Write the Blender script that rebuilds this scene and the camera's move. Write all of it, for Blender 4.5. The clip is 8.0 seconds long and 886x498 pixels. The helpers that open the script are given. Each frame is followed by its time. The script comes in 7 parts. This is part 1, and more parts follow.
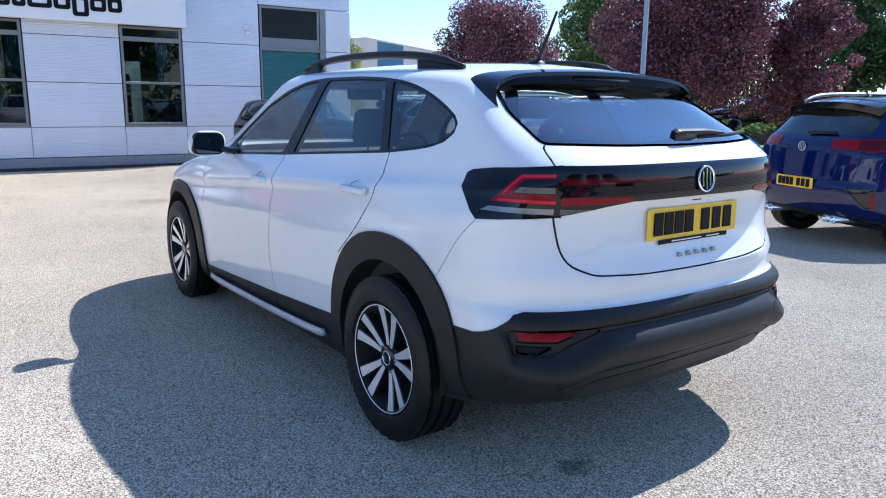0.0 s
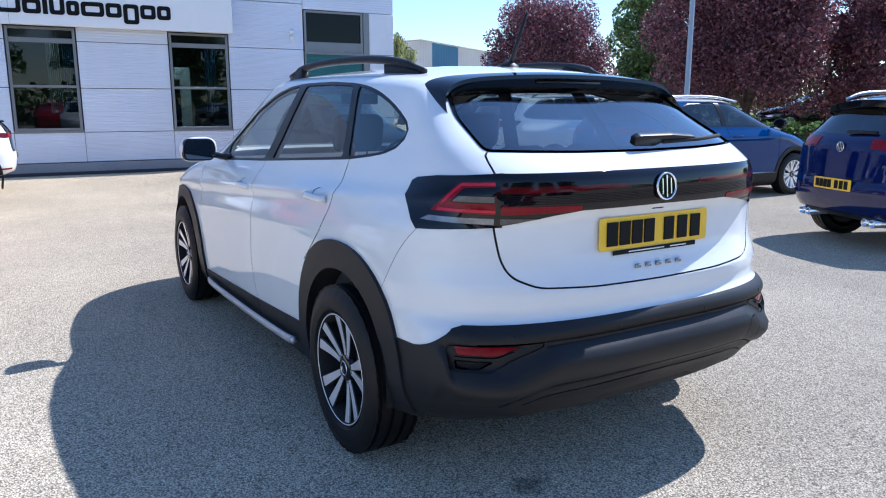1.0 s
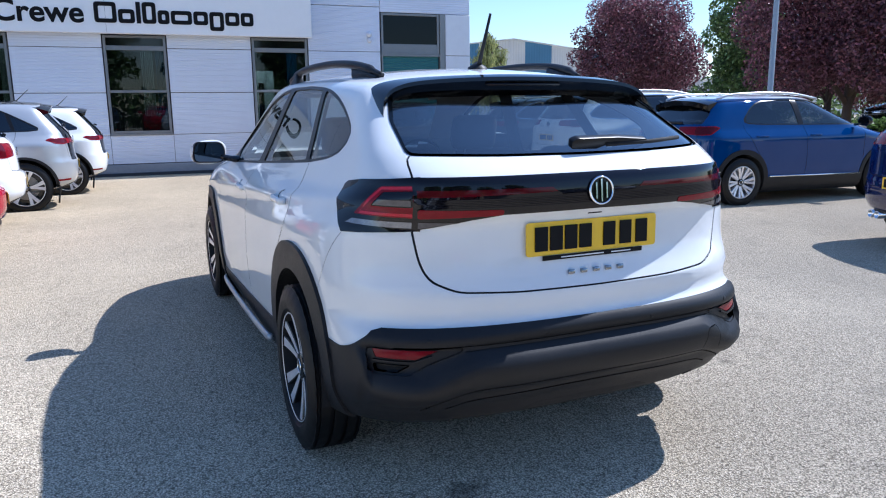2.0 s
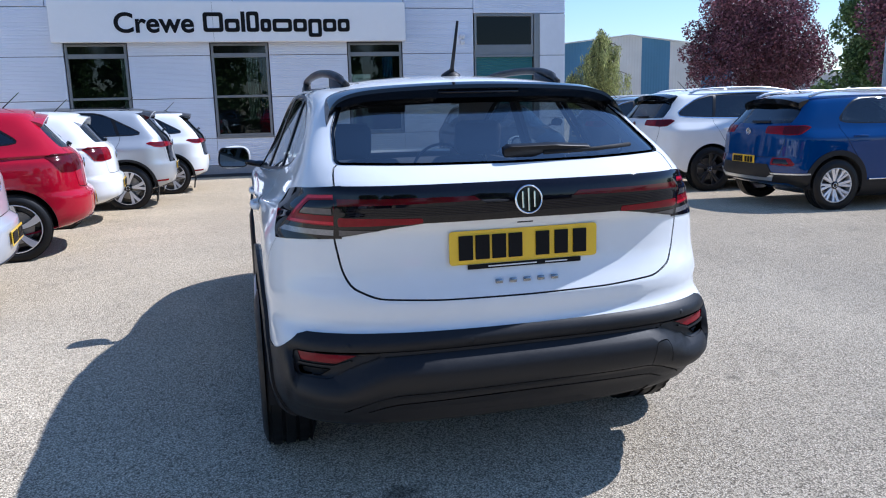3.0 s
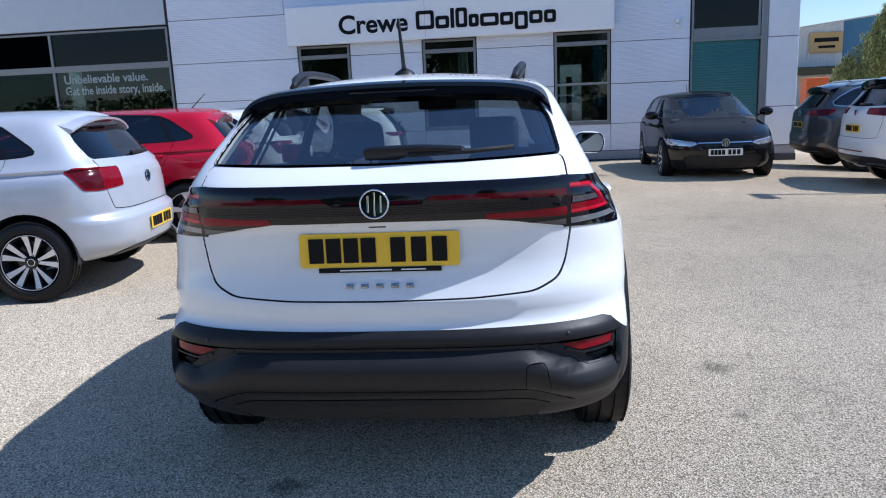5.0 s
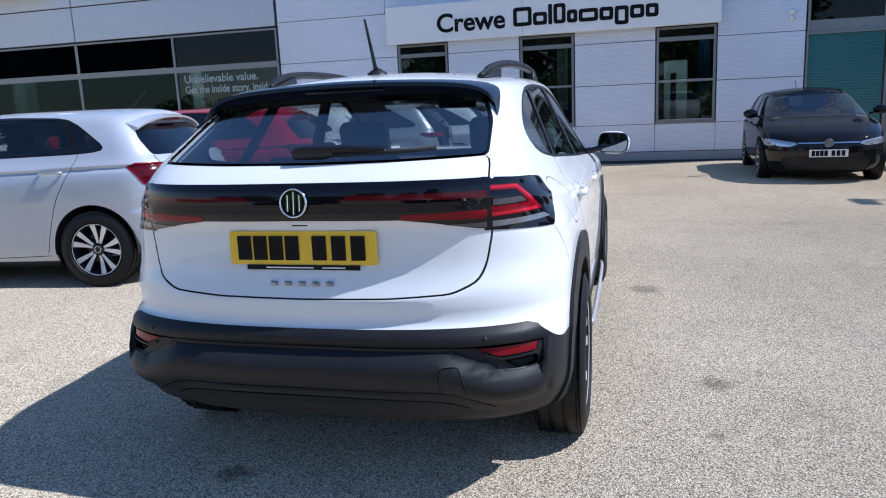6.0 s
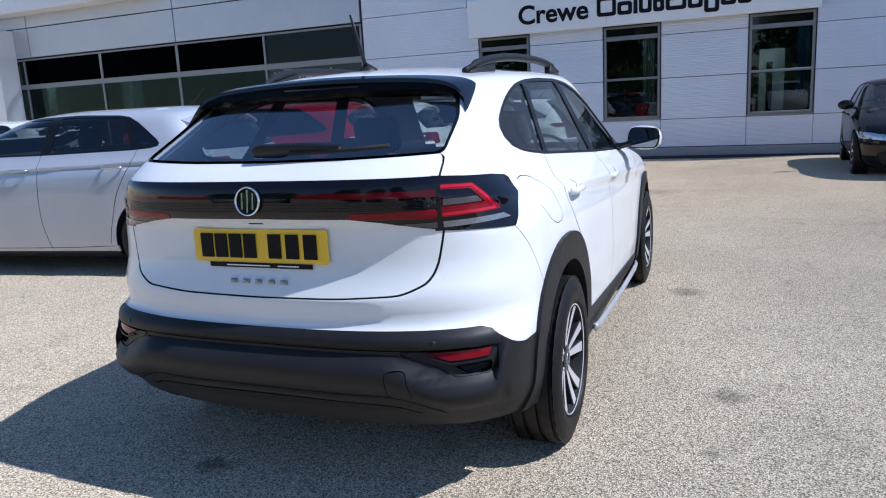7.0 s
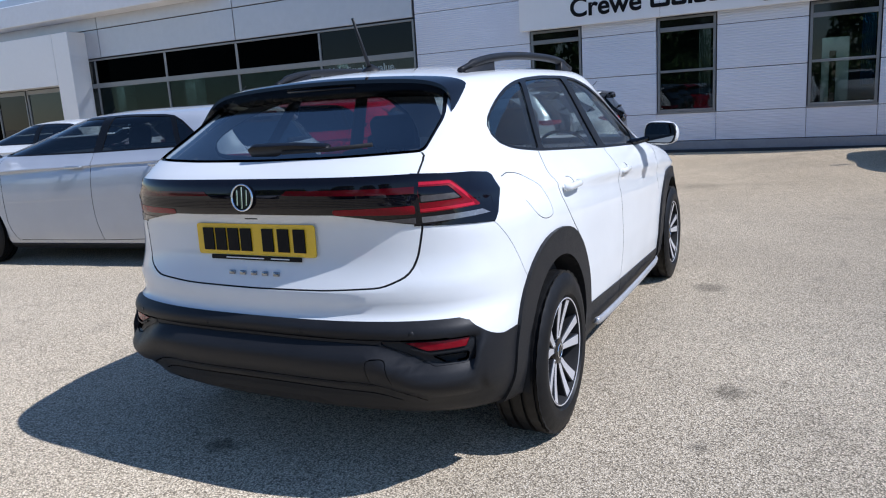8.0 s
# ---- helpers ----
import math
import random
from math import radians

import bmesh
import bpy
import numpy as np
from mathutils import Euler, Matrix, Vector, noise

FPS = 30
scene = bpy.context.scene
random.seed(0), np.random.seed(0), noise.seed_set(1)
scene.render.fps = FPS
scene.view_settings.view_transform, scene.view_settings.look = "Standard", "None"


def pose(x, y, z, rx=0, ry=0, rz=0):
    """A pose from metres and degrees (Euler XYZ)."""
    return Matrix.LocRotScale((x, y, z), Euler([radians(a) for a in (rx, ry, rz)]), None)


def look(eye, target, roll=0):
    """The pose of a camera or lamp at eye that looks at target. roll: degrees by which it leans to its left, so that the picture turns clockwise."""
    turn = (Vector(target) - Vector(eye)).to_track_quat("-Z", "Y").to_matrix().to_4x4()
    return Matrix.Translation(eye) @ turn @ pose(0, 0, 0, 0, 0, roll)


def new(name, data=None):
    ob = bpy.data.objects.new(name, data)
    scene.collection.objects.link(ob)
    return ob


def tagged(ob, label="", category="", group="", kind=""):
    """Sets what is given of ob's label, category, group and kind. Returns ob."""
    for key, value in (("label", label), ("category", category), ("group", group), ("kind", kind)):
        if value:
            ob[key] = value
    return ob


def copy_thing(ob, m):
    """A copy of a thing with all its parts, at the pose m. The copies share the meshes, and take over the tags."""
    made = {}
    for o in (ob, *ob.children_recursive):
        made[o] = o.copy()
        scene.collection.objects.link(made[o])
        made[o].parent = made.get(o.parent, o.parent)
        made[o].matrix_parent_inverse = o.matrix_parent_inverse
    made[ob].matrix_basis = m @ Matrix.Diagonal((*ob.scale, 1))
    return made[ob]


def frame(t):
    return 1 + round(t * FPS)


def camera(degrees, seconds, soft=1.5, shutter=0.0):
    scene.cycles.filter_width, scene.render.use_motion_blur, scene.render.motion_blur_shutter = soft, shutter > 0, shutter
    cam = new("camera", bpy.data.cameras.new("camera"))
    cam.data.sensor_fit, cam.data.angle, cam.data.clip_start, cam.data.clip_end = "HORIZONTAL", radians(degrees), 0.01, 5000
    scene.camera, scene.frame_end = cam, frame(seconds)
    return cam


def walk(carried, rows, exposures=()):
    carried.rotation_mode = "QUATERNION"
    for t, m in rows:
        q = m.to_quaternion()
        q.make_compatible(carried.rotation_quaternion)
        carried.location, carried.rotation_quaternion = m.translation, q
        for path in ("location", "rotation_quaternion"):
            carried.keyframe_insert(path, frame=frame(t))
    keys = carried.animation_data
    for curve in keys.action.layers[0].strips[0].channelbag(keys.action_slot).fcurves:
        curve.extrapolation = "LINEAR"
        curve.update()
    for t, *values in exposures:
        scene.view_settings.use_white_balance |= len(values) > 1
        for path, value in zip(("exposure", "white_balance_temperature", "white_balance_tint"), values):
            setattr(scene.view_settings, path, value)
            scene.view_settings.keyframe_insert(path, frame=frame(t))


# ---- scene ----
cam = camera(62.3, 8.0, soft=1.1)
PATH = [
    (0, (0.235, 0.021, 1.309), (1.314, 1.66, 0.921), 0.6),
    (0.5, (0.408, 0.03, 1.321), (1.433, 1.704, 0.935), 0.3),
    (1, (0.599, -0.112, 1.327), (1.545, 1.607, 0.941), -0.0),
    (1.5, (0.839, -0.301, 1.347), (1.676, 1.475, 0.963), -0.4),
    (1.7, (0.939, -0.325, 1.338), (1.728, 1.472, 0.953), -0.5),
    (2.8, (1.549, -0.513, 1.351), (2.029, 1.39, 0.968), -1.2),
    (3, (1.675, -0.557, 1.36), (2.09, 1.361, 0.978), -1.4),
    (3.5, (1.989, -0.524, 1.344), (2.234, 1.424, 0.961), -1.9),
    (4, (2.262, -0.501, 1.344), (2.346, 1.46, 0.961), -2.2),
    (4.5, (2.634, -0.566, 1.358), (2.545, 1.395, 0.976), -2.5),
    (4.7, (2.761, -0.559, 1.356), (2.603, 1.398, 0.972), -2.5),
    (6, (3.572, -0.404, 1.338), (3.003, 1.475, 0.959), -2.5),
    (6.5, (3.785, -0.251, 1.321), (3.076, 1.581, 0.94), -2.7),
    (7, (3.976, -0.183, 1.327), (3.162, 1.603, 0.943), -3.0),
    (7.5, (4.186, -0.198, 1.333), (3.285, 1.545, 0.948), -3.4),
    (8, (4.251, -0.156, 1.335), (3.291, 1.554, 0.943), -3.6),
]
TINT = 14
walk(cam, [(t, look(eye, target, roll)) for t, eye, target, roll in PATH], [(t, e, k, TINT) for t, e, k in ((0, 0.96, 5190), (1.5, 0.82, 5220), (3, 0.58, 5260), (4.5, 0.46, 5290), (6.5, 0.34, 5320), (8, 0.16, 5400))])

# ---- light: clear summer sky, high sun ----
SUN_TO = Vector((0.85, 0.11, 1.0)).normalized()
world = bpy.data.worlds.new("world")
scene.world = world
world.use_nodes = True
_wn = world.node_tree.nodes
_sky = _wn.new("ShaderNodeTexSky")
_sky.sky_type = "NISHITA"
_sky.sun_disc = False
_sky.sun_elevation = math.asin(SUN_TO.z)
_sky.sun_rotation = math.atan2(SUN_TO.x, SUN_TO.y)
_sky.air_density, _sky.dust_density, _sky.ozone_density = 1.15, 0.1, 3.0
world.node_tree.links.new(_sky.outputs[0], _wn["Background"].inputs[0])
_wn["Background"].inputs[1].default_value = 0.095
sun_data = bpy.data.lights.new("sun", "SUN")
sun_data.energy, sun_data.angle, sun_data.color = 4.3, radians(0.53), (1.0, 0.92, 0.81)
sun = new("sun", sun_data)
sun.matrix_world = look(SUN_TO * 40, (0, 0, 0))

# ---- materials ----
def nodes_of(name):
    m = bpy.data.materials.new(name)
    m.use_nodes = True
    nt = m.node_tree
    return m, nt, nt.nodes["Principled BSDF"]


def add(nt, kind, **values):
    n = nt.nodes.new(kind)
    for k, v in values.items():
        n.inputs[k.replace("_", " ")].default_value = v
    return n


def noise_tex(nt, scale, detail=4.0, rough=0.55, space="Object"):
    co = nt.nodes.new("ShaderNodeTexCoord")
    n = add(nt, "ShaderNodeTexNoise", Scale=scale, Detail=detail, Roughness=rough)
    nt.links.new(co.outputs[space], n.inputs["Vector"])
    return n


def ramp(nt, source, stops):
    r = nt.nodes.new("ShaderNodeValToRGB")
    els = r.color_ramp.elements
    while len(els) < len(stops):
        els.new(0.5)
    for e, (at, c) in zip(els, stops):
        e.position = at
        e.color = (*c, 1) if len(c) == 3 else c
    nt.links.new(source, r.inputs[0])
    return r


def bump(nt, bsdf, source, strength, distance):
    b = add(nt, "ShaderNodeBump", Strength=strength, Distance=distance)
    nt.links.new(source, b.inputs["Height"])
    nt.links.new(b.outputs[0], bsdf.inputs["Normal"])
    return b


def surface(name, color, rough, metal=0.0, vary=0.12, scale=6.0, coat=0.0, bump_scale=0.0, bump_depth=0.001, spec=0.5):
    """A plain material with colour and gloss that vary at two scales."""
    m, nt, p = nodes_of(name)
    p.inputs["Metallic"].default_value = metal
    p.inputs["Coat Weight"].default_value = coat
    p.inputs["Coat Roughness"].default_value = 0.03
    p.inputs["Specular IOR Level"].default_value = spec
    a, b = noise_tex(nt, scale, 5.0), noise_tex(nt, scale * 9, 3.0)
    mix = nt.nodes.new("ShaderNodeMath")
    mix.operation = "ADD"
    nt.links.new(a.outputs[0], mix.inputs[0])
    nt.links.new(b.outputs[0], mix.inputs[1])
    half = nt.nodes.new("ShaderNodeMath")
    half.operation = "MULTIPLY"
    half.inputs[1].default_value = 0.5
    nt.links.new(mix.outputs[0], half.inputs[0])
    lo = [max(0, c * (1 - vary)) for c in color]
    hi = [min(1, c * (1 + vary)) for c in color]
    r = ramp(nt, half.outputs[0], [(0.3, lo), (0.7, hi)])
    nt.links.new(r.outputs[0], p.inputs["Base Color"])
    rr = ramp(nt, half.outputs[0], [(0.3, [max(0.0, rough * 0.85)] * 3), (0.7, [min(1.0, rough * 1.15)] * 3)])
    nt.links.new(rr.outputs[0], p.inputs["Roughness"])
    if bump_scale:
        bump(nt, p, noise_tex(nt, bump_scale, 4.0).outputs[0], 0.5, bump_depth)
    return m


def paint(name, color, metal=0.0, flake=0.0):
    """Car paint under clear lacquer, with a little orange peel and road dust."""
    m, nt, p = nodes_of(name)
    p.inputs["Metallic"].default_value = metal
    p.inputs["Roughness"].default_value = 0.32 if metal else (0.45 if max(color) > 0.05 else 0.30)
    p.inputs["Coat Weight"].default_value = 1.0 if max(color) > 0.05 else 0.65
    p.inputs["Specular IOR Level"].default_value = 0.0
    p.inputs["Coat Roughness"].default_value = 0.02
    dust = noise_tex(nt, 2.5, 6.0)
    r = ramp(nt, dust.outputs[0], [(0.35, [c * 0.965 for c in color]), (0.7, [min(1, c * 1.02 + 0.004) for c in color])])
    nt.links.new(r.outputs[0], p.inputs["Base Color"])
    peel = noise_tex(nt, 160.0, 1.0)
    b = add(nt, "ShaderNodeBump", Strength=0.03, Distance=0.0006)
    nt.links.new(peel.outputs[0], b.inputs["Height"])
    nt.links.new(b.outputs[0], p.inputs["Coat Normal"])
    return m


def pane_material(name, tint, gloss=0.06, rough=0.0, see=1.0):
    """Glass sheet: tinted see-through with a clear mirror gloss that grows at grazing angles."""
    m = bpy.data.materials.new(name)
    m.use_nodes = True
    nt = m.node_tree
    nt.nodes.remove(nt.nodes["Principled BSDF"])
    out = nt.nodes["Material Output"]
    tr = nt.nodes.new("ShaderNodeBsdfTransparent")
    tr.inputs[0].default_value = (*[c * see for c in tint], 1)
    gl = nt.nodes.new("ShaderNodeBsdfGlossy")
    gl.inputs["Roughness"].default_value = rough
    gl.inputs["Color"].default_value = (0.95, 0.98, 1, 1)
    # both faces of a thin sheet mirror: a base gloss that climbs steeply towards grazing views
    lw = nt.nodes.new("ShaderNodeLayerWeight")
    lw.inputs[0].default_value = 0.5
    steep = nt.nodes.new("ShaderNodeMath")
    steep.operation = "POWER"
    steep.inputs[1].default_value = 4.5
    nt.links.new(lw.outputs["Facing"], steep.inputs[0])
    fr = nt.nodes.new("ShaderNodeMath")
    fr.operation = "MULTIPLY_ADD"
    fr.inputs[1].default_value = 0.85
    fr.inputs[2].default_value = 0.07 + 0.25 * gloss
    nt.links.new(steep.outputs[0], fr.inputs[0])
    wave = noise_tex(nt, 1.1, 1.0)
    b = add(nt, "ShaderNodeBump", Strength=0.05, Distance=0.004)
    nt.links.new(wave.outputs[0], b.inputs["Height"])
    nt.links.new(b.outputs[0], gl.inputs["Normal"])
    mx = nt.nodes.new("ShaderNodeMixShader")
    nt.links.new(fr.outputs[0], mx.inputs[0])
    nt.links.new(tr.outputs[0], mx.inputs[1])
    nt.links.new(gl.outputs[0], mx.inputs[2])
    nt.links.new(mx.outputs[0], out.inputs[0])
    return m


def asphalt_material():
    m, nt, p = nodes_of("asphalt")
    co = nt.nodes.new("ShaderNodeTexCoord")
    vor = add(nt, "ShaderNodeTexVoronoi", Scale=165.0, Randomness=1.0)
    nt.links.new(co.outputs["Object"], vor.inputs["Vector"])
    grain = ramp(nt, vor.outputs["Color"], [(0.0, (0.20, 0.170, 0.125)), (0.40, (0.53, 0.46, 0.345)), (0.75, (0.74, 0.65, 0.505)), (1.0, (0.92, 0.83, 0.69))])
    fine = noise_tex(nt, 260.0, 2.0)
    wide = noise_tex(nt, 0.45, 5.0, 0.6)
    mid = noise_tex(nt, 3.0, 6.0, 0.65)
    chink = ramp(nt, vor.outputs["Distance"], [(0.30, (1.15, 1.15, 1.15)), (0.50, (1.0, 1.0, 1.0)), (0.74, (0.42, 0.41, 0.40))])
    tone = ramp(nt, wide.outputs[0], [(0.3, (0.84, 0.82, 0.79)), (0.7, (1.1, 1.08, 1.04))])
    blot = ramp(nt, mid.outputs[0], [(0.25, (0.72, 0.72, 0.73)), (0.42, (1.0, 1.0, 1.0))])
    mul = nt.nodes.new("ShaderNodeMix")
    mul.data_type, mul.blend_type = "RGBA", "MULTIPLY"
    mul.inputs["Factor"].default_value = 1.0
    nt.links.new(grain.outputs[0], mul.inputs[6])
    nt.links.new(tone.outputs[0], mul.inputs[7])
    mul2 = nt.nodes.new("ShaderNodeMix")
    mul2.data_type, mul2.blend_type = "RGBA", "MULTIPLY"
    mul2.inputs["Factor"].default_value = 1.0
    nt.links.new(mul.outputs[2], mul2.inputs[6])
    nt.links.new(blot.outputs[0], mul2.inputs[7])
    mul3 = nt.nodes.new("ShaderNodeMix")
    mul3.data_type, mul3.blend_type = "RGBA", "MULTIPLY"
    mul3.inputs["Factor"].default_value = 1.0
    nt.links.new(mul2.outputs[2], mul3.inputs[6])
    nt.links.new(chink.outputs[0], mul3.inputs[7])
    # the warm light near the showroom is put into the colour, growing with y
    place_xyz = nt.nodes.new("ShaderNodeSeparateXYZ")
    nt.links.new(co.outputs["Object"], place_xyz.inputs[0])
    far_y = nt.nodes.new("ShaderNodeMapRange")
    far_y.inputs["From Min"].default_value, far_y.inputs["From Max"].default_value = 4.0, 11.0
    nt.links.new(place_xyz.outputs[1], far_y.inputs["Value"])
    far_light = ramp(nt, far_y.outputs[0], [(0.0, (1.0, 1.0, 1.0)), (1.0, (1.17, 1.10, 0.99))])
    mul4 = nt.nodes.new("ShaderNodeMix")
    mul4.data_type, mul4.blend_type = "RGBA", "MULTIPLY"
    mul4.inputs["Factor"].default_value = 1.0
    nt.links.new(mul3.outputs[2], mul4.inputs[6])
    nt.links.new(far_light.outputs[0], mul4.inputs[7])
    # oil drips and tar marks, ragged at the rim
    rag = noise_tex(nt, 14.0, 5.0, 0.7)
    bend = nt.nodes.new("ShaderNodeVectorMath")
    bend.operation = "MULTIPLY_ADD"
    bend.inputs[1].default_value = (0.16, 0.16, 0.0)
    nt.links.new(rag.outputs["Color"], bend.inputs[0])
    nt.links.new(co.outputs["Object"], bend.inputs[2])
    last = mul4.outputs[2]
    for x, y, r, dark in ((2.02, 1.84, 0.085, 0.45), (3.83, 3.09, 0.10, 0.55), (3.81, 2.52, 0.05, 0.7), (3.47, 4.88, 0.14, 0.6), (2.42, 10.67, 0.45, 0.78)):
        far = nt.nodes.new("ShaderNodeVectorMath")
        far.operation = "DISTANCE"
        far.inputs[1].default_value = (x + 0.08, y + 0.08, 0.0)
        nt.links.new(bend.outputs[0], far.inputs[0])
        edge = ramp(nt, far.outputs["Value"], [(r * 0.35, (dark, dark, dark)), (r, (1.0, 1.0, 1.0))])
        spot = nt.nodes.new("ShaderNodeMix")
        spot.data_type, spot.blend_type = "RGBA", "MULTIPLY"
        spot.inputs["Factor"].default_value = 1.0
        nt.links.new(last, spot.inputs[6])
        nt.links.new(edge.outputs[0], spot.inputs[7])
        last = spot.outputs[2]
    nt.links.new(last, p.inputs["Base Color"])
    p.inputs["Roughness"].default_value = 0.88
    p.inputs["Diffuse Roughness"].default_value = 0.7
    p.inputs["Specular IOR Level"].default_value = 0.2
    add_h = nt.nodes.new("ShaderNodeMath")
    add_h.operation = "MULTIPLY_ADD"
    add_h.inputs[1].default_value = 0.35
    nt.links.new(fine.outputs[0], add_h.inputs[0])
    nt.links.new(vor.outputs["Distance"], add_h.inputs[2])
    bump(nt, p, add_h.outputs[0], 0.75, 0.006)
    return m


def ribbed_panel(name, color, pitch, axis=2, depth=0.006, rough=0.4, metal=0.3):
    """Painted metal sheet with fine ribs."""
    m, nt, p = nodes_of(name)
    co = nt.nodes.new("ShaderNodeTexCoord")
    sep = nt.nodes.new("ShaderNodeSeparateXYZ")
    nt.links.new(co.outputs["Object"], sep.inputs[0])
    k = nt.nodes.new("ShaderNodeMath")
    k.operation = "MULTIPLY"
    k.inputs[1].default_value = 2 * math.pi / pitch
    nt.links.new(sep.outputs[axis], k.inputs[0])
    s = nt.nodes.new("ShaderNodeMath")
    s.operation = "SINE"
    nt.links.new(k.outputs[0], s.inputs[0])
    bump(nt, p, s.outputs[0], 0.35, depth)
    wide = noise_tex(nt, 0.35, 5.0)
    r = ramp(nt, wide.outputs[0], [(0.3, [c * 0.9 for c in color]), (0.7, [min(1, c * 1.06) for c in color])])
    nt.links.new(r.outputs[0], p.inputs["Base Color"])
    p.inputs["Roughness"].default_value = rough
    p.inputs["Metallic"].default_value = metal
    return m


def leaf_material(name, dark, light):
    m, nt, p = nodes_of(name)
    geo = nt.nodes.new("ShaderNodeNewGeometry")
    r = ramp(nt, geo.outputs["Random Per Island"], [(0.0, dark), (0.75, light), (1.0, [min(1, c * 1.7) for c in light])])
    nt.links.new(r.outputs[0], p.inputs["Base Color"])
    p.inputs["Roughness"].default_value = 0.5
    tl = nt.nodes.new("ShaderNodeBsdfTranslucent")
    nt.links.new(r.outputs[0], tl.inputs[0])
    mx = nt.nodes.new("ShaderNodeMixShader")
    mx.inputs[0].default_value = 0.3
    nt.links.new(p.outputs[0], mx.inputs[1])
    nt.links.new(tl.outputs[0], mx.inputs[2])
    nt.links.new(mx.outputs[0], nt.nodes["Material Output"].inputs[0])
    return m


ASPHALT = asphalt_material()
PAINT_WHITE = paint("white_paint", (0.79, 0.80, 0.79))
PAINT_RED = paint("red_paint", (0.36, 0.002, 0.018))
PAINT_GREY = paint("silver_grey_paint", (0.46, 0.48, 0.50), 0.45)
PAINT_SILVER = paint("silver_white_paint", (0.54, 0.565, 0.61), 0.35)
PAINT_BLUE = paint("blue_paint", (0.0, 0.036, 0.155))
PAINT_DEEP_BLUE = paint("deep_blue_paint", (0.002, 0.007, 0.07))
PAINT_BLACK = paint("black_paint", (0.005, 0.0055, 0.006))
PAINT_DARK_GREY = paint("dark_grey_paint", (0.075, 0.085, 0.095), 0.4)
CLADDING = surface("black_moulded_plastic", (0.0155, 0.016, 0.018), 0.46, vary=0.15, spec=0.24, scale=12, bump_scale=700, bump_depth=0.0004)
GLOSS_BLACK = surface("gloss_black", (0.005, 0.005, 0.006), 0.05, vary=0.1)
GAP = surface("dark_gap", (0.008, 0.008, 0.009), 0.8)
UNDER = surface("underbody", (0.012, 0.012, 0.013), 0.85)
RUBBER = surface("tyre_rubber", (0.006, 0.006, 0.0065), 0.52, vary=0.3, spec=0.32, scale=20, bump_scale=300, bump_depth=0.0006)
ALLOY = surface("turned_alloy", (0.78, 0.78, 0.80), 0.34, metal=0.55, vary=0.06, scale=30)
ALLOY_DARK = surface("black_alloy", (0.018, 0.018, 0.02), 0.3, vary=0.2, scale=20, coat=0.5)
BRAKE = surface("brake_disc", (0.30, 0.29, 0.28), 0.42, metal=0.9, vary=0.25, scale=30)
CHROME = surface("chrome", (0.85, 0.86, 0.88), 0.09, metal=1.0, vary=0.03)
SATIN = surface("satin_aluminium", (0.58, 0.60, 0.62), 0.32, metal=0.85, vary=0.06)
LAMP_RED = surface("red_lamp_lens", (0.19, 0.0012, 0.008), 0.25, spec=0.15, coat=0.25, vary=0.25, scale=40)
LAMP_RED_DEEP = surface("dark_red_lens", (0.075, 0.002, 0.006), 0.12, spec=0.2, coat=0.25, vary=0.3, scale=40)
LAMP_CLEAR = surface("clear_lamp_lens", (0.22, 0.225, 0.24), 0.25, metal=0.4, coat=0.4, vary=0.3, scale=60)
LAMP_SMOKE = surface("smoked_lens", (0.004, 0.0035, 0.006), 0.02, vary=0.2, spec=0.42)
LAMP_BRIGHT = surface("bright_red_guide", (0.50, 0.006, 0.025), 0.2, spec=0.3, coat=0.3, vary=0.2, scale=40)
LAMP_HEAD = surface("clear_headlamp", (0.50, 0.52, 0.55), 0.16, metal=0.75, coat=1.0, vary=0.45, scale=45)
LAMP_GREY = surface("smoked_reverse_lens", (0.08, 0.075, 0.078), 0.1, coat=0.2, vary=0.3, scale=60)
TRIM_BLACK = surface("black_window_trim", (0.006, 0.006, 0.007), 0.35, vary=0.1, spec=0.3)
PLATE_YELLOW = surface("yellow_plate", (0.86, 0.55, 0.018), 0.3, vary=0.04, coat=0.3)
PLATE_WHITE = surface("white_plate", (0.80, 0.80, 0.79), 0.3, vary=0.03, coat=0.3)
INK = surface("black_ink", (0.007, 0.007, 0.008), 0.5, spec=0.15)
SEAT = surface("dark_seat_fabric", (0.022, 0.023, 0.026), 0.85, vary=0.25, scale=25, bump_scale=500)
TRIM_GREY = surface("light_headlining", (0.42, 0.42, 0.41), 0.9, vary=0.08)
LINING = surface("cabin_lining", (0.035, 0.036, 0.04), 0.8, vary=0.2)
CAR_GLASS = pane_material("car_glass", (0.62, 0.68, 0.66), -0.02)
SMOKED_GLASS = pane_material("smoked_side_glass", (0.34, 0.37, 0.38), 0.0)
DARK_GLASS = pane_material("privacy_glass", (0.13, 0.145, 0.15), 0.05)
REAR_GLASS = pane_material("rear_glass", (0.47, 0.51, 0.52), 0.34)

# ---- small building helpers ----
def part(name, bm, material, parent, label="", smooth=True, angle=None, loc=None):
    """Links a bmesh as one mesh object under a thing or a part."""
    me = bpy.data.meshes.new(name)
    bm.normal_update()
    bm.to_mesh(me)
    bm.free()
    mats = material if isinstance(material, (list, tuple)) else [material]
    for mt in mats:
        me.materials.append(mt)
    if smooth:
        me.polygons.foreach_set("use_smooth", [True] * len(me.polygons))
        if angle:
            me.set_sharp_from_angle(angle=radians(angle))
    ob = new(name, me)
    if parent is not None:
        ob.parent = parent
    if loc is not None:
        ob.matrix_local = loc
    if label:
        ob["label"] = label
    return ob


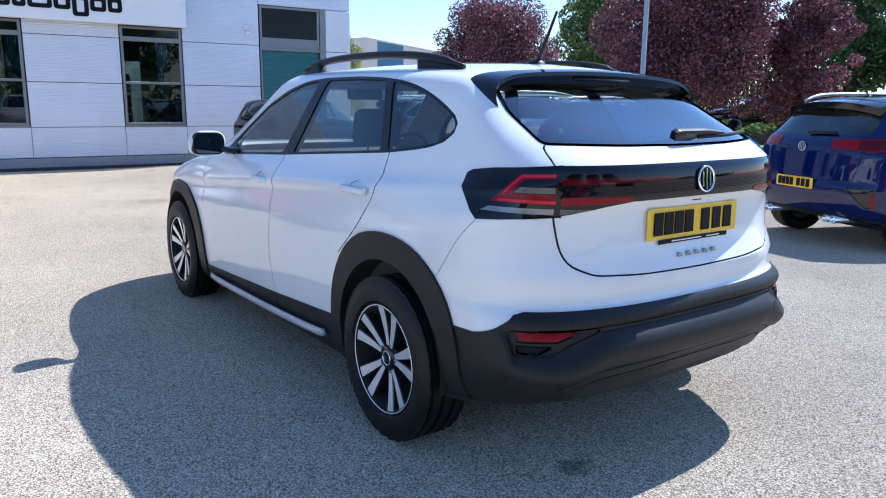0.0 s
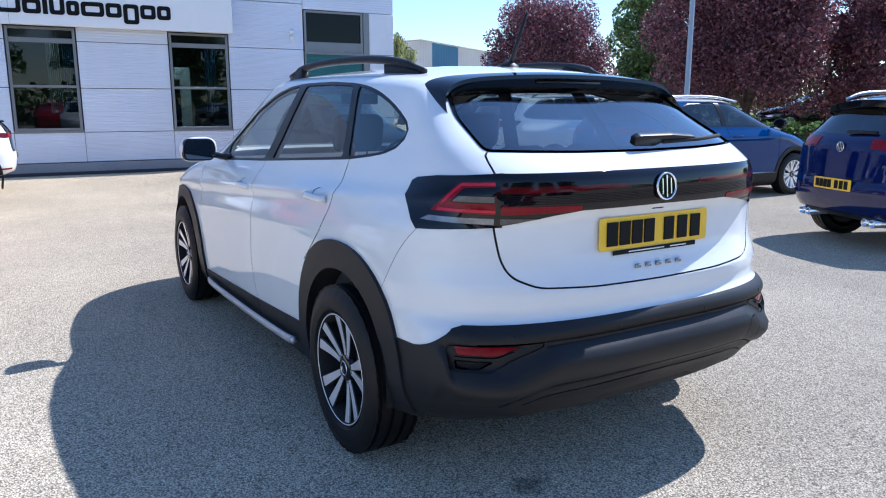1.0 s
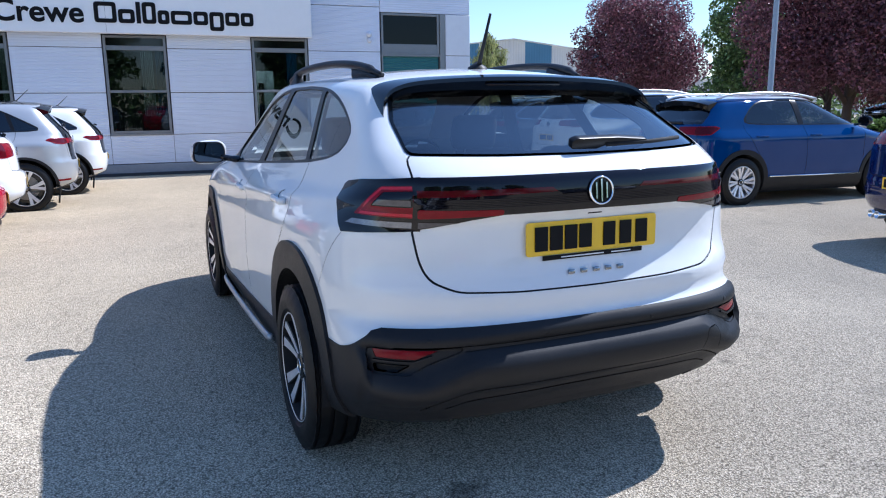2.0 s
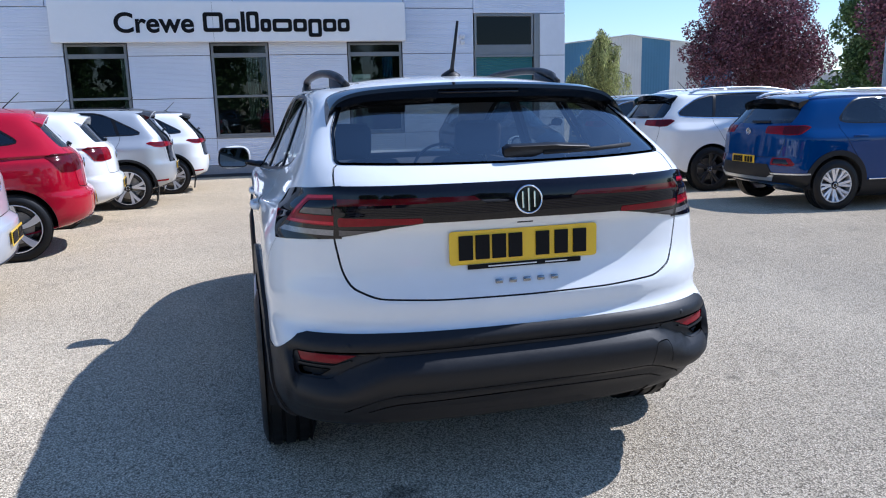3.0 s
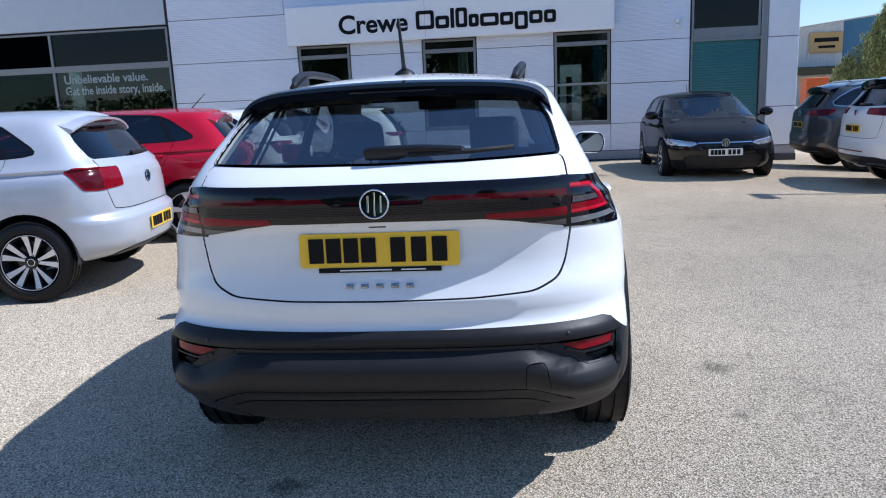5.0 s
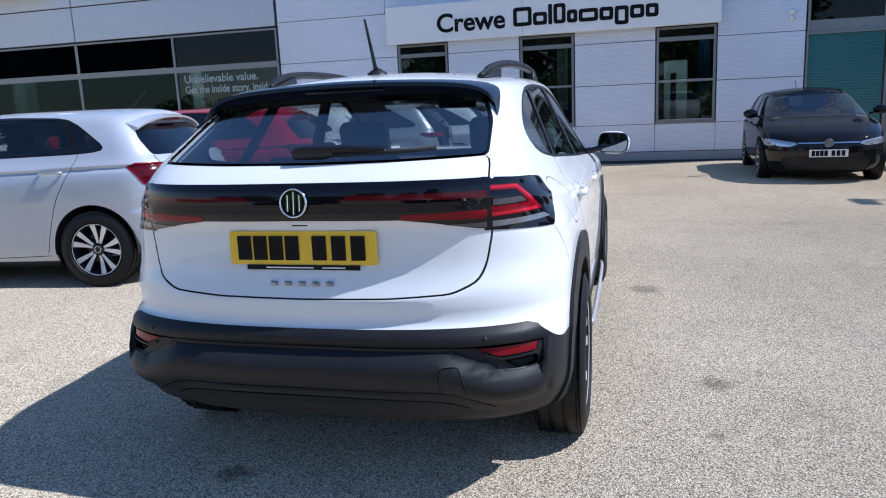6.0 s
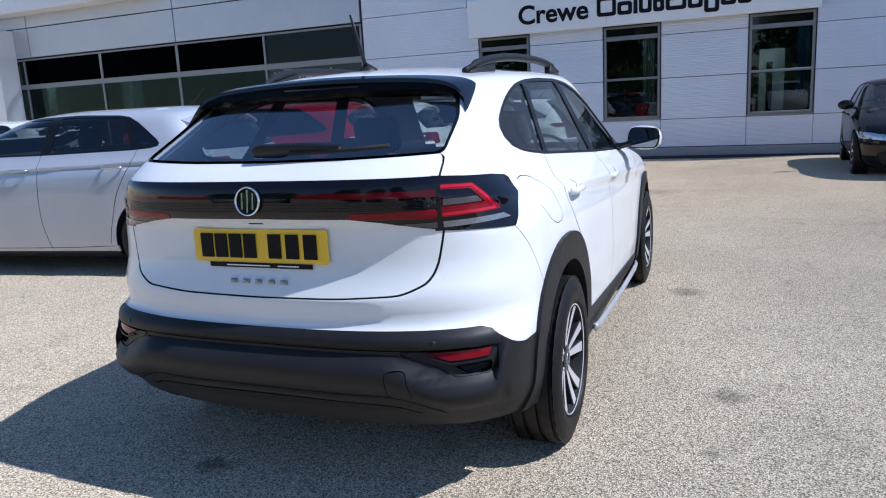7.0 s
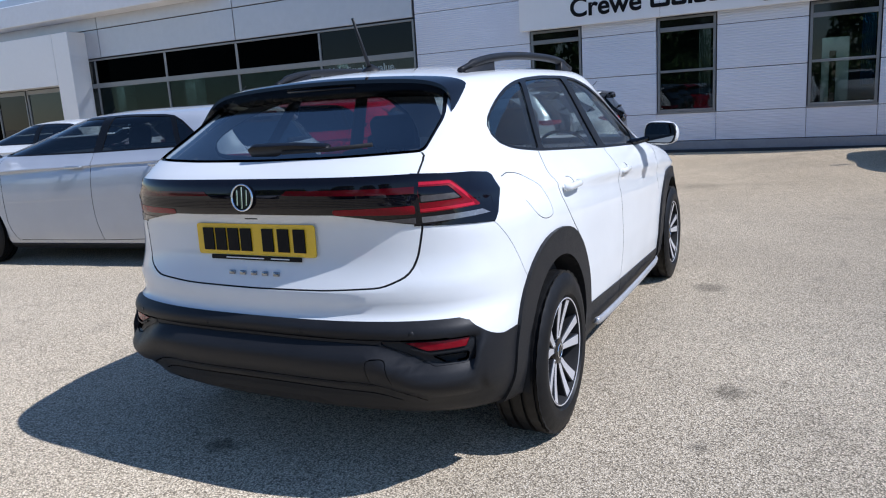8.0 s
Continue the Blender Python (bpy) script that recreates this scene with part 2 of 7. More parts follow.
def box_into(bm, lo, hi, m=None, bevel=0.0, seg=2):
    """A box between two corners, bevelled, added to bm."""
    sub = bmesh.new()
    bmesh.ops.create_cube(sub, size=1.0)
    size = [max(1e-4, h - l) for l, h in zip(lo, hi)]
    mid = [(l + h) / 2 for l, h in zip(lo, hi)]
    bmesh.ops.scale(sub, vec=size, verts=sub.verts)
    if bevel:
        bmesh.ops.bevel(sub, geom=sub.edges[:], offset=min(bevel, min(size) * 0.45), segments=seg, profile=0.5, affect="EDGES")
    bmesh.ops.translate(sub, vec=mid, verts=sub.verts)
    if m is not None:
        bmesh.ops.transform(sub, matrix=m, verts=sub.verts)
    merge(bm, sub)
    return bm


def merge(bm, sub):
    made = {v: bm.verts.new(v.co) for v in sub.verts}
    for f in sub.faces:
        g = bm.faces.new([made[v] for v in f.verts])
        g.material_index = f.material_index
        g.smooth = f.smooth
    sub.free()
    return bm


def box(lo, hi, m=None, bevel=0.0, seg=2):
    return box_into(bmesh.new(), lo, hi, m, bevel, seg)


def lathe(profile, steps=48, axis="x", arc=(0, 360)):
    """Turns (along, radius) pairs round an axis."""
    bm = bmesh.new()
    full = arc[1] - arc[0] >= 360
    n = steps if full else steps + 1
    rings = []
    for i in range(n):
        a = radians(arc[0] + (arc[1] - arc[0]) * i / steps)
        c, s = math.cos(a), math.sin(a)
        row = []
        for al, r in profile:
            co = (al, r * c, r * s) if axis == "x" else (r * c, al, r * s) if axis == "y" else (r * c, r * s, al)
            row.append(bm.verts.new(co))
        rings.append(row)
    for i in range(steps):
        a, b = rings[i], rings[(i + 1) % n]
        for j in range(len(profile) - 1):
            bm.faces.new((a[j], a[j + 1], b[j + 1], b[j]))
    bmesh.ops.remove_doubles(bm, verts=bm.verts, dist=1e-6)
    bmesh.ops.recalc_face_normals(bm, faces=bm.faces)
    return bm


def tube(points, radius, sides=10, caps=True, flat=1.0):
    """A round bar along points; radius may be a list. flat squeezes its height."""
    bm = bmesh.new()
    pts = [Vector(p) for p in points]
    rows = []
    for i, p in enumerate(pts):
        d = (pts[min(i + 1, len(pts) - 1)] - pts[max(i - 1, 0)]).normalized()
        a = d.cross(Vector((0, 0, 1)))
        if a.length < 1e-3:
            a = d.cross(Vector((1, 0, 0)))
        a.normalize()
        b = a.cross(d).normalized()
        r = radius[i] if isinstance(radius, (list, tuple)) else radius
        rows.append([bm.verts.new(p + a * r * math.cos(2 * math.pi * k / sides) + b * r * flat * math.sin(2 * math.pi * k / sides)) for k in range(sides)])
    for a, b in zip(rows, rows[1:]):
        for k in range(sides):
            bm.faces.new((a[k], a[(k + 1) % sides], b[(k + 1) % sides], b[k]))
    if caps:
        bm.faces.new(rows[0])
        bm.faces.new(rows[-1][::-1])
    bmesh.ops.recalc_face_normals(bm, faces=bm.faces)
    return bm


def prism(poly, depth, m=None, bevel=0.0):
    """A flat outline in x, z given thickness along y from 0 to depth."""
    bm = bmesh.new()
    a = [bm.verts.new((x, 0, z)) for x, z in poly]
    b = [bm.verts.new((x, depth, z)) for x, z in poly]
    bm.faces.new(a)
    bm.faces.new(b[::-1])
    for i in range(len(poly)):
        j = (i + 1) % len(poly)
        bm.faces.new((a[i], b[i], b[j], a[j]))
    bmesh.ops.recalc_face_normals(bm, faces=bm.faces)
    if bevel:
        bmesh.ops.bevel(bm, geom=bm.edges[:], offset=bevel, segments=2, profile=0.5, affect="EDGES")
    if m is not None:
        bmesh.ops.transform(bm, matrix=m, verts=bm.verts)
    return bm


def curve_of(table, soft):
    """A smooth function through a table of (at, value)."""
    xs, ys = [a for a, _ in table], [b for _, b in table]
    lo, hi = xs[0], xs[-1]
    step = (hi - lo) / 600
    pad = int(4 * soft / step) + 2
    g = np.arange(-pad, 601 + pad) * step + lo
    v = np.interp(g, xs, ys)
    left = ys[0] + (g - lo) * (ys[1] - ys[0]) / (xs[1] - xs[0])
    right = ys[-1] + (g - hi) * (ys[-1] - ys[-2]) / (xs[-1] - xs[-2])
    v = np.where(g < lo, left, np.where(g > hi, right, v))
    k = np.exp(-0.5 * (np.arange(-pad, pad + 1) * step / soft) ** 2)
    v = np.convolve(v, k / k.sum(), "same")
    return lambda a: float(np.interp(a, g[pad:-pad], v[pad:-pad]))


def rounded(poly, r, seg=4):
    """The outline with its corners rounded."""
    out = []
    n = len(poly)
    for i in range(n):
        p, a, b = Vector(poly[i]), Vector(poly[i - 1]), Vector(poly[(i + 1) % n])
        da, db = (a - p), (b - p)
        rr = min(r, da.length * 0.45, db.length * 0.45)
        p0, p1 = p + da.normalized() * rr, p + db.normalized() * rr
        for k in range(seg + 1):
            t = k / seg
            q = p0 * (1 - t) ** 2 + p * 2 * t * (1 - t) + p1 * t * t
            out.append((q.x, q.y))
    return out


def inside(poly, x, y):
    hit = False
    n = len(poly)
    for i in range(n):
        (x0, y0), (x1, y1) = poly[i], poly[(i + 1) % n]
        if (y0 > y) != (y1 > y) and x < x0 + (y - y0) * (x1 - x0) / (y1 - y0):
            hit = not hit
    return hit


def ribbon(points, width):
    """The narrow outline that follows a line of points."""
    pts = [Vector(p) for p in points]
    l, r = [], []
    for i, p in enumerate(pts):
        d = (pts[min(i + 1, len(pts) - 1)] - pts[max(i - 1, 0)]).normalized()
        s = Vector((-d.y, d.x)) * width / 2
        l.append(tuple(p + s))
        r.append(tuple(p - s))
    return l + r[::-1]


def bow(points, seg=6):
    """Catmull-Rom through points."""
    pts = [Vector(p) for p in points]
    pts = [pts[0] * 2 - pts[1]] + pts + [pts[-1] * 2 - pts[-2]]
    out = []
    for i in range(1, len(pts) - 2):
        p0, p1, p2, p3 = pts[i - 1:i + 3]
        for k in range(seg):
            t = k / seg
            out.append(tuple(0.5 * ((2 * p1) + (p2 - p0) * t + (2 * p0 - 5 * p1 + 4 * p2 - p3) * t * t + (3 * p1 - p0 - 3 * p2 + p3) * t ** 3)))
    out.append(tuple(pts[-2]))
    return out


# ---- car bodies ----
class Shell:
    """A car's outer skin: level outlines stacked from sill to roof edge, closed by a crowned roof; outlines of
    windows, lamps, doors and gaps are then cut into it, and each piece becomes a part."""

    def __init__(self, s, fine=1.0):
        width, rear, front = curve_of(s["width"], 0.012), curve_of(s["rear"], s.get("rear_soft", 0.009)), curve_of(s["front"], 0.015)
        n_rear, b_rear = curve_of(s["n_rear"], 0.03), curve_of(s["b_rear"], 0.03)
        edge, taper = curve_of(s["edge"], 0.12), curve_of(s["taper"], 0.15)
        zb, ze = s["belt"], s["top"]
        self.spec = s
        bm = self.bm = bmesh.new()
        self.tag = bm.faces.layers.int.new("tag")
        self.names = {"body": 0}
        nr, ns, nf = int(13 * fine * s.get("tail_fine", 1.0)), int(34 * fine), int(8 * fine)

        def corner(n, m):
            q = 0.5 ** (1 / n)
            pts = [(q * i / m, 1 - (1 - (q * i / m) ** n) ** (1 / n)) for i in range(m + 1)]
            pts += [((1 - (q * (1 - i / m)) ** n) ** (1 / n), 1 - q * (1 - i / m)) for i in range(1, m + 1)]
            return pts

        rows = []
        for z in s["levels"]:
            w, y0, y1 = width(z), rear(z), front(z)
            n, b = n_rear(z), min(b_rear(z), (y1 - y0) * 0.4)
            bf = min(0.75, (y1 - y0) * 0.4)
            half = [(x * w, y0 + y * b) for x, y in corner(n, nr)]
            half += [(w, y0 + b + (y1 - bf - y0 - b) * i / ns) for i in range(1, ns)]
            half += [(x * w, y1 - y * bf) for x, y in corner(2.7, nf)[::-1]]
            right = []
            for x, y in half:
                zz = z if z <= zb else zb + (z - zb) * (edge(y) - zb) / (ze - zb)
                right.append(Vector((x * taper(y), y, zz)))
            rows.append(right)
        if "relief" in s:
            for right in rows:
                for p in right:
                    if p.y < -0.3 and 0.26 < p.z < 0.66:
                        p.y += s["relief"](abs(p.x), p.z, rear)
        if "crease" in s:
            for right in rows:
                for p in right:
                    d = p.z - s["crease"](p.y)
                    if p.x > 0.6 and abs(d) < 0.2:
                        p.x += 0.009 * math.exp(-(d / 0.020) ** 2) - 0.009 * math.exp(-((d + 0.055) / 0.04) ** 2)
        if "fold" in s:
            for right in rows:
                for p in right:
                    d = p.z - s["fold"](p.y)
                    if p.x > 0.5 and -0.3 < d < 0.06:
                        p.x += 0.004 * math.exp(-(d / 0.03) ** 2) if d >= 0 else 0.004 - 0.036 * (1 - math.exp(d / 0.008)) * math.exp(d / 0.10)
        cols = len(rows[0])
        grid = []
        for right in rows:
            r = [bm.verts.new(p) for p in right]
            l = [bm.verts.new((-p.x, p.y, p.z)) for p in right[1:-1]]
            grid.append(r + l[::-1])
        m = len(grid[0])
        for a, b in zip(grid, grid[1:]):
            for i in range(m):
                j = (i + 1) % m
                bm.faces.new((a[i], a[j], b[j], b[i]))
        top = grid[-1]
        wt = max(v.co.x for v in top)
        nc = 10
        prev = [top[0]] * (nc + 1)
        for i in range(1, cols):
            a = top[i]
            if i == cols - 1:
                row = [a] * (nc + 1)
            else:
                b = top[m - i]
                row = [a]
                for k in range(1, nc):
                    f = math.cos(math.pi * k / nc)
                    x = a.co.x * f
                    row.append(bm.verts.new((x, a.co.y, a.co.z + s["crown"] * min(1, a.co.x / wt) * (1 - f * f))))
                row.append(b)
            for k in range(nc):
                vs = []
                for v in (prev[k], row[k], row[k + 1], prev[k + 1]):
                    if v not in vs:
                        vs.append(v)
                if len(vs) > 2:
                    bm.faces.new(vs)
            prev = row
        floor = bm.faces.new(grid[0][::-1])
        floor[self.tag] = self.number("underbody")
        bm.normal_update()
        bmesh.ops.recalc_face_normals(bm, faces=bm.faces)

    def number(self, name):
        return self.names.setdefault(name, len(self.names))

    def cut(self, name, poly, across=(0, 1, 0), shift=0.0, where=None, only=None, mirror=True):
        """Cuts an outline, given in (across, z), and names the faces within it."""
        for side in ((1, -1) if mirror else (1,)):
            ax = Vector((across[0] * side, across[1], across[2]))
            lo, hi = (min(p[0] for p in poly), min(p[1] for p in poly)), (max(p[0] for p in poly), max(p[1] for p in poly))
            faces = []
            ok = None if only is None else {self.number(o) for o in only}
            for f in self.bm.faces:
                if ok is not None and f[self.tag] not in ok:
                    continue
                c = f.calc_center_median()
                if where is not None and not where(c, f.normal, side):
                    continue
                q = [v.co.dot(ax) + shift for v in f.verts]
                h = [v.co.z for v in f.verts]
                if max(q) >= lo[0] and min(q) <= hi[0] and max(h) >= lo[1] and min(h) <= hi[1]:
                    faces.append(f)
            n = len(poly)
            for i in range(n):
                (q0, h0), (q1, h1) = poly[i], poly[(i + 1) % n]
                if abs(q0 - q1) + abs(h0 - h1) < 1e-6:
                    continue
                near, rest = [], []
                for f in faces:
                    q = [v.co.dot(ax) + shift for v in f.verts]
                    h = [v.co.z for v in f.verts]
                    hit = max(q) >= min(q0, q1) - 1e-5 and min(q) <= max(q0, q1) + 1e-5 and max(h) >= min(h0, h1) - 1e-5 and min(h) <= max(h0, h1) + 1e-5
                    (near if hit else rest).append(f)
                if not near:
                    continue
                nrm = ax * (h1 - h0) - Vector((0, 0, 1)) * (q1 - q0)
                at = ax * ((q0 - shift) / ax.length_squared) + Vector((0, 0, h0))
                geom = set(near)
                for f in near:
                    geom.update(f.edges)
                    geom.update(f.verts)
                out = bmesh.ops.bisect_plane(self.bm, geom=list(geom), dist=2e-5, plane_co=at, plane_no=nrm.normalized())
                faces = rest + [g for g in out["geom"] if isinstance(g, bmesh.types.BMFace)]
            num = self.number(name)
            for f in faces:
                c = f.calc_center_median()
                if inside(poly, c.dot(ax) + shift, c.z):
                    f[self.tag] = num

    def rename(self, name, to, test):
        a, b = self.number(name), self.number(to)
        for f in self.bm.faces:
            if f[self.tag] == a and test(f.calc_center_median(), f.normal):
                f[self.tag] = b

    def done(self):
        self.bm.normal_update()

    def islands(self, name, obname, material, parent, **more):
        """One part for each separate patch of a name."""
        num = self.number(name)
        left = {f for f in self.bm.faces if f[self.tag] == num}
        while left:
            stack, patch = [left.pop()], set()
            while stack:
                f = stack.pop()
                patch.add(f)
                for v in f.verts:
                    for g in v.link_faces:
                        if g in left:
                            left.discard(g)
                            stack.append(g)
            self.piece(name, obname, material, parent, patch=patch, **more)

    def piece(self, name, obname, material, parent, label="", offset=0.0, rim=0.0, inner=None, flip=False, test=None, normals=True, patch=None):
        """Lifts the faces of one name off as a part: moved along the skin's normals, with a folded edge."""
        nums = {self.number(q) for q in (name if isinstance(name, tuple) else (name,))}
        src = [f for f in (patch or self.bm.faces) if f[self.tag] in nums and (test is None or test(f.calc_center_median()))]
        if not src:
            return None
        verts, index, co, no, faces = [], {}, [], [], []
        for f in src:
            row = []
            for v in f.verts:
                if v not in index:
                    index[v] = len(co)
                    co.append(v.co + v.normal * offset)
                    no.append(v.normal.copy())
                row.append(index[v])
            faces.append(row[::-1] if flip else row)
        if rim:
            chosen = set(src)
            for f in src:
                vs = f.verts[:]
                for i, v in enumerate(vs):
                    w = vs[(i + 1) % len(vs)]
                    e = self.bm.edges.get((v, w))
                    if sum(g in chosen for g in e.link_faces) == 1:
                        base = len(co)
                        a, b = v.co + v.normal * offset, w.co + w.normal * offset
                        c, d = w.co + w.normal * (offset - rim), v.co + v.normal * (offset - rim)
                        nn = (b - a).cross(v.normal)
                        nn = nn.normalized() if nn.length > 1e-9 else v.normal.copy()
                        co.extend([a, b, c, d])
                        no.extend([nn] * 4)
                        faces.append([base + 1, base, base + 3, base + 2])
        me = bpy.data.meshes.new(obname)
        me.from_pydata([tuple(c) for c in co], [], faces)
        me.polygons.foreach_set("use_smooth", [True] * len(me.polygons))
        me.materials.append(material)
        if normals:
            me.normals_split_custom_set_from_vertices([tuple(-n if flip else n) for n in no])
        ob = new(obname, me)
        ob.parent = parent
        if label:
            ob["label"] = label
        return ob


def wheel_parts(root, x, y, radius, rim_r, width, style, side, label=""):
    """A wheel under its car: tyre with grooved tread, rim with spokes, hub cap, disc. side +1 right, -1 left."""
    hub = new("wheel", None)
    hub.parent = root
    hub.matrix_local = pose(x, y, radius, 0, 0, 0 if side > 0 else 180)
    if label:
        hub["label"] = label
    w = width / 2
    prof = [(-w * 0.75, rim_r), (-w * 0.98, rim_r + 0.015), (-w * 1.0, (rim_r + radius) / 2), (-w * 0.9, radius - 0.02), (-w * 0.78, radius - 0.006)]
    for g in (-0.5, -0.17, 0.17, 0.5):
        prof += [((g - 0.055) * w * 1.5, radius), ((g - 0.045) * w * 1.5, radius - 0.012), ((g + 0.045) * w * 1.5, radius - 0.012), ((g + 0.055) * w * 1.5, radius)]
    prof += [(w * 0.78, radius - 0.006), (w * 0.9, radius - 0.02), (w * 1.0, (rim_r + radius) / 2), (w * 1.02, (rim_r + radius) / 2 - 0.01), (w * 0.98, rim_r + 0.015), (w * 0.8, rim_r)]
    tyre = lathe(prof, 132 if style.get("tread") else 64)
    if style.get("tread"):
        for v in tyre.verts:
            r = math.hypot(v.co.y, v.co.z)
            k = round(math.atan2(v.co.z, v.co.y) / (2 * math.pi) * 132) % 4
            if k == 0 and abs(v.co.x) > w * 0.62 and r > radius - 0.012:
                v.co.y *= (r - 0.005) / r
                v.co.z *= (r - 0.005) / r
    part("tyre", tyre, RUBBER, hub, angle=35)
    part("rim", lathe([(w * 0.82, rim_r + 0.004), (w * 0.9, rim_r + 0.002), (w * 0.9, rim_r - 0.008), (w * 0.7, rim_r - 0.016), (-w * 0.7, rim_r - 0.03), (-w * 0.7, 0.10)], 56), style.get("barrel", ALLOY_DARK), hub, angle=30)
    part("rim_edge", lathe([(w * 0.905, rim_r - 0.001), (w * 0.925, rim_r - 0.003), (w * 0.9, rim_r - style.get("edge", 0.010))], 56), style["face"], hub)
    part("brake_disc", lathe([(-0.02, 0.06), (-0.02, rim_r * 0.68), (-0.04, rim_r * 0.68), (-0.04, 0.06)], 40), style.get("disc", BRAKE), hub, angle=30)
    n, r0, r1 = style["spokes"], 0.036, rim_r - 0.006
    for i in range(n):
        for kind in (0, 1):
            bm = bmesh.new()
            off = 2 * math.pi * (i + style.get("turn", 0.1)) / n
            if kind == 0:
                a0, a1, h0, h1, m = style.get("lean", 0.10), style.get("lean2", 0.26), style.get("w0", 0.022), style.get("w1", 0.034), style["face"]
            else:
                if not style.get("second", True):
                    continue
                a0, a1, h0, h1, m = -style.get("lean", 0.10) - 0.06, -style.get("lean2", 0.26), 0.012, style.get("w2", 0.02), style.get("second_face", style["face"])
            rows = []
            for k in range(6):
                t = k / 5
                r = r0 + (r1 - r0) * t
                ang = off + a0 + (a1 - a0) * t
                half = h0 + (h1 - h0) * t
                dep = w * 0.62 + w * 0.24 * t ** 1.5
                c, s = math.cos(ang), math.sin(ang)
                row = []
                for q, d in ((-half, -0.03), (-half, -0.003), (-half * 0.8, 0), (half * 0.8, 0), (half, -0.003), (half, -0.03)):
                    row.append(bm.verts.new((dep + d, r * c - q * s, r * s + q * c)))
                rows.append(row)
            for a, b in zip(rows, rows[1:]):
                for k in range(5):
                    f = bm.faces.new((a[k], a[k + 1], b[k + 1], b[k]))
                    f.material_index = 0 if k == 2 else 1
            bm.faces.new(rows[0])
            bm.faces.new(rows[-1][::-1])
            bmesh.ops.recalc_face_normals(bm, faces=bm.faces)
            part("spoke", bm, [m, style.get("side", ALLOY_DARK)], hub, smooth=False)
    part("hub_cap", lathe([(w * 0.5, 0.058), (w * 0.66, 0.050), (w * 0.70, 0.036), (w * 0.70, 0.0)], 28), GLOSS_BLACK, hub, angle=30)
    part("cap_ring", lathe([(w * 0.71, 0.030), (w * 0.73, 0.029), (w * 0.73, 0.025), (w * 0.71, 0.024)], 28), CHROME, hub)
    for i in range(5):
        a = 2 * math.pi * i / 5
        part("wheel_bolt", lathe([(w * 0.5, 0.009), (w * 0.66, 0.009), (w * 0.66, 0.0)], 8), BRAKE, hub, loc=pose(0, 0.052 * math.cos(a), 0.052 * math.sin(a)))
    return hub


def badge_parts(root, y, z, r, facing=-1, tilt=0):
    m = pose(0, y, z, tilt, 0, 0 if facing < 0 else 180)
    b = part("badge", lathe([(0.0, r), (-0.006, r), (-0.009, r - 0.003), (-0.006, r - r * 0.13), (-0.003, r - r * 0.14), (-0.003, 0.0)], 40, "y"), GLOSS_BLACK, root, "round black and chrome badge", angle=30, loc=m)
    part("ring", lathe([(-0.004, r), (-0.011, r - 0.002), (-0.011, r - r * 0.11), (-0.004, r - r * 0.13)], 40, "y"), CHROME, b)
    for x0, hgt in ((-0.42, 0.55), (0.0, 0.78), (0.42, 0.55)):
        part("emblem_bar", box((x0 * r - r * 0.06, -0.0105, -hgt * r), (x0 * r + r * 0.06, -0.0031, hgt * r), None, 0.001, 1), CHROME, b, smooth=False)
    return b


def plate_parts(root, y, z, facing=-1, tilt=0.0, yellow=True, x=0.0, strip=True):
    """A number plate whose characters are plain bars."""
    m = pose(x, y, z, tilt, 0, 0 if facing < 0 else 180)
    p = part("number_plate", prism(rounded([(-0.26, -0.0555), (0.26, -0.0555), (0.26, 0.0555), (-0.26, 0.0555)], 0.012, 3), 0.004), PLATE_YELLOW if yellow else PLATE_WHITE, root, "yellow number plate with black bars" if yellow else "white number plate with black bars", smooth=False, loc=m @ pose(0, -0.004, 0))
    xs = [-0.205, -0.148, -0.091, -0.034, 0.062, 0.129, 0.196]
    for q in xs:
        part("bar", box((q - 0.024, -0.0056, -0.040), (q + 0.024, -0.0001, 0.040), None, 0.001, 1), INK, p, smooth=False)
    if strip:
        part("dealer_strip", box((-0.20, -0.0046, -0.072), (0.20, -0.0002, -0.0565), None, 0.001, 1), INK, p, "black strip under the number plate", smooth=False)
        part("bar", box((-0.13, -0.0054, -0.0665), (0.04, -0.0045, -0.0625)), PLATE_WHITE, p, smooth=False)
        part("bar", box((0.07, -0.0054, -0.0665), (0.15, -0.0045, -0.0625)), PLATE_WHITE, p, smooth=False)
    return p


def seat_parts(root, x, y, z, wide=0.48, head=True, bench=False, h=0.62):
    """A car seat: cushion, leaning backrest and head restraint."""
    c = part("seat", box((x - wide / 2, y, z), (x + wide / 2, y + 0.48, z + 0.17), None, 0.06, 3), SEAT, root)
    part("backrest", box((-wide / 2, -0.07, 0), (wide / 2, 0.07, h), pose(x, y, z + 0.05, 14), 0.06, 3), SEAT, c)
    if head:
        for hx in ([x] if not bench else [x - wide * 0.3, x, x + wide * 0.3]):
            hw = 0.13 if not bench else 0.12
            lift = 0.08 if not bench else 0.0
            part("head_restraint", box((-hw, -0.05, h + lift - 0.04), (hw, 0.05, h + lift + 0.15), pose(hx, y, z + 0.05, 12), 0.045, 3), SEAT, c)
            if not bench:
                part("restraint_post", tube([(hx - 0.05, y - 0.135, z + h + 0.02), (hx - 0.05, y - 0.155, z + h + 0.12)], 0.006, 6), SATIN, c)
                part("restraint_post", tube([(hx + 0.05, y - 0.135, z + h + 0.02), (hx + 0.05, y - 0.155, z + h + 0.12)], 0.006, 6), SATIN, c)
    return c


def arch_parts(root, x, y, z, r, deep=0.36):
    for side in (1, -1):
        prof = [(side * (x - 0.005), r), (side * (x - deep), r), (side * (x - deep), 0.02)]
        part("wheel_arch_liner", lathe(prof, 24, "x", (-8, 188)), UNDER, root, angle=30, loc=pose(0, y, z))


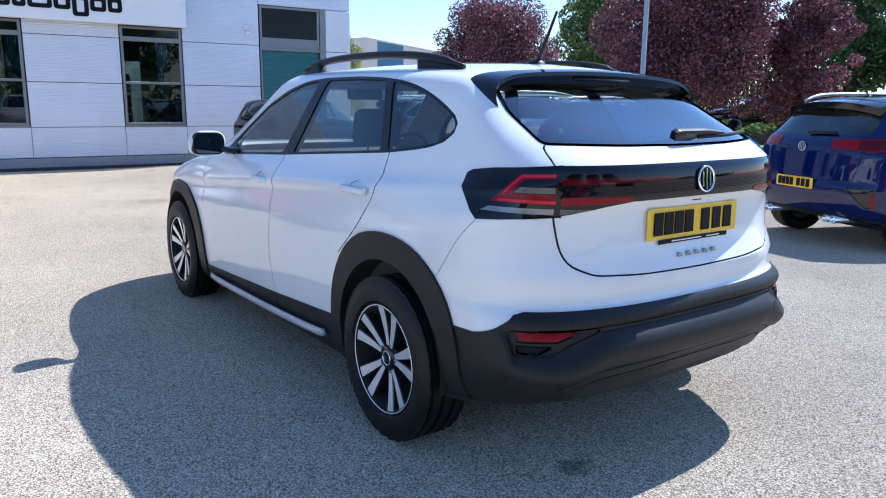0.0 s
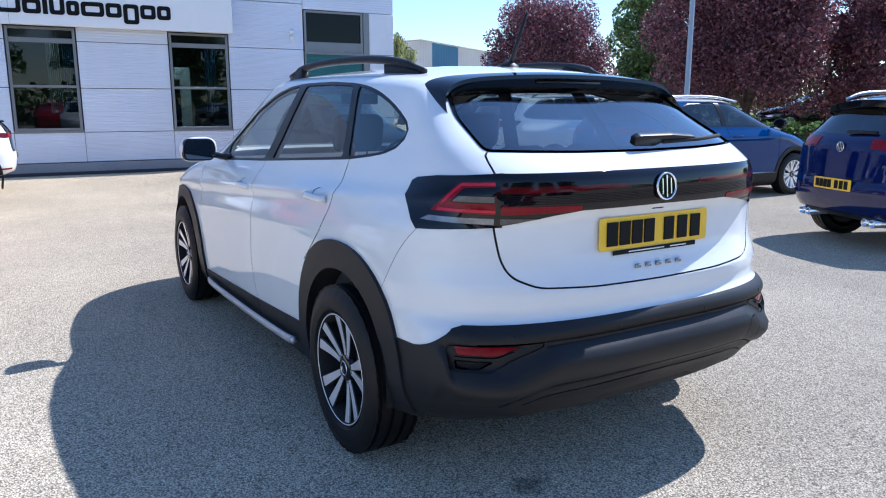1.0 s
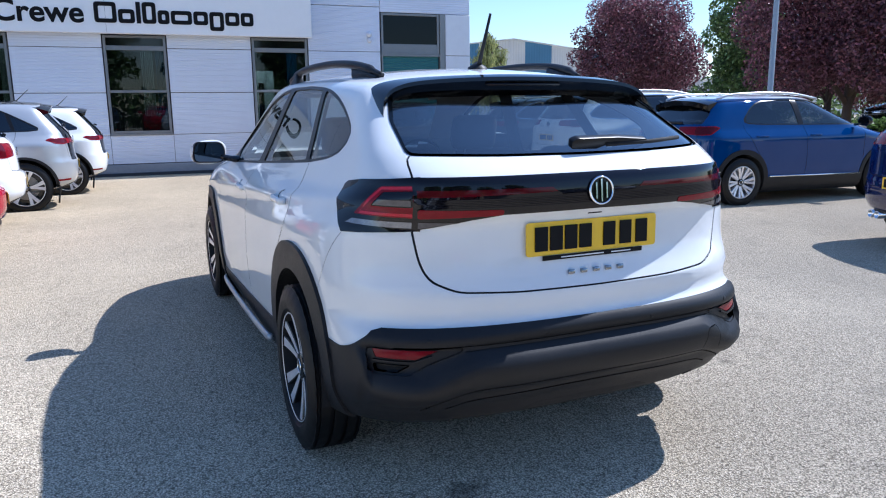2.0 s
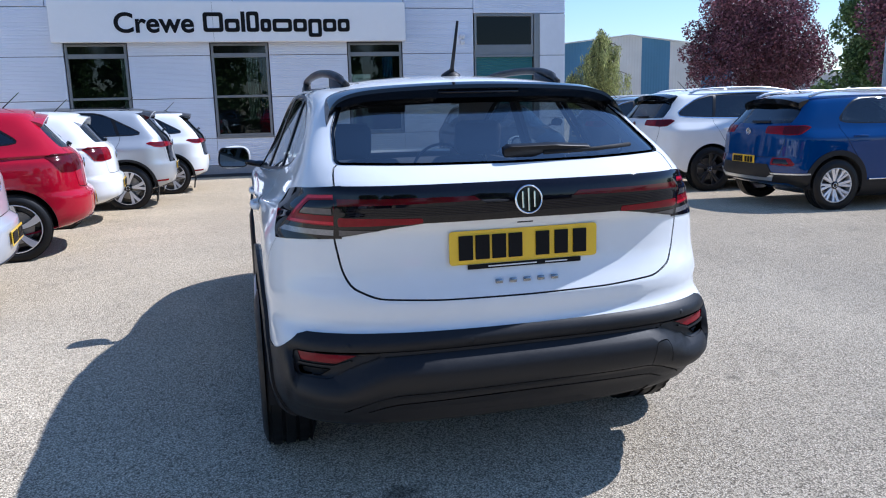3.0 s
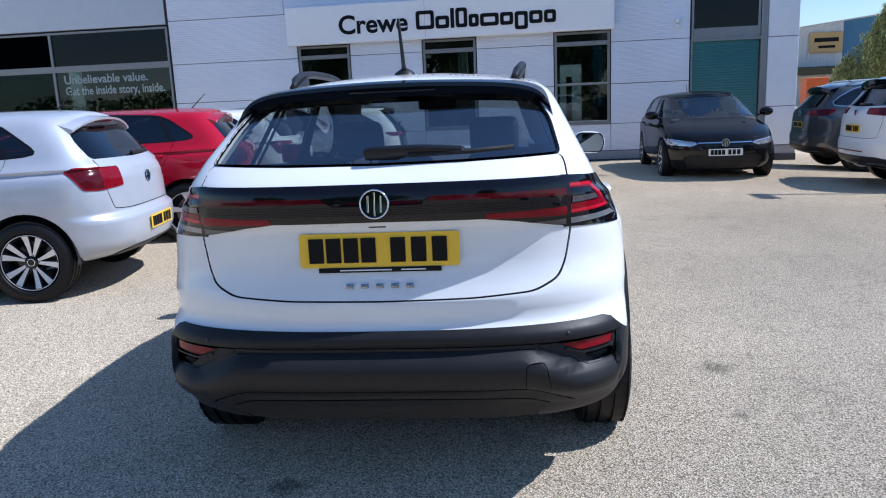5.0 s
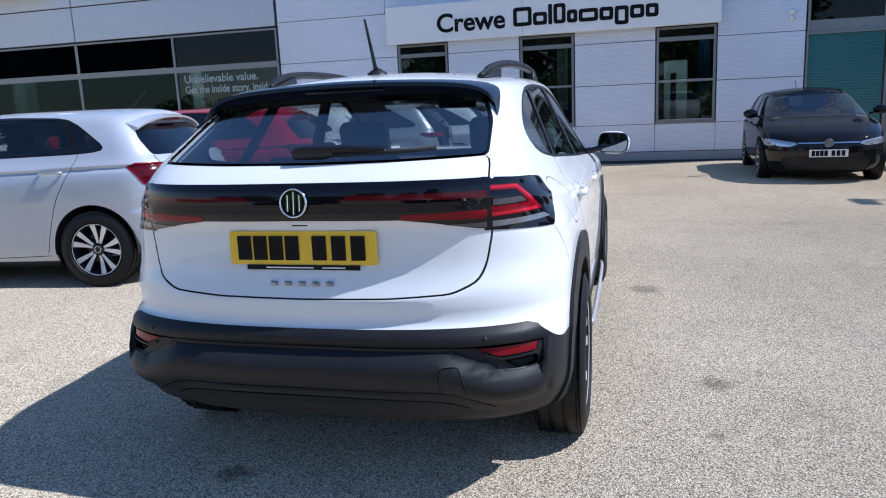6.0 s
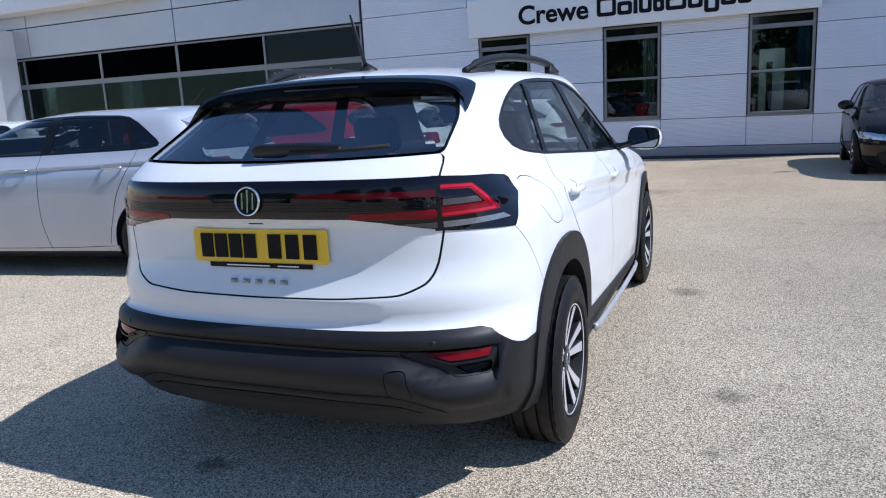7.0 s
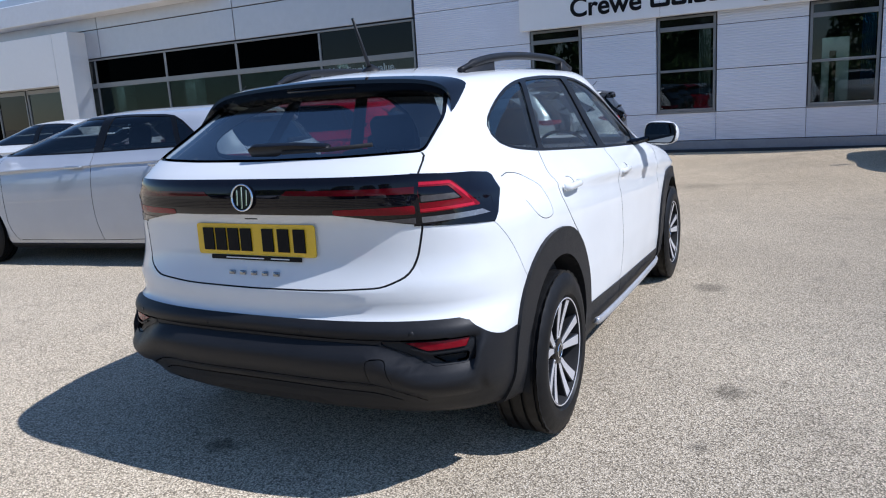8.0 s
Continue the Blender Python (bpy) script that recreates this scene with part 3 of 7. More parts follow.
def arch_outline(cy, cz, a, b, n=2.2, low=-0.3, steps=26, back=None):
    """A wheel arch's outline, open downwards to low."""
    pts = []
    for i in range(steps + 1):
        t = math.pi * i / steps
        c, s = math.cos(t), math.sin(t)
        aa = a if c >= 0 or back is None else back
        pts.append((cy + aa * math.copysign(abs(c) ** (2 / n), c), cz + b * abs(s) ** (2 / n)))
    return [(pts[0][0], low)] + pts + [(pts[-1][0], low)]


SIDE = lambda c, n, s: abs(n.x) > 0.30 and c.x * s > 0
REAR = lambda c, n, s: n.y < -0.12


def place(root, x, y, z, heading):
    """Stands a car with its rear axle over (x, y); heading 0 looks along y, positive turns left."""
    root.matrix_world = pose(x, y, z, 0, 0, heading)
    return root

# ---- the white crossover in the middle of the yard ----
LEVELS = [0.17, 0.20, 0.24, 0.28, 0.30, 0.33, 0.355, 0.37, 0.386, 0.394, 0.41, 0.426, 0.434, 0.442, 0.46, 0.485, 0.51, 0.535, 0.552, 0.565, 0.575, 0.584, 0.594, 0.605, 0.618, 0.628, 0.640, 0.652, 0.67, 0.70, 0.74, 0.78, 0.82, 0.86, 0.895, 0.92, 0.942, 0.96, 0.975, 0.99, 1.005, 1.02,
          1.035, 1.05, 1.065, 1.08, 1.095, 1.108, 1.12, 1.132, 1.145, 1.16, 1.175, 1.195, 1.22, 1.25, 1.28, 1.31, 1.34, 1.365, 1.385, 1.40, 1.415, 1.43, 1.443, 1.455]
def ease(a, b, t):
    t = min(1.0, max(0.0, (t - a) / (b - a)))
    return t * t * (3 - 2 * t)


def bumper_relief(x, z, rear):
    """Bends the bumper's fold lines down towards its corners, opening the channel between them into a recess."""
    d = 0.075 * ease(0.45, 0.655, x) * (1 - ease(0.765, 0.785, x))
    zp = float(np.interp(z, [0.26, 0.30, 0.40 - 0.35 * d, 0.448 - 0.6 * d, 0.532 - d, 0.576 - d, 0.588, 0.600, 0.66], [0.26, 0.30, 0.394, 0.440, 0.520, 0.580, 0.584, 0.600, 0.66]))
    bent = rear(zp) - rear(z) + 0.012 * ease(0.576 - d - 0.004, 0.576 - d + 0.004, z) * (1 - ease(0.586, 0.594, z)) * ease(0.5, 0.6, x)
    # past the recess the skin runs on round the corner with no channel
    q = 0.075 * ease(0.45, 0.655, x)
    zs = [0.26, 0.30, 0.40 - 0.35 * q, 0.448 - 0.6 * q, 0.532 - q]
    plain = float(np.interp(z, zs + [0.60, 0.63, 0.66], [rear(a) for a in (0.26, 0.30, 0.394, 0.440, 0.520)] + [-0.832, rear(0.63), rear(0.66)])) - rear(z)
    k = ease(0.768, 0.792, x)
    return bent * (1 - k) + plain * k


CROSSOVER = dict(
    levels=LEVELS, relief=bumper_relief, tail_fine=1.5, belt=1.06, top=1.455, crown=0.05,
    width=[(0.17, 0.74), (0.20, 0.80), (0.26, 0.835), (0.40, 0.852), (0.55, 0.858), (0.80, 0.858), (0.90, 0.852), (0.95, 0.846), (0.985, 0.828), (1.02, 0.796), (1.05, 0.772), (1.09, 0.752), (1.2, 0.703), (1.3, 0.660), (1.38, 0.624), (1.42, 0.602), (1.44, 0.582), (1.455, 0.550)],
    rear=[(0.17, -0.34), (0.24, -0.44), (0.275, -0.60), (0.295, -0.72), (0.32, -0.757), (0.385, -0.785), (0.392, -0.800), (0.428, -0.808), (0.440, -0.836), (0.48, -0.853), (0.505, -0.862), (0.522, -0.860), (0.566, -0.830), (0.582, -0.810), (0.600, -0.830), (0.628, -0.834), (0.645, -0.812), (0.656, -0.800), (0.70, -0.801), (0.726, -0.813), (0.742, -0.811), (0.77, -0.794), (0.802, -0.781), (0.816, -0.772), (0.88, -0.763), (0.96, -0.762), (0.99, -0.778), (1.005, -0.790), (1.06, -0.797), (1.115, -0.788), (1.135, -0.765), (1.165, -0.725), (1.20, -0.675), (1.30, -0.49), (1.40, -0.33), (1.44, -0.27), (1.455, -0.25)],
    front=[(0.17, 3.25), (0.3, 3.37), (0.5, 3.42), (0.65, 3.41), (0.75, 3.36), (0.82, 3.30), (0.88, 3.15), (0.92, 2.98), (0.97, 2.74), (1.0, 2.60), (1.03, 2.50), (1.06, 2.43), (1.2, 2.22), (1.35, 2.00), (1.455, 1.84)],
    n_rear=[(0.17, 2.6), (0.35, 3.2), (0.50, 3.7), (0.585, 3.6), (0.65, 2.75), (0.95, 3.0), (1.1, 3.1), (1.2, 3.5), (1.3, 4.3), (1.455, 5.0)],
    b_rear=[(0.17, 0.5), (1.05, 0.5), (1.1, 0.45), (1.2, 0.36), (1.455, 0.32)],
    edge=[(-0.9, 1.40), (-0.3, 1.402), (-0.1, 1.424), (0.1, 1.44), (0.4, 1.453), (0.9, 1.460), (1.4, 1.455), (1.75, 1.435), (2.3, 1.40), (3.5, 1.30)],
    crease=lambda y: 1.005 - 0.068 * y,
    taper=[(-0.9, 0.955), (-0.5, 0.97), (-0.2, 0.99), (0.3, 1.0), (2.2, 1.0), (2.7, 0.995), (3.4, 0.95)],
)


def crossover():
    root = new("white_crossover", None)
    tagged(root, "white compact crossover car with black lower cladding, parked on asphalt", "car")
    sh = Shell(CROSSOVER, 1.35)
    # black lower cladding round the sides, arches and rear bumper
    sh.cut("sill", [(0.2, 0.10), (2.4, 0.10), (2.4, 0.296), (1.1, 0.357), (0.2, 0.412)], where=SIDE)
    for cy, tag in ((0.0, "arch"), (2.62, "arch")):
        sh.cut(tag, arch_outline(cy, 0.35, 0.425, 0.475 if cy < 1 else 0.447, 2.25, 0.10, back=0.475), where=SIDE)
    bumper = [(-0.95, 0.10), (0.95, 0.10), (0.95, 0.566), (0.825, 0.566), (0.80, 0.588), (0.75, 0.635), (0.72, 0.645), (0.5, 0.646), (0, 0.645), (-0.5, 0.646), (-0.72, 0.645), (-0.75, 0.635), (-0.80, 0.588), (-0.825, 0.566), (-0.95, 0.566)]
    sh.cut("bumper", bumper, (1, 0, 0), where=lambda c, n, s: c.y < -0.36, mirror=False, only=("body", "sill"))
    for cy in (-0.015, 2.62):
        sh.cut("void", arch_outline(cy, 0.345, 0.36, 0.375, 2.05, 0.10), where=SIDE)
    sh.cut("void", [(-1.0, 0.1), (-0.28, 0.1), (-0.28, 0.25), (-0.40, 0.262), (-0.52, 0.285), (-1.0, 0.285)], where=lambda c, n, s: abs(c.x) > 0.5 and c.x * s > 0 and n.z > -0.95)
    sh.cut("body_front", [(2.95, 0.1), (3.6, 0.1), (3.6, 0.58), (2.95, 0.42)], only=("body",))
    # side windows
    frame_line = [(1.86, 1.012), (1.09, 1.052), (0.15, 1.116), (-0.06, 1.141), (-0.15, 1.160), (-0.205, 1.184), (-0.230, 1.226), (-0.205, 1.260), (-0.145, 1.292), (-0.02, 1.342), (0.10, 1.378), (0.23, 1.404), (0.38, 1.419), (0.62, 1.430), (0.97, 1.430), (1.14, 1.417), (1.32, 1.378), (1.55, 1.296), (1.73, 1.188), (1.86, 1.085), (1.91, 1.025)]
    sh.cut("window_trim", rounded(frame_line, 0.03, 1), where=SIDE, only=("body",))
    sh.cut("front_pane", rounded([(1.72, 1.033), (1.118, 1.064), (0.995, 1.416), (1.14, 1.404), (1.31, 1.365), (1.54, 1.283), (1.71, 1.177), (1.80, 1.098)], 0.025), where=SIDE, only=("window_trim",))
    sh.cut("rear_pane", rounded([(1.008, 1.070), (0.215, 1.124), (0.372, 1.407), (0.62, 1.418), (0.91, 1.417)], 0.022), where=SIDE, only=("window_trim",))
    sh.cut("quarter_pane", rounded([(0.165, 1.127), (-0.055, 1.153), (-0.14, 1.171), (-0.187, 1.193), (-0.212, 1.228), (-0.192, 1.253), (-0.138, 1.282), (-0.015, 1.330), (0.10, 1.364), (0.22, 1.390), (0.315, 1.404)], 0.02), where=SIDE, only=("window_trim",))
    sh.cut("windscreen", [(-0.66, 1.05), (0.66, 1.05), (0.56, 1.42), (-0.56, 1.42)], (1, 0, 0), where=lambda c, n, s: n.y > 0.35 and c.y > 1.2 and c.z > 1.04, mirror=False, only=("body",))
    # rear glass under the roof blade
    glass = rounded([(-0.597, 1.180), (-0.3, 1.172), (0, 1.169), (0.3, 1.172), (0.597, 1.180), (0.578, 1.29), (0.53, 1.385), (0.30, 1.41), (-0.30, 1.41), (-0.53, 1.385), (-0.578, 1.29)], 0.02)
    sh.cut("rear_pane_back", glass, (1, 0, 0), where=REAR, mirror=False, only=("body",))
    sh.cut("rear_clear", rounded([(-0.588, 1.186), (-0.3, 1.178), (0, 1.175), (0.3, 1.178), (0.588, 1.186), (0.568, 1.29), (0.518, 1.378), (0.30, 1.402), (-0.30, 1.402), (-0.518, 1.378), (-0.568, 1.29)], 0.02), (1, 0, 0), where=REAR, mirror=False, only=("rear_pane_back",))
    # lamp band across the tail
    band = [(-0.612, 1.116), (0.612, 1.116), (0.618, 0.952), (0.60, 0.955), (0.44, 0.985), (0.34, 0.998), (0, 1.0), (-0.34, 0.998), (-0.44, 0.985), (-0.60, 0.955), (-0.618, 0.952)]
    sh.cut("light_bar", band, (1, 0, 0), where=REAR, mirror=False, only=("body",))
    D = (0.7071, 0.7071, 0)
    CORNER = lambda c, n, s: c.x * s > 0.45 and c.y < -0.1 and c.z > 0.9
    lamp = [(0.5, 1.118), (0.52, 1.1165), (0.72, 1.104), (0.80, 1.092), (0.822, 1.080), (0.838, 1.035), (0.80, 0.962), (0.779, 0.938), (0.52, 0.950), (0.5, 0.95)]
    sh.cut("tail_lamp", lamp, D, 0.8 * 0.7071, where=CORNER, only=("body",))
    sh.cut("lamp_red", rounded([(0.510, 1.093), (0.632, 1.088), (0.733, 0.998), (0.51, 0.993)], 0.012), D, 0.8 * 0.7071, where=CORNER, only=("tail_lamp",))
    sh.cut("lamp_well", rounded([(0.516, 1.076), (0.618, 1.071), (0.664, 1.028), (0.516, 1.025)], 0.008), D, 0.8 * 0.7071, where=CORNER, only=("lamp_red",))
    sh.cut("lamp_inner", rounded([(0.522, 1.050), (0.634, 1.048), (0.655, 1.031), (0.522, 1.030)], 0.004), D, 0.8 * 0.7071, where=CORNER, only=("lamp_well",))
    sh.cut("lamp_guide", ribbon([(0.520, 1.0015), (0.708, 1.0045), (0.676, 1.0395), (0.626, 1.0820), (0.520, 1.0860)], 0.0085), D, 0.8 * 0.7071, where=CORNER, only=("lamp_red",))
    sh.cut("lamp_clear", [(0.514, 0.980), (0.735, 0.983), (0.765, 0.968), (0.514, 0.960)], D, 0.8 * 0.7071, where=CORNER, only=("tail_lamp",))
    sh.cut("bar_red", rounded([(0.345, 0.998), (0.603, 0.992), (0.603, 1.019), (0.345, 1.015)], 0.008, 2), (1, 0, 0), where=REAR, only=("light_bar",))
    sh.cut("bar_deep", [(0.16, 1.064), (0.603, 1.056), (0.603, 1.078), (0.18, 1.078)], (1, 0, 0), where=REAR, only=("light_bar",))
    sh.cut("bar_clear", [(0.47, 0.978), (0.60, 0.960), (0.60, 0.980)], (1, 0, 0), where=REAR, only=("light_bar",))
    for k in range(6):
        z0 = 1.022 + k * 0.0052
        sh.cut("bar_fin", [(-0.58, z0), (0.58, z0), (0.58, z0 + 0.0022), (-0.58, z0 + 0.0022)], (1, 0, 0), where=REAR, mirror=False, only=("light_bar",))
    # tailgate and its gap
    gate = rounded([(-0.604, 1.182), (-0.612, 1.12), (-0.622, 0.95), (-0.602, 0.84), (-0.577, 0.788), (-0.50, 0.754), (-0.3, 0.744), (0, 0.741), (0.3, 0.744), (0.50, 0.754), (0.577, 0.788), (0.602, 0.84), (0.622, 0.95), (0.612, 1.12), (0.604, 1.182)], 0.03, 3)
    sh.cut("gap", gate, (1, 0, 0), where=REAR, mirror=False, only=("body",))
    inner = [(x * 0.9905, z + (0.0055 if z < 1.0 else 0.0)) for x, z in gate]
    sh.cut("tailgate", inner, (1, 0, 0), where=REAR, mirror=False, only=("gap",))
    # door gaps
    for line in ([(1.075, 1.058), (1.062, 1.03), (1.058, 0.96), (1.075, 0.86), (1.105, 0.68), (1.112, 0.55), (1.09, 0.44), (1.05, 0.34), (1.05, 0.26)],
                 [(0.14, 1.118), (0.128, 1.06), (0.105, 1.0), (0.13, 0.92), (0.19, 0.84), (0.27, 0.765), (0.36, 0.69)],
                 [(2.02, 1.02), (2.06, 0.95), (2.10, 0.85), (2.14, 0.7)]):
        sh.cut("gap", ribbon(bow(line, 4), 0.0055), where=SIDE, only=("body", "sill"))
    sh.cut("gap", ribbon(bow([(-0.50, 0.945), (-0.43, 0.86), (-0.36, 0.75), (-0.30, 0.68)], 4), 0.0022), where=SIDE, only=("body",))
    flap = bow([(-0.31, 1.066), (-0.24, 1.072), (-0.14, 1.05), (-0.06, 0.99), (-0.025, 0.92), (-0.04, 0.885), (-0.12, 0.885), (-0.19, 0.915), (-0.24, 0.97)], 4)
    sh.cut("gap", ribbon(flap, 0.003), where=lambda c, n, s: abs(n.x) > 0.3 and c.x > 0, only=("body",), mirror=False)
    for y, z in ((0.245, 0.972), (1.215, 0.932)):
        sh.cut("handle_cup", [(y + 0.052 * math.cos(a * 0.3927), z + 0.030 * math.sin(a * 0.3927)) for a in range(16)], where=SIDE, only=("body",))
    door_f = [(1.07, 0.30), (1.075, 1.06), (1.8, 1.02), (2.04, 1.0), (2.14, 0.7), (2.16, 0.30)]
    sh.cut("front_door", door_f, where=SIDE, only=("body",))
    sh.cut("rear_door", [(1.07, 0.30), (1.065, 1.06), (0.137, 1.12), (0.128, 1.06), (0.105, 1.0), (0.13, 0.92), (0.19, 0.84), (0.27, 0.765), (0.40, 0.66), (0.43, 0.36)], where=SIDE, only=("body",))
    # bumper mouldings
    sh.cut("bumper_groove", ribbon([(-0.70, 0.5925), (-0.4, 0.592), (0, 0.593), (0.4, 0.592), (0.70, 0.5925)], 0.004), (1, 0, 0), where=REAR, mirror=False, only=("bumper",))
    sh.cut("bumper_groove", ribbon([(-0.49, 0.573), (-0.4, 0.576), (0, 0.577), (0.4, 0.576), (0.49, 0.573)], 0.004), (1, 0, 0), where=REAR, mirror=False, only=("bumper",))
    sh.cut("bumper_groove", ribbon(bow([(-0.62, 0.375), (-0.575, 0.402), (-0.46, 0.444), (-0.3, 0.447), (0, 0.449), (0.3, 0.447), (0.46, 0.444), (0.575, 0.402), (0.62, 0.375)], 4), 0.005), (1, 0, 0), where=REAR, mirror=False, only=("bumper",))
    sh.cut("bumper_groove", ribbon(bow([(-0.54, 0.372), (-0.45, 0.401), (-0.25, 0.408), (0, 0.410), (0.25, 0.408), (0.45, 0.401), (0.54, 0.372)], 4), 0.005), (1, 0, 0), where=REAR, mirror=False, only=("bumper",))
    sh.cut("diffuser", rounded([(-0.52, 0.1), (-0.50, 0.338), (-0.27, 0.330), (-0.21, 0.352), (0.21, 0.352), (0.27, 0.330), (0.50, 0.338), (0.52, 0.1)], 0.01), (1, 0, 0), where=lambda c, n, s: c.y < -0.3, mirror=False, only=("bumper", "body"))
    pod = rounded([(0.50, 0.589), (0.60, 0.591), (0.752, 0.592), (0.768, 0.577), (0.766, 0.516), (0.752, 0.502), (0.662, 0.500), (0.585, 0.542), (0.50, 0.576)], 0.008)
    sh.cut("pod", pod, (1, 0, 0), where=REAR, only=("bumper", "bumper_groove"))
    sh.cut("reflector", rounded([(0.572, 0.579), (0.752, 0.583), (0.744, 0.557), (0.640, 0.552)], 0.004), (1, 0, 0), where=REAR, only=("pod",))
    sh.cut("pod_blade", ribbon([(0.590, 0.562), (0.645, 0.544), (0.752, 0.548)], 0.0055), (1, 0, 0), where=REAR, only=("pod",))
    sh.cut("pod_vent", rounded([(0.655, 0.534), (0.752, 0.538), (0.748, 0.512), (0.695, 0.508)], 0.006), (1, 0, 0), where=REAR, only=("pod",))
    sh.cut("bumper_groove", ribbon(rounded([(0.46, 0.44), (0.46, 0.535), (0.52, 0.535), (0.545, 0.44)], 0.02)[:-3], 0.0025), (1, 0, 0), where=lambda c, n, s: n.y < -0.12 and c.x > 0, mirror=False, only=("bumper",))
    sh.done()
    W = PAINT_WHITE
    sh.piece("body", "body", W, root, "white painted body shell", rim=0.02)
    sh.piece("body_front", "front_bumper", CLADDING, root)
    sh.piece("tailgate", "tailgate", W, root, "white painted tailgate", rim=0.02)
    for side in (1, -1):
        t = lambda c, s=side: c.x * s > 0
        sh.piece("front_door", "front_door", W, root, "white painted front door", rim=0.015, test=t)
        sh.piece("rear_door", "rear_door", W, root, "white painted rear door", rim=0.015, test=t)
        sh.piece("sill", "sill_cladding", CLADDING, root, "black plastic sill cladding", offset=0.006, rim=0.012, test=t)
        for cy in (0.0, 2.62):
            sh.piece("arch", "arch_trim", CLADDING, root, "black plastic wheel arch trim", offset=0.014, rim=0.022, test=lambda c, s=side, q=cy: c.x * s > 0 and abs(c.y - q) < 0.6)
        sh.piece("window_trim", "window_surround", TRIM_BLACK, root, "black window surround", offset=-0.002, rim=0.006, test=t)
        sh.piece("front_pane", "front_side_window", CAR_GLASS, root, offset=-0.007, test=t).visible_shadow = False
        sh.piece("rear_pane", "rear_side_window", CAR_GLASS, root, offset=-0.007, test=t).visible_shadow = False
        sh.piece("quarter_pane", "quarter_window", CAR_GLASS, root, offset=-0.007, test=t).visible_shadow = False
        lamp = sh.piece(("tail_lamp", "lamp_red", "lamp_guide", "lamp_well", "lamp_inner", "lamp_clear"), "tail_lamp", LAMP_SMOKE, root, "smoked tail lamp with red lens", offset=0.003, rim=0.012, test=t)
        sh.piece("lamp_red", "red_lens", LAMP_RED, lamp, offset=0.0045, test=t)
        sh.piece("lamp_guide", "light_guide", LAMP_BRIGHT, lamp, offset=0.0045, test=t)
        sh.piece("lamp_inner", "reverse_lens", LAMP_GREY, lamp, offset=0.006, test=t)
        sh.piece("lamp_clear", "indicator_lens", LAMP_CLEAR, lamp, offset=0.0045, test=t)
        pod_ob = sh.piece("pod", "bumper_pod", CLADDING, root, "black bumper corner recess", offset=0.0, rim=-0.006, test=t)
        sh.piece("pod_vent", "vent", GAP, pod_ob, offset=-0.012, rim=-0.012, test=t)
        sh.piece("reflector", "reflector", LAMP_RED, pod_ob, "red rear reflector", offset=0.004, rim=0.010, test=t)
        sh.piece("pod_blade", "trim_blade", CLADDING, pod_ob, offset=0.008, rim=0.014, test=t)
    for side in (1, -1):
        for y in (0.245, 1.215):
            sh.piece("handle_cup", "handle_cup", W, root, offset=-0.003, rim=-0.003, test=lambda c, s=side, q=y: c.x * s > 0 and abs(c.y - q) < 0.2)
    sh.piece("bumper", "rear_bumper", CLADDING, root, "black textured rear bumper", offset=0.004, rim=0.01)
    sh.islands("bumper_groove", "bumper_groove", GAP, root, offset=-0.003, rim=-0.006)
    sh.islands("gap", "panel_gap", GAP, root, offset=-0.006, rim=-0.006)
    sh.piece("diffuser", "diffuser", UNDER, root, "matt black panel under the rear bumper")
    sh.piece("underbody", "underbody", UNDER, root)
    sh.piece("windscreen", "windscreen", CAR_GLASS, root, offset=-0.003).visible_shadow = False
    back = sh.piece("rear_clear", "rear_window", REAR_GLASS, root, "tinted rear window", offset=-0.004)
    back.visible_shadow = False
    sh.piece("rear_pane_back", "glass_border", GLOSS_BLACK, back, "black band printed round the rear glass", offset=-0.004, rim=-0.006)
    bar = sh.piece(("light_bar", "bar_red", "bar_deep", "bar_clear", "bar_fin"), "light_bar", LAMP_SMOKE, root, "full-width smoked light bar", offset=0.004, rim=0.012)
    for side in (1, -1):
        t = lambda c, s=side: c.x * s > 0
        sh.piece("bar_red", "red_lens", LAMP_RED, bar, offset=0.0055, test=t)
        sh.piece("bar_deep", "red_lens", LAMP_RED_DEEP, bar, offset=0.0055, test=t)
        sh.piece("bar_clear", "clear_lens", LAMP_GREY, bar, offset=0.0055, test=t)
    fin_mat = surface("lamp_fin", (0.010, 0.009, 0.012), 0.10, spec=0.25)
    for k in range(6):
        z0 = 1.022 + k * 0.0052
        sh.piece("bar_fin", "light_fin", fin_mat, bar, offset=0.0055, test=lambda c, q=z0: q - 0.001 < c.z < q + 0.003)
    sh.piece("body", "cabin_lining", TRIM_GREY, root, offset=-0.035, flip=True, test=lambda c: c.z > 1.13 and c.y > -0.6)
    sh.piece("window_trim", "pillar_lining", LINING, root, offset=-0.03, flip=True)
    arch_parts(root, 0.86, -0.015, 0.345, 0.372)
    arch_parts(root, 0.86, 2.62, 0.345, 0.372)
    style = dict(face=ALLOY, spokes=5, turn=0.13, lean=0.17, lean2=0.235, w0=0.010, w1=0.027, w2=0.026, edge=0.006, disc=ALLOY_DARK, barrel=UNDER, tread=True)
    for y in (-0.02, 2.62):
        for side in (1, -1):
            wheel_parts(root, side * 0.780, y, 0.327, 0.218, 0.205, style, side, "black and polished alloy wheel with ten blades")
    badge_parts(root, -0.800, 1.058, 0.048, tilt=-6)
    plate_parts(root, -0.766, 0.906, tilt=-1)
    # raised model name as plain bars
    NAME_STEEL = surface("brushed_letter_steel", (0.30, 0.31, 0.33), 0.25, metal=0.9, vary=0.1)
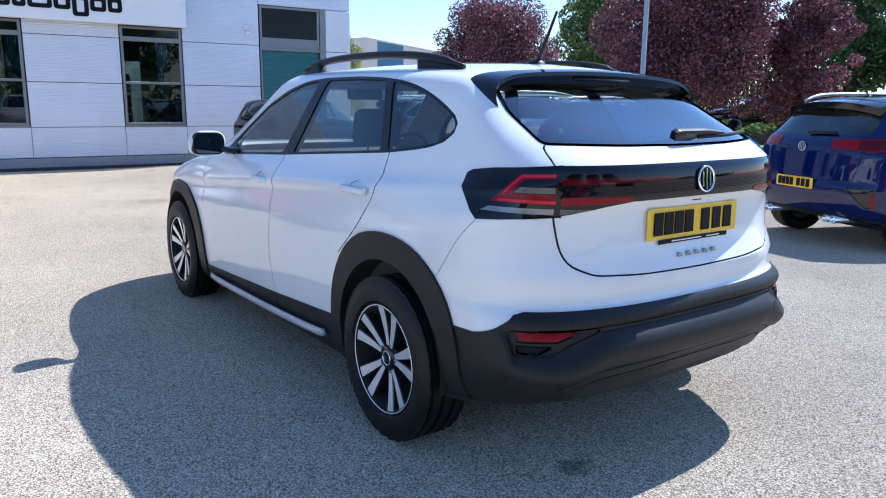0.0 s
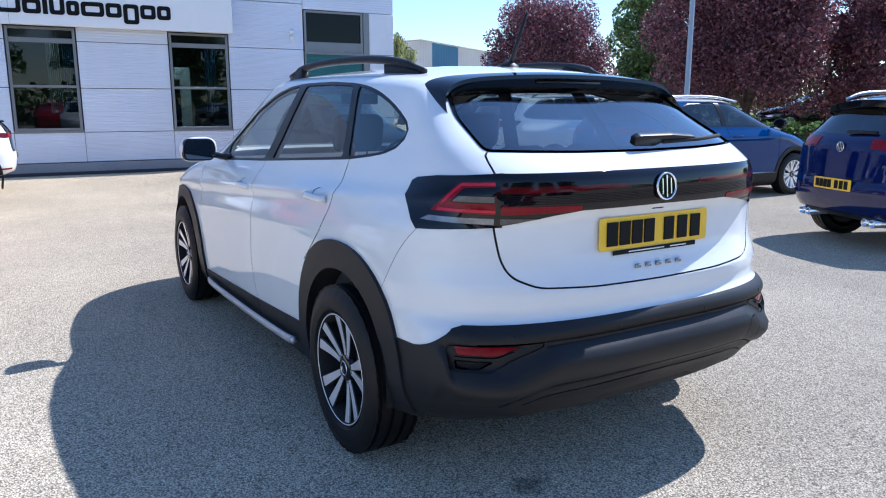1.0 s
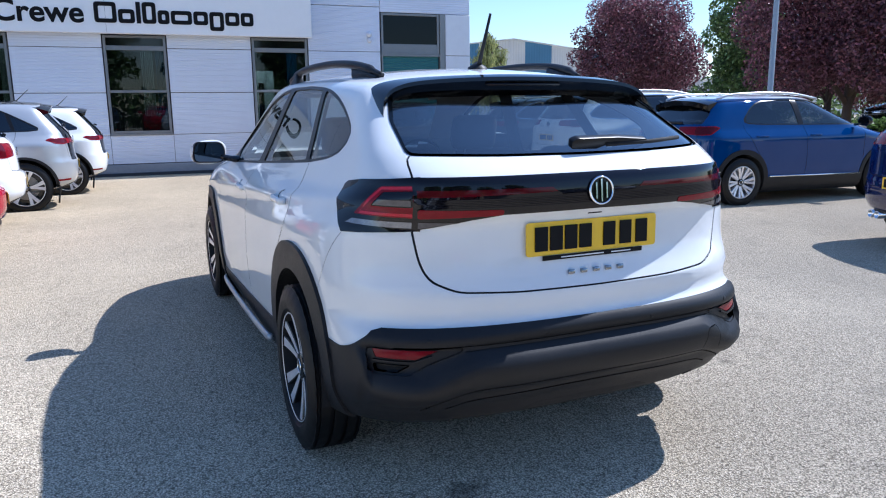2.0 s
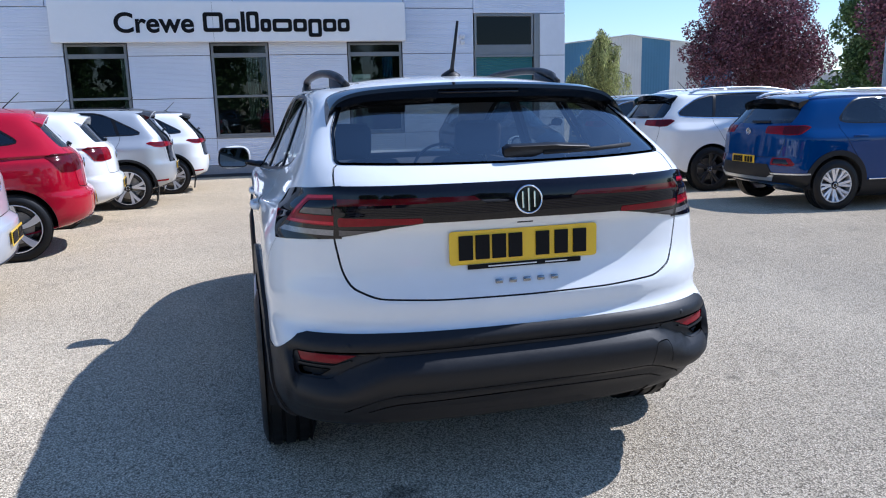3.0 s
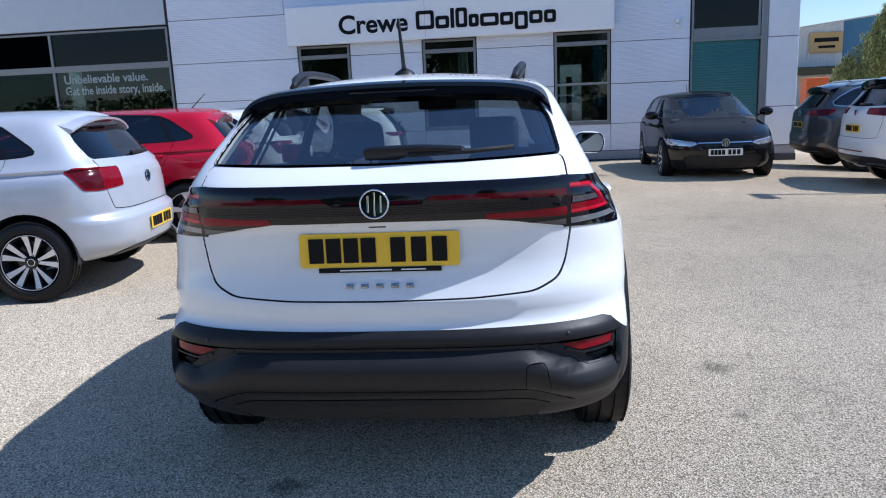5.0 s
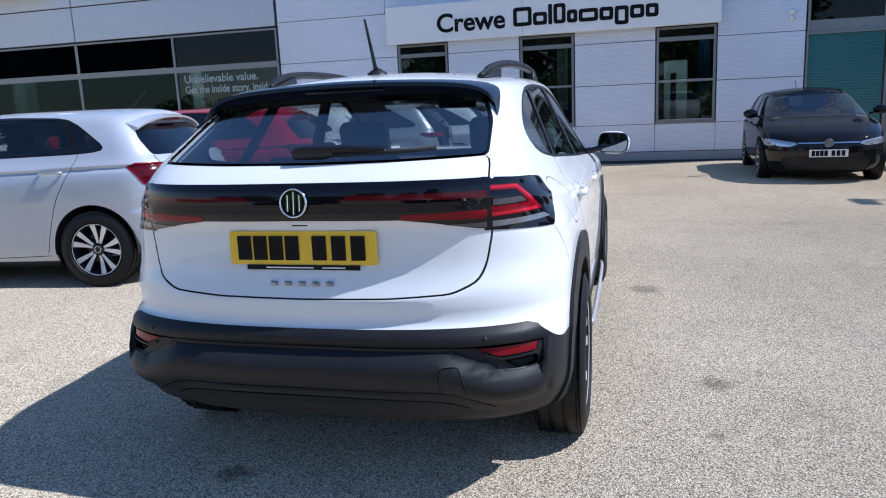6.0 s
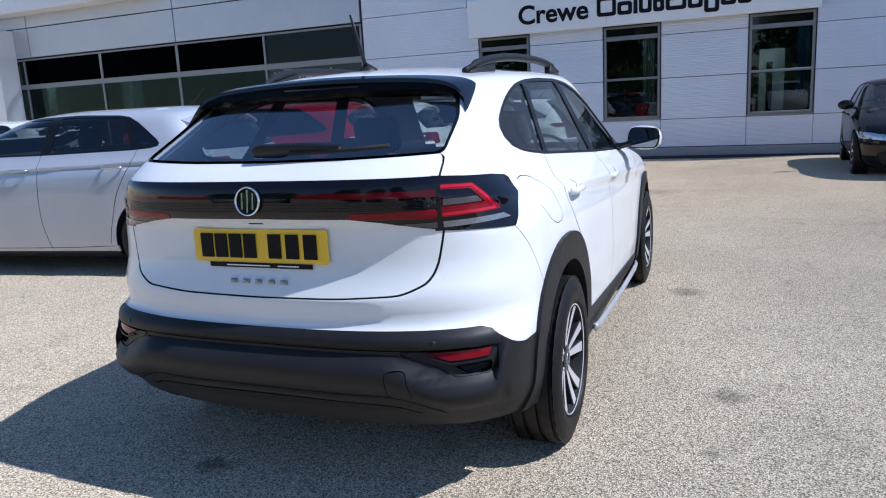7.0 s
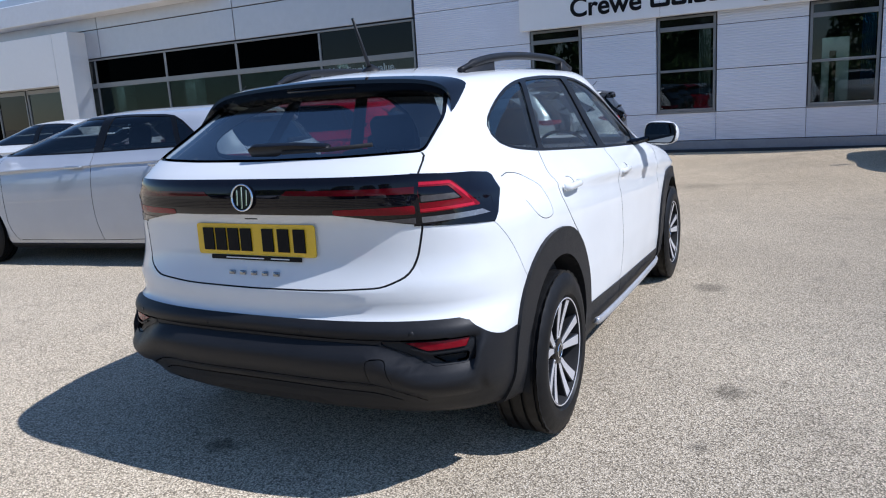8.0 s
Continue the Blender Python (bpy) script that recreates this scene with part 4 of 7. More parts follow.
    for k in range(5):
        x = -0.098 + 0.049 * k
        part("name_bar", box((x - 0.012, -0.0035, -0.0072), (x + 0.012, 0.004, 0.0072), pose(0, -0.790, 0.792, -8), 0.001, 1), NAME_STEEL, root, "small chrome bar of the model name")
    return root


# ---- the other cars: one builder, a set of measures to each model ----
HATCH_REAR = [(0.115, 0.62), (0.16, 0.50), (0.20, 0.24), (0.23, 0.060), (0.31, 0.010), (0.39, 0.0), (0.435, 0.004), (0.46, 0.028), (0.53, 0.040), (0.61, 0.055), (0.675, 0.085), (0.72, 0.125), (0.76, 0.165), (0.86, 0.265), (0.94, 0.34), (1.0, 0.385)]
TALL_REAR = [(0.115, 0.70), (0.16, 0.58), (0.20, 0.28), (0.225, 0.070), (0.30, 0.008), (0.37, 0.0), (0.41, 0.006), (0.44, 0.030), (0.53, 0.045), (0.61, 0.060), (0.66, 0.090), (0.70, 0.130), (0.78, 0.225), (0.88, 0.335), (0.95, 0.405), (1.0, 0.445)]
BODY_WIDTH = [(0.115, 0.85), (0.14, 0.92), (0.19, 0.965), (0.30, 0.985), (0.45, 0.995), (0.55, 0.996), (0.588, 0.993), (0.598, 0.974), (0.625, 0.940), (0.655, 0.905), (0.70, 0.882), (0.80, 0.832), (0.90, 0.768), (0.945, 0.735), (0.97, 0.705), (0.985, 0.675), (1.0, 0.63)]
NOSE = [(0.115, -0.20), (0.17, -0.08), (0.25, -0.02), (0.36, 0.0), (0.43, -0.02), (0.47, -0.06), (0.51, -0.14), (0.55, -0.32), (0.59, -0.52), (0.62, -0.74), (0.65, -0.88), (0.70, -1.02), (0.80, -1.29), (0.90, -1.56), (1.0, -1.84)]
HATCH_SIDE = [(0.86, 0.640), (0.42, 0.655), (0.02, 0.675), (-0.085, 0.695), (-0.108, 0.725), (-0.06, 0.815), (0.03, 0.885), (0.14, 0.932), (0.34, 0.952), (0.54, 0.940), (0.68, 0.872), (0.82, 0.755), (0.90, 0.665)]
TALL_SIDE = [(0.84, 0.648), (0.42, 0.660), (0.0, 0.680), (-0.165, 0.697), (-0.20, 0.720), (-0.155, 0.795), (-0.065, 0.888), (0.02, 0.930), (0.10, 0.944), (0.34, 0.952), (0.52, 0.940), (0.66, 0.878), (0.80, 0.765), (0.88, 0.675)]

RAISED_SIDE = [(0.84, 0.648), (0.42, 0.660), (0.12, 0.670), (0.04, 0.682), (0.015, 0.712), (0.055, 0.800), (0.105, 0.885), (0.165, 0.930), (0.34, 0.950), (0.52, 0.940), (0.66, 0.878), (0.80, 0.765), (0.88, 0.675)]
SMALL_REAR = [(0.115, 0.60), (0.16, 0.48), (0.195, 0.24), (0.22, 0.07), (0.27, 0.005), (0.36, -0.004), (0.425, 0.0), (0.440, 0.03), (0.455, 0.054), (0.53, 0.062), (0.64, 0.075), (0.69, 0.10), (0.735, 0.15), (0.76, 0.19), (0.86, 0.30), (0.95, 0.41), (1.0, 0.46)]
SMALL_SIDE = [(0.87, 0.735), (0.42, 0.736), (0.05, 0.748), (-0.020, 0.757), (-0.043, 0.772), (-0.034, 0.798), (0.02, 0.868), (0.072, 0.930), (0.12, 0.952), (0.3, 0.966), (0.55, 0.958), (0.69, 0.903), (0.79, 0.82), (0.87, 0.745)]
SMALL_NOSE = [(0.115, -0.20), (0.17, -0.08), (0.25, -0.02), (0.36, 0.0), (0.43, -0.02), (0.47, -0.06), (0.51, -0.12), (0.55, -0.26), (0.59, -0.42), (0.62, -0.58), (0.65, -0.70), (0.70, -0.86), (0.80, -1.18), (0.90, -1.50), (1.0, -1.82)]
ELECTRIC_SIDE = [(0.86, 0.645), (0.42, 0.655), (0.10, 0.668), (-0.06, 0.672), (-0.10, 0.690), (-0.06, 0.745), (0.06, 0.88), (0.12, 0.93), (0.34, 0.952), (0.54, 0.940), (0.68, 0.872), (0.82, 0.755), (0.90, 0.665)]


def lifter(belt):
    """Carries the templates' heights, drawn for a waist at 0.64, to another waist."""
    def lift(f):
        for (a, b), (c, d) in zip(((0, 0), (0.3, 0.3), (0.64, belt)), ((0.3, 0.3), (0.64, belt), (1, 1))):
            if f <= c:
                return b + (f - a) * (d - b) / (c - a)
        return f
    return lift


def inset_line(pts, d):
    """A closed outline drawn in by d all round."""
    n = len(pts)
    turn = 1 if sum(a[0] * b[1] - b[0] * a[1] for a, b in zip(pts, pts[1:] + pts[:1])) > 0 else -1
    out = []
    for i in range(n):
        a, b, c = Vector(pts[i - 1]), Vector(pts[i]), Vector(pts[(i + 1) % n])
        u, v = (b - a).normalized(), (c - b).normalized()
        k = (Vector((-u.y, u.x)) + Vector((-v.y, v.x))) * turn
        k = k.normalized() * d / max(0.5, abs(k.normalized().dot(Vector((-u.y, u.x)))))
        out.append((b.x + k.x, b.y + k.y))
    return out


def build_car(name, label, body_paint, length, wheelbase, rear_over, half, height, rear=HATCH_REAR, side=HATCH_SIDE, wheel=0.315, rim=0.215, style=None, lamp=(0.575, 0.675), lamp_in=0.40, lamp_len=0.40,
              plate_z=0.40, badge_z=0.63, cladding=False, rails=None, roof=None, gate_black=False, chrome_line=False, white_front=False, exhaust=None, lamp_mat=LAMP_RED, glass_side=None, lip=None, handle_mat=None, red_strip=False, fine=0.75, group="", belt=0.68, bright_window=False, fog=False, vents=False, skid=False, wide_pipes=False, reflectors=True, flap=False, brake_lamp=False, blade=None, low=0.245, shoulder=0.0):
    root = new(name, None)
    tagged(root, label, "car", group)
    h, wb, hw = height, wheelbase, half
    top = h - 0.05
    nose = length - rear_over
    L = lifter(belt)
    lw = hw if low < 0.26 else 1.45 * hw
    if side not in (SMALL_SIDE,):
        side = [(a, L(b)) for a, b in side]
    g0 = 0.728 if rear is SMALL_REAR else L(0.715 if rear is HATCH_REAR else 0.685)
    if rear is not SMALL_REAR:
        rear = [(L(a), b) for a, b in rear]
    small = rear is SMALL_REAR
    nose_line = [(L(a), b) for a, b in (SMALL_NOSE if small else NOSE)]
    fz = sorted(set([0.115, 0.14, 0.17, 0.21, 0.25, 0.30, 0.35, 0.40, 0.425, 0.44, 0.455, 0.47, 0.50, 0.53, 0.555, 0.575, 0.59, 0.605, 0.62, 0.635, 0.65, 0.665, 0.68, 0.695, 0.71, 0.73, 0.755, 0.785, 0.82, 0.86, 0.90, 0.93, 0.95, 0.97, 0.985, 1.0]))
    spec = dict(
        levels=[f * top for f in fz], belt=L(0.63) * top, top=top, crown=0.05,
        width=[(L(f) * top, w * hw) for f, w in BODY_WIDTH], rear=[(f * top, d - rear_over) for f, d in rear], front=[(f * top, nose + d) for f, d in nose_line],
        n_rear=[(0.1, 2.6), (0.6 * h, 3.0), (0.8 * h, 3.4), (top, 4.0)], b_rear=[(0.1, 0.5), (0.62 * h, 0.48), (0.75 * h, 0.36), (top, 0.32)],
        edge=[(-rear_over - 0.1, top - 0.055), (-rear_over + 0.4, top - (0.02 if small else 0.045)), (0.1, top - (0.0 if small else 0.012)), (wb * 0.38, top), (wb * 0.55, top - 0.012), (wb * 0.75, top - 0.055), (nose, top - 0.12)],
        taper=[(-rear_over - 0.1, 0.955), (-rear_over + 0.4, 0.985), (0.3, 1.0), (wb * 0.85, 1.0), (nose, 0.93)], rear_soft=0.006 if small else 0.012)
    if shoulder:
        spec["fold"] = lambda y: shoulder - 0.025 * y
        spec["levels"] = sorted(spec["levels"] + [0.43 * top, 0.438 * top, 0.446 * top, 0.46 * top] + [shoulder + 0.012 * k for k in range(-5, 4)])
    sh = Shell(spec, fine)
    ar = wheel + 0.045
    if cladding:
        sh.cut("cladding", [(0.1, 0.1), (wb - 0.1, 0.1), (wb - 0.1, 0.24 * h), (0.1, 0.255 * h)], where=SIDE)
        for cy in (0, wb):
            sh.cut("cladding", arch_outline(cy, wheel + 0.01, ar + 0.065, ar + 0.065, 2.1, 0.1), where=SIDE)
        sh.cut("cladding", [(-1.1, 0.1), (1.1, 0.1), (1.1, 0.31 * h), (0.72, 0.31 * h), (0.56, 0.33 * h), (0.50, 0.395 * h), (-0.50, 0.395 * h), (-0.56, 0.33 * h), (-0.72, 0.31 * h), (-1.1, 0.31 * h)], (1, 0, 0), where=lambda c, n, s: c.y < -0.42 and n.z > -0.9, mirror=False, only=("body",))
    else:
        sh.cut("cladding", rounded([(-0.62 * lw, 0.1), (0.62 * lw, 0.1), (0.66 * lw, (low - 0.03) * h), (0.5 * lw, low * h), (-0.5 * lw, low * h), (-0.66 * lw, (low - 0.03) * h)], 0.04), (1, 0, 0), where=lambda c, n, s: c.y < -0.3, mirror=False, only=("body",))
        if lip:
            for cy in (0, wb):
                sh.cut("cladding", arch_outline(cy, wheel + 0.01, ar + lip, ar + lip, 2.05, 0.1), where=SIDE)
        sh.cut("cladding", [(0.1, 0.1), (wb - 0.1, 0.1), (wb - 0.1, 0.150 * h), (0.1, 0.150 * h)], where=SIDE)
    for cy in (0, wb):
        sh.cut("void", arch_outline(cy, wheel + 0.01, ar, ar, 2.02, 0.1), where=SIDE)
    pts = rounded([(f * wb, g * h) for f, g in side], 0.05, 1)
    if bright_window:
        sh.cut("window_bright", inset_line(pts, -0.014), where=SIDE, only=("body",))
    sh.cut("window_trim", pts, where=SIDE, only=("body", "window_bright"))
    sh.cut("pane", inset_line(pts, 0.016), where=SIDE, only=("window_trim",))
    b0 = wb * (0.41 if small else 0.42)
    slant = 0.06 if small else 0.0
    q0 = wb * (0.045 if rear is SMALL_REAR else 0.02)
    sh.cut("window_trim", [(b0 - 0.045, 0.6 * h), (b0 + 0.045, 0.6 * h), (b0 - 0.03, h), (b0 - 0.13, h)], where=SIDE, only=("pane",))
    sh.cut("window_trim", [(q0 - 0.06 - slant, 0.6 * h), (q0 - 0.015 - slant, 0.6 * h), (q0 + 0.155 + slant, h), (q0 + 0.105 + slant, h)], where=SIDE, only=("pane",))
    sh.cut("windscreen", [(-0.80 * hw, L(0.645) * h), (0.80 * hw, L(0.645) * h), (0.66 * hw, 0.925 * h), (-0.66 * hw, 0.925 * h)], (1, 0, 0), where=lambda c, n, s: n.y > 0.3 and c.y > wb * 0.3 and c.z > L(0.64) * h, mirror=False, only=("body",))
    if gate_black:
        sh.cut("gate_black", [(-0.66 * hw, 0.45 * h), (0.66 * hw, 0.45 * h), (0.74 * hw, 0.69 * h), (0.66 * hw, 0.93 * h), (-0.66 * hw, 0.93 * h), (-0.74 * hw, 0.69 * h)], (1, 0, 0), where=REAR, mirror=False, only=("body",))
    sh.cut("back_glass", rounded([(-0.72 * hw, g0 * h), (0, (g0 - 0.008) * h), (0.72 * hw, g0 * h), (0.70 * hw, 0.82 * h), (0.62 * hw, 0.90 * h), (-0.62 * hw, 0.90 * h), (-0.70 * hw, 0.82 * h)], 0.03), (1, 0, 0), where=REAR, mirror=False, only=("body", "gate_black"))
    D = (0.7071, 0.7071, 0)
    sf = rear_over * 0.7071
    l0, l1 = lamp[0] * h, lamp[1] * h
    e = (hw * 0.93 + lamp_len) * 0.7071
    s0 = lamp_in * 0.7071 + 0.03
    CORNER = lambda c, n, s: c.x * s > lamp_in * 0.75 and c.y < 0.1 and c.z > 0.4 * h
    lamp_poly = rounded([(s0, l0 + 0.02), (s0 + 0.02, l1 - 0.012), (e - 0.06, l1), (e, l1 - 0.025), (e - 0.10, l0 + 0.01), (e - 0.22, l0)], 0.02)
    sh.cut("lamp", lamp_poly, D, sf, where=CORNER, only=("body", "gate_black"))
    sm = s0 + (e - s0) * 0.42
    sh.cut("lamp_dark", rounded([(sm, l0 + 0.014), (sm + 0.015, l1 - 0.016), (e - 0.075, l1 - 0.013), (e - 0.02, l1 - 0.032), (e - 0.11, l0 + 0.022), (e - 0.21, l0 + 0.012)], 0.008, 2), D, sf, where=CORNER, only=("lamp",))
    gate = rounded([(-0.72 * hw, g0 * h), (-0.76 * hw, 0.60 * h), (-0.70 * hw, 0.462 * h), (-0.5 * hw, 0.452 * h), (0.5 * hw, 0.452 * h), (0.70 * hw, 0.462 * h), (0.76 * hw, 0.60 * h), (0.72 * hw, g0 * h)], 0.03)
    for a, b in zip(gate, gate[1:]):
        if a[1] < g0 * h - 0.01 or b[1] < g0 * h - 0.01:
            sh.cut("gap", ribbon([a, b], 0.007), (1, 0, 0), where=REAR, mirror=False, only=("body",))
    for line in ([(b0 + 0.01, L(0.655) * h), (b0 + 0.02, 0.55 * h), (b0 + 0.03, 0.35 * h), (b0 - 0.02, 0.17 * h)],
                 [(q0 - 0.01, L(0.672) * h), (q0 + 0.02, L(0.60) * h), (q0 + 0.17, 0.50 * h), (ar + 0.0, 0.36 * h), (ar + 0.07, 0.20 * h)],
                 [(wb * 0.86, L(0.63) * h), (wb * 0.845, 0.55 * h), (wb * 0.845, 0.3 * h), (wb * 0.81, 0.17 * h)],
                 [(ar + 0.04, 0.185 * h), (wb * 0.4, 0.175 * h), (wb * 0.8, 0.175 * h)]):
        sh.cut("gap", ribbon(bow(line, 3), 0.006), where=SIDE, only=("body",))
    if roof is not None:
        sh.cut("roof", [(-rear_over + 0.30, 0.955 * h), (-rear_over + 0.36, 1.1 * h), (wb * 0.74, 1.1 * h), (wb * 0.74, 0.9 * h), (wb * 0.64, 0.925 * h), (wb * 0.45, 0.957 * h), (wb * 0.2, 0.962 * h)], where=lambda c, n, s: c.z > 0.9 * h, only=("body",), mirror=False)
    if white_front:
        fl = rounded([(0.46 * hw, 0.418 * h), (0.58 * hw, 0.392 * h), (0.92 * hw, 0.408 * h), (0.96 * hw, 0.472 * h), (0.80 * hw, 0.466 * h), (0.5 * hw, 0.438 * h)], 0.015)
        FRONT = lambda c, n, s: c.y > wb and c.x * s > 0
        sh.cut("head_lamp", fl, (1, 0, 0), where=FRONT, only=("body",))
        sh.cut("grille", rounded([(-0.62 * hw, 0.13 * h), (0.62 * hw, 0.13 * h), (0.70 * hw, 0.27 * h), (0.55 * hw, 0.30 * h), (-0.55 * hw, 0.30 * h), (-0.70 * hw, 0.27 * h)], 0.04), (1, 0, 0), where=lambda c, n, s: c.y > wb, mirror=False, only=("body",))
        sh.cut("light_strip", [(-0.46 * hw, 0.424 * h), (0.46 * hw, 0.424 * h), (0.46 * hw, 0.434 * h), (-0.46 * hw, 0.434 * h)], (1, 0, 0), where=lambda c, n, s: c.y > wb, mirror=False, only=("body",))
    if fog:
        sh.cut("fog_ring", rounded([(0.60 * hw, 0.392 * h), (0.88 * hw, 0.385 * h), (0.90 * hw, 0.402 * h), (0.84 * hw, 0.452 * h), (0.60 * hw, 0.452 * h)], 0.02), (1, 0, 0), where=REAR, only=("body", "cladding"))
        sh.cut("fog_dark", rounded([(0.63 * hw, 0.404 * h), (0.845 * hw, 0.400 * h), (0.80 * hw, 0.440 * h), (0.63 * hw, 0.440 * h)], 0.012), (1, 0, 0), where=REAR, only=("fog_ring",))
    if vents:
        sh.cut("vent", rounded([(0.66 * hw, 0.425 * h), (0.90 * hw, 0.415 * h), (0.90 * hw, 0.30 * h), (0.84 * hw, 0.295 * h)], 0.02), (1, 0, 0), where=REAR, only=("body",))
        sh.cut("reflector", [(0.872 * hw, 0.30 * h), (0.90 * hw, 0.30 * h), (0.90 * hw, 0.385 * h), (0.872 * hw, 0.375 * h)], (1, 0, 0), where=REAR, only=("vent", "body"))
    elif reflectors:
        zr = (0.30, 0.318) if cladding else (0.268, 0.286)
        sh.cut("reflector", [(0.70 * hw, zr[0] * h), (0.93 * hw, zr[0] * h), (0.93 * hw, zr[1] * h), (0.72 * hw, zr[1] * h)], (1, 0, 0), where=REAR, only=("body",) if not fog else ("void",))
    if skid:
        sh.cut("skid", [(-0.60 * hw, 0.255 * h), (0.60 * hw, 0.255 * h), (0.66 * hw, 0.302 * h), (0.60 * hw, 0.302 * h), (0.53 * hw, 0.282 * h), (-0.53 * hw, 0.282 * h), (-0.60 * hw, 0.302 * h), (-0.66 * hw, 0.302 * h)], (1, 0, 0), where=REAR, mirror=False, only=("cladding", "body"))
        sh.cut("skid", [(0.62 * hw, 0.312 * h), (1.0 * hw, 0.312 * h), (1.0 * hw, 0.324 * h), (0.60 * hw, 0.324 * h)], (1, 0, 0), where=REAR, only=("cladding", "body"))
    if wide_pipes:
        sh.cut("pipe_rim", rounded([(0.46 * hw, 0.205 * h), (0.74 * hw, 0.205 * h), (0.80 * hw, 0.245 * h), (0.50 * hw, 0.245 * h)], 0.012), (1, 0, 0), where=REAR, only=("cladding", "body"))
        sh.cut("pipe_dark", rounded([(0.485 * hw, 0.213 * h), (0.725 * hw, 0.213 * h), (0.77 * hw, 0.237 * h), (0.515 * hw, 0.237 * h)], 0.008), (1, 0, 0), where=REAR, only=("pipe_rim",))
    sh.done()
    sh.piece("body", "body", body_paint, root, rim=0.015)
    sh.piece("underbody", "underbody", UNDER, root)
    sh.piece("cladding", "lower_cladding", CLADDING, root, "black plastic lower trim", offset=0.008, rim=0.016)
    sh.piece("gate_black", "tailgate", GLOSS_BLACK, root, "gloss black tailgate")
    if roof is not None:
        sh.piece("roof", "roof", roof, root, offset=0.002)
    sh.piece("back_glass", "rear_window", DARK_GLASS, root, offset=-0.005, rim=-0.006)
    sh.piece("windscreen", "windscreen", CAR_GLASS, root, offset=-0.005)
    sh.islands("gap", "panel_gap", GAP, root, offset=-0.005, rim=-0.005)
    sh.piece("body", "cabin_lining", LINING, root, offset=-0.035, flip=True, test=lambda c: c.z > L(0.68) * h)
    if skid:
        sh.piece("skid", "skid_plate", SATIN, root, "silver skid plate", offset=0.014, rim=0.012)
    for s in (1, -1):
        t = lambda c, q=s: c.x * q > 0
        if bright_window:
            sh.piece("window_bright", "window_moulding", CHROME, root, "chrome window moulding", offset=0.002, rim=0.006, test=t)
        if fog:
            fr = sh.piece("fog_ring", "fog_lamp", LAMP_RED, root, "red fog lamp surround", offset=0.006, rim=0.01, test=t)
            sh.piece("fog_dark", "lens", GLOSS_BLACK, fr, offset=0.002, test=t)
        if vents:
            sh.piece("vent", "air_vent", GLOSS_BLACK, root, offset=-0.01, rim=-0.012, test=t)
        if vents or (reflectors and not fog):
            sh.piece("reflector", "reflector", LAMP_RED, root, "red reflector", offset=0.003, rim=0.006, test=t)
        if wide_pipes:
            pr = sh.piece("pipe_rim", "tail_pipe", CHROME, root, "chrome exhaust trim", offset=0.012, rim=0.02, test=t)
            sh.piece("pipe_dark", "pipe_mouth", GAP, pr, offset=0.004, rim=-0.01, test=t)
        if flap:
            part("mud_flap", box((-0.09, -0.012, -0.13), (0.09, 0.012, 0.10), pose(s * (hw - 0.12), -wheel - 0.07, 0.245, 8), 0.006, 2), TRIM_BLACK, root)
        sh.piece("window_trim", "window_surround", TRIM_BLACK, root, offset=-0.002, rim=0.006, test=t)
        sh.piece("pane", "side_window", glass_side or DARK_GLASS, root, offset=-0.008, test=t)
        lp = sh.piece("lamp", "tail_lamp", lamp_mat, root, "red tail lamp", offset=0.006, rim=0.016, test=t)
        sh.piece("lamp_dark", "dark_lens", LAMP_RED_DEEP, lp, offset=0.005, test=t)
        if white_front:
            sh.piece("head_lamp", "head_lamp", LAMP_HEAD, root, "clear headlamp", offset=0.003, rim=0.012, test=t)
    if white_front:
        sh.piece("grille", "grille", UNDER, root, offset=-0.012, rim=-0.012)
        sh.piece("light_strip", "chrome_strip", CHROME, root, offset=0.004, rim=0.006)
    arch_parts(root, hw * 0.985, 0.0, wheel + 0.01, ar)
    arch_parts(root, hw * 0.985, wb, wheel + 0.01, ar)
    style = style or dict(face=ALLOY, spokes=5, lean=0.14, lean2=0.30, w0=0.014, w1=0.026, w2=0.022)
    for y in (0.0, wb):
        for s in (1, -1):
            wheel_parts(root, s * (hw - 0.112), y, wheel, rim, 0.21, style, s)
    # skin depth at the tail, for what is mounted there
    yr = curve_of([(f * top, d - rear_over) for f, d in rear], 0.012)
    badge_parts(root, yr(badge_z * h) - 0.004, badge_z * h, 0.05)
    plate_parts(root, yr(plate_z * h) - 0.006, plate_z * h, strip=False)
    # roof blade
    bm = bmesh.new()
    rows = []
    tb = top - 0.05
    y0 = yr(top) - 0.02
    thick = 0.05 if (blade or cladding or vents) else 0.0
    for i in range(17):
        f = -1 + 2 * i / 16
        x = f * hw * 0.665
        drop = (0.045 if not thick else 0.022) * abs(f) ** 3
        zc = tb + 0.048 * (1 - f * f)
        rows.append([bm.verts.new(p) for p in ((x, y0 + 0.10, zc + 0.002 - drop * 0.4), (x, y0 - 0.02, zc - 0.012 - drop), (x, y0 - 0.10 + 0.05 * f * f, zc - 0.028 - drop), (x, y0 - 0.095 + 0.05 * f * f, zc - 0.045 - thick - drop), (x * 0.985, y0 + 0.04 - thick * 0.9, zc - 0.075 - thick - drop))])
    for a, b in zip(rows, rows[1:]):
        for k in range(4):
            bm.faces.new((a[k], a[k + 1], b[k + 1], b[k]))
    bm.faces.new(rows[0])
    bm.faces.new(rows[-1][::-1])
    bmesh.ops.recalc_face_normals(bm, faces=bm.faces)
    part("roof_spoiler", bm, blade or GLOSS_BLACK if blade or (gate_black or cladding or roof is not None) else body_paint, root, angle=40)
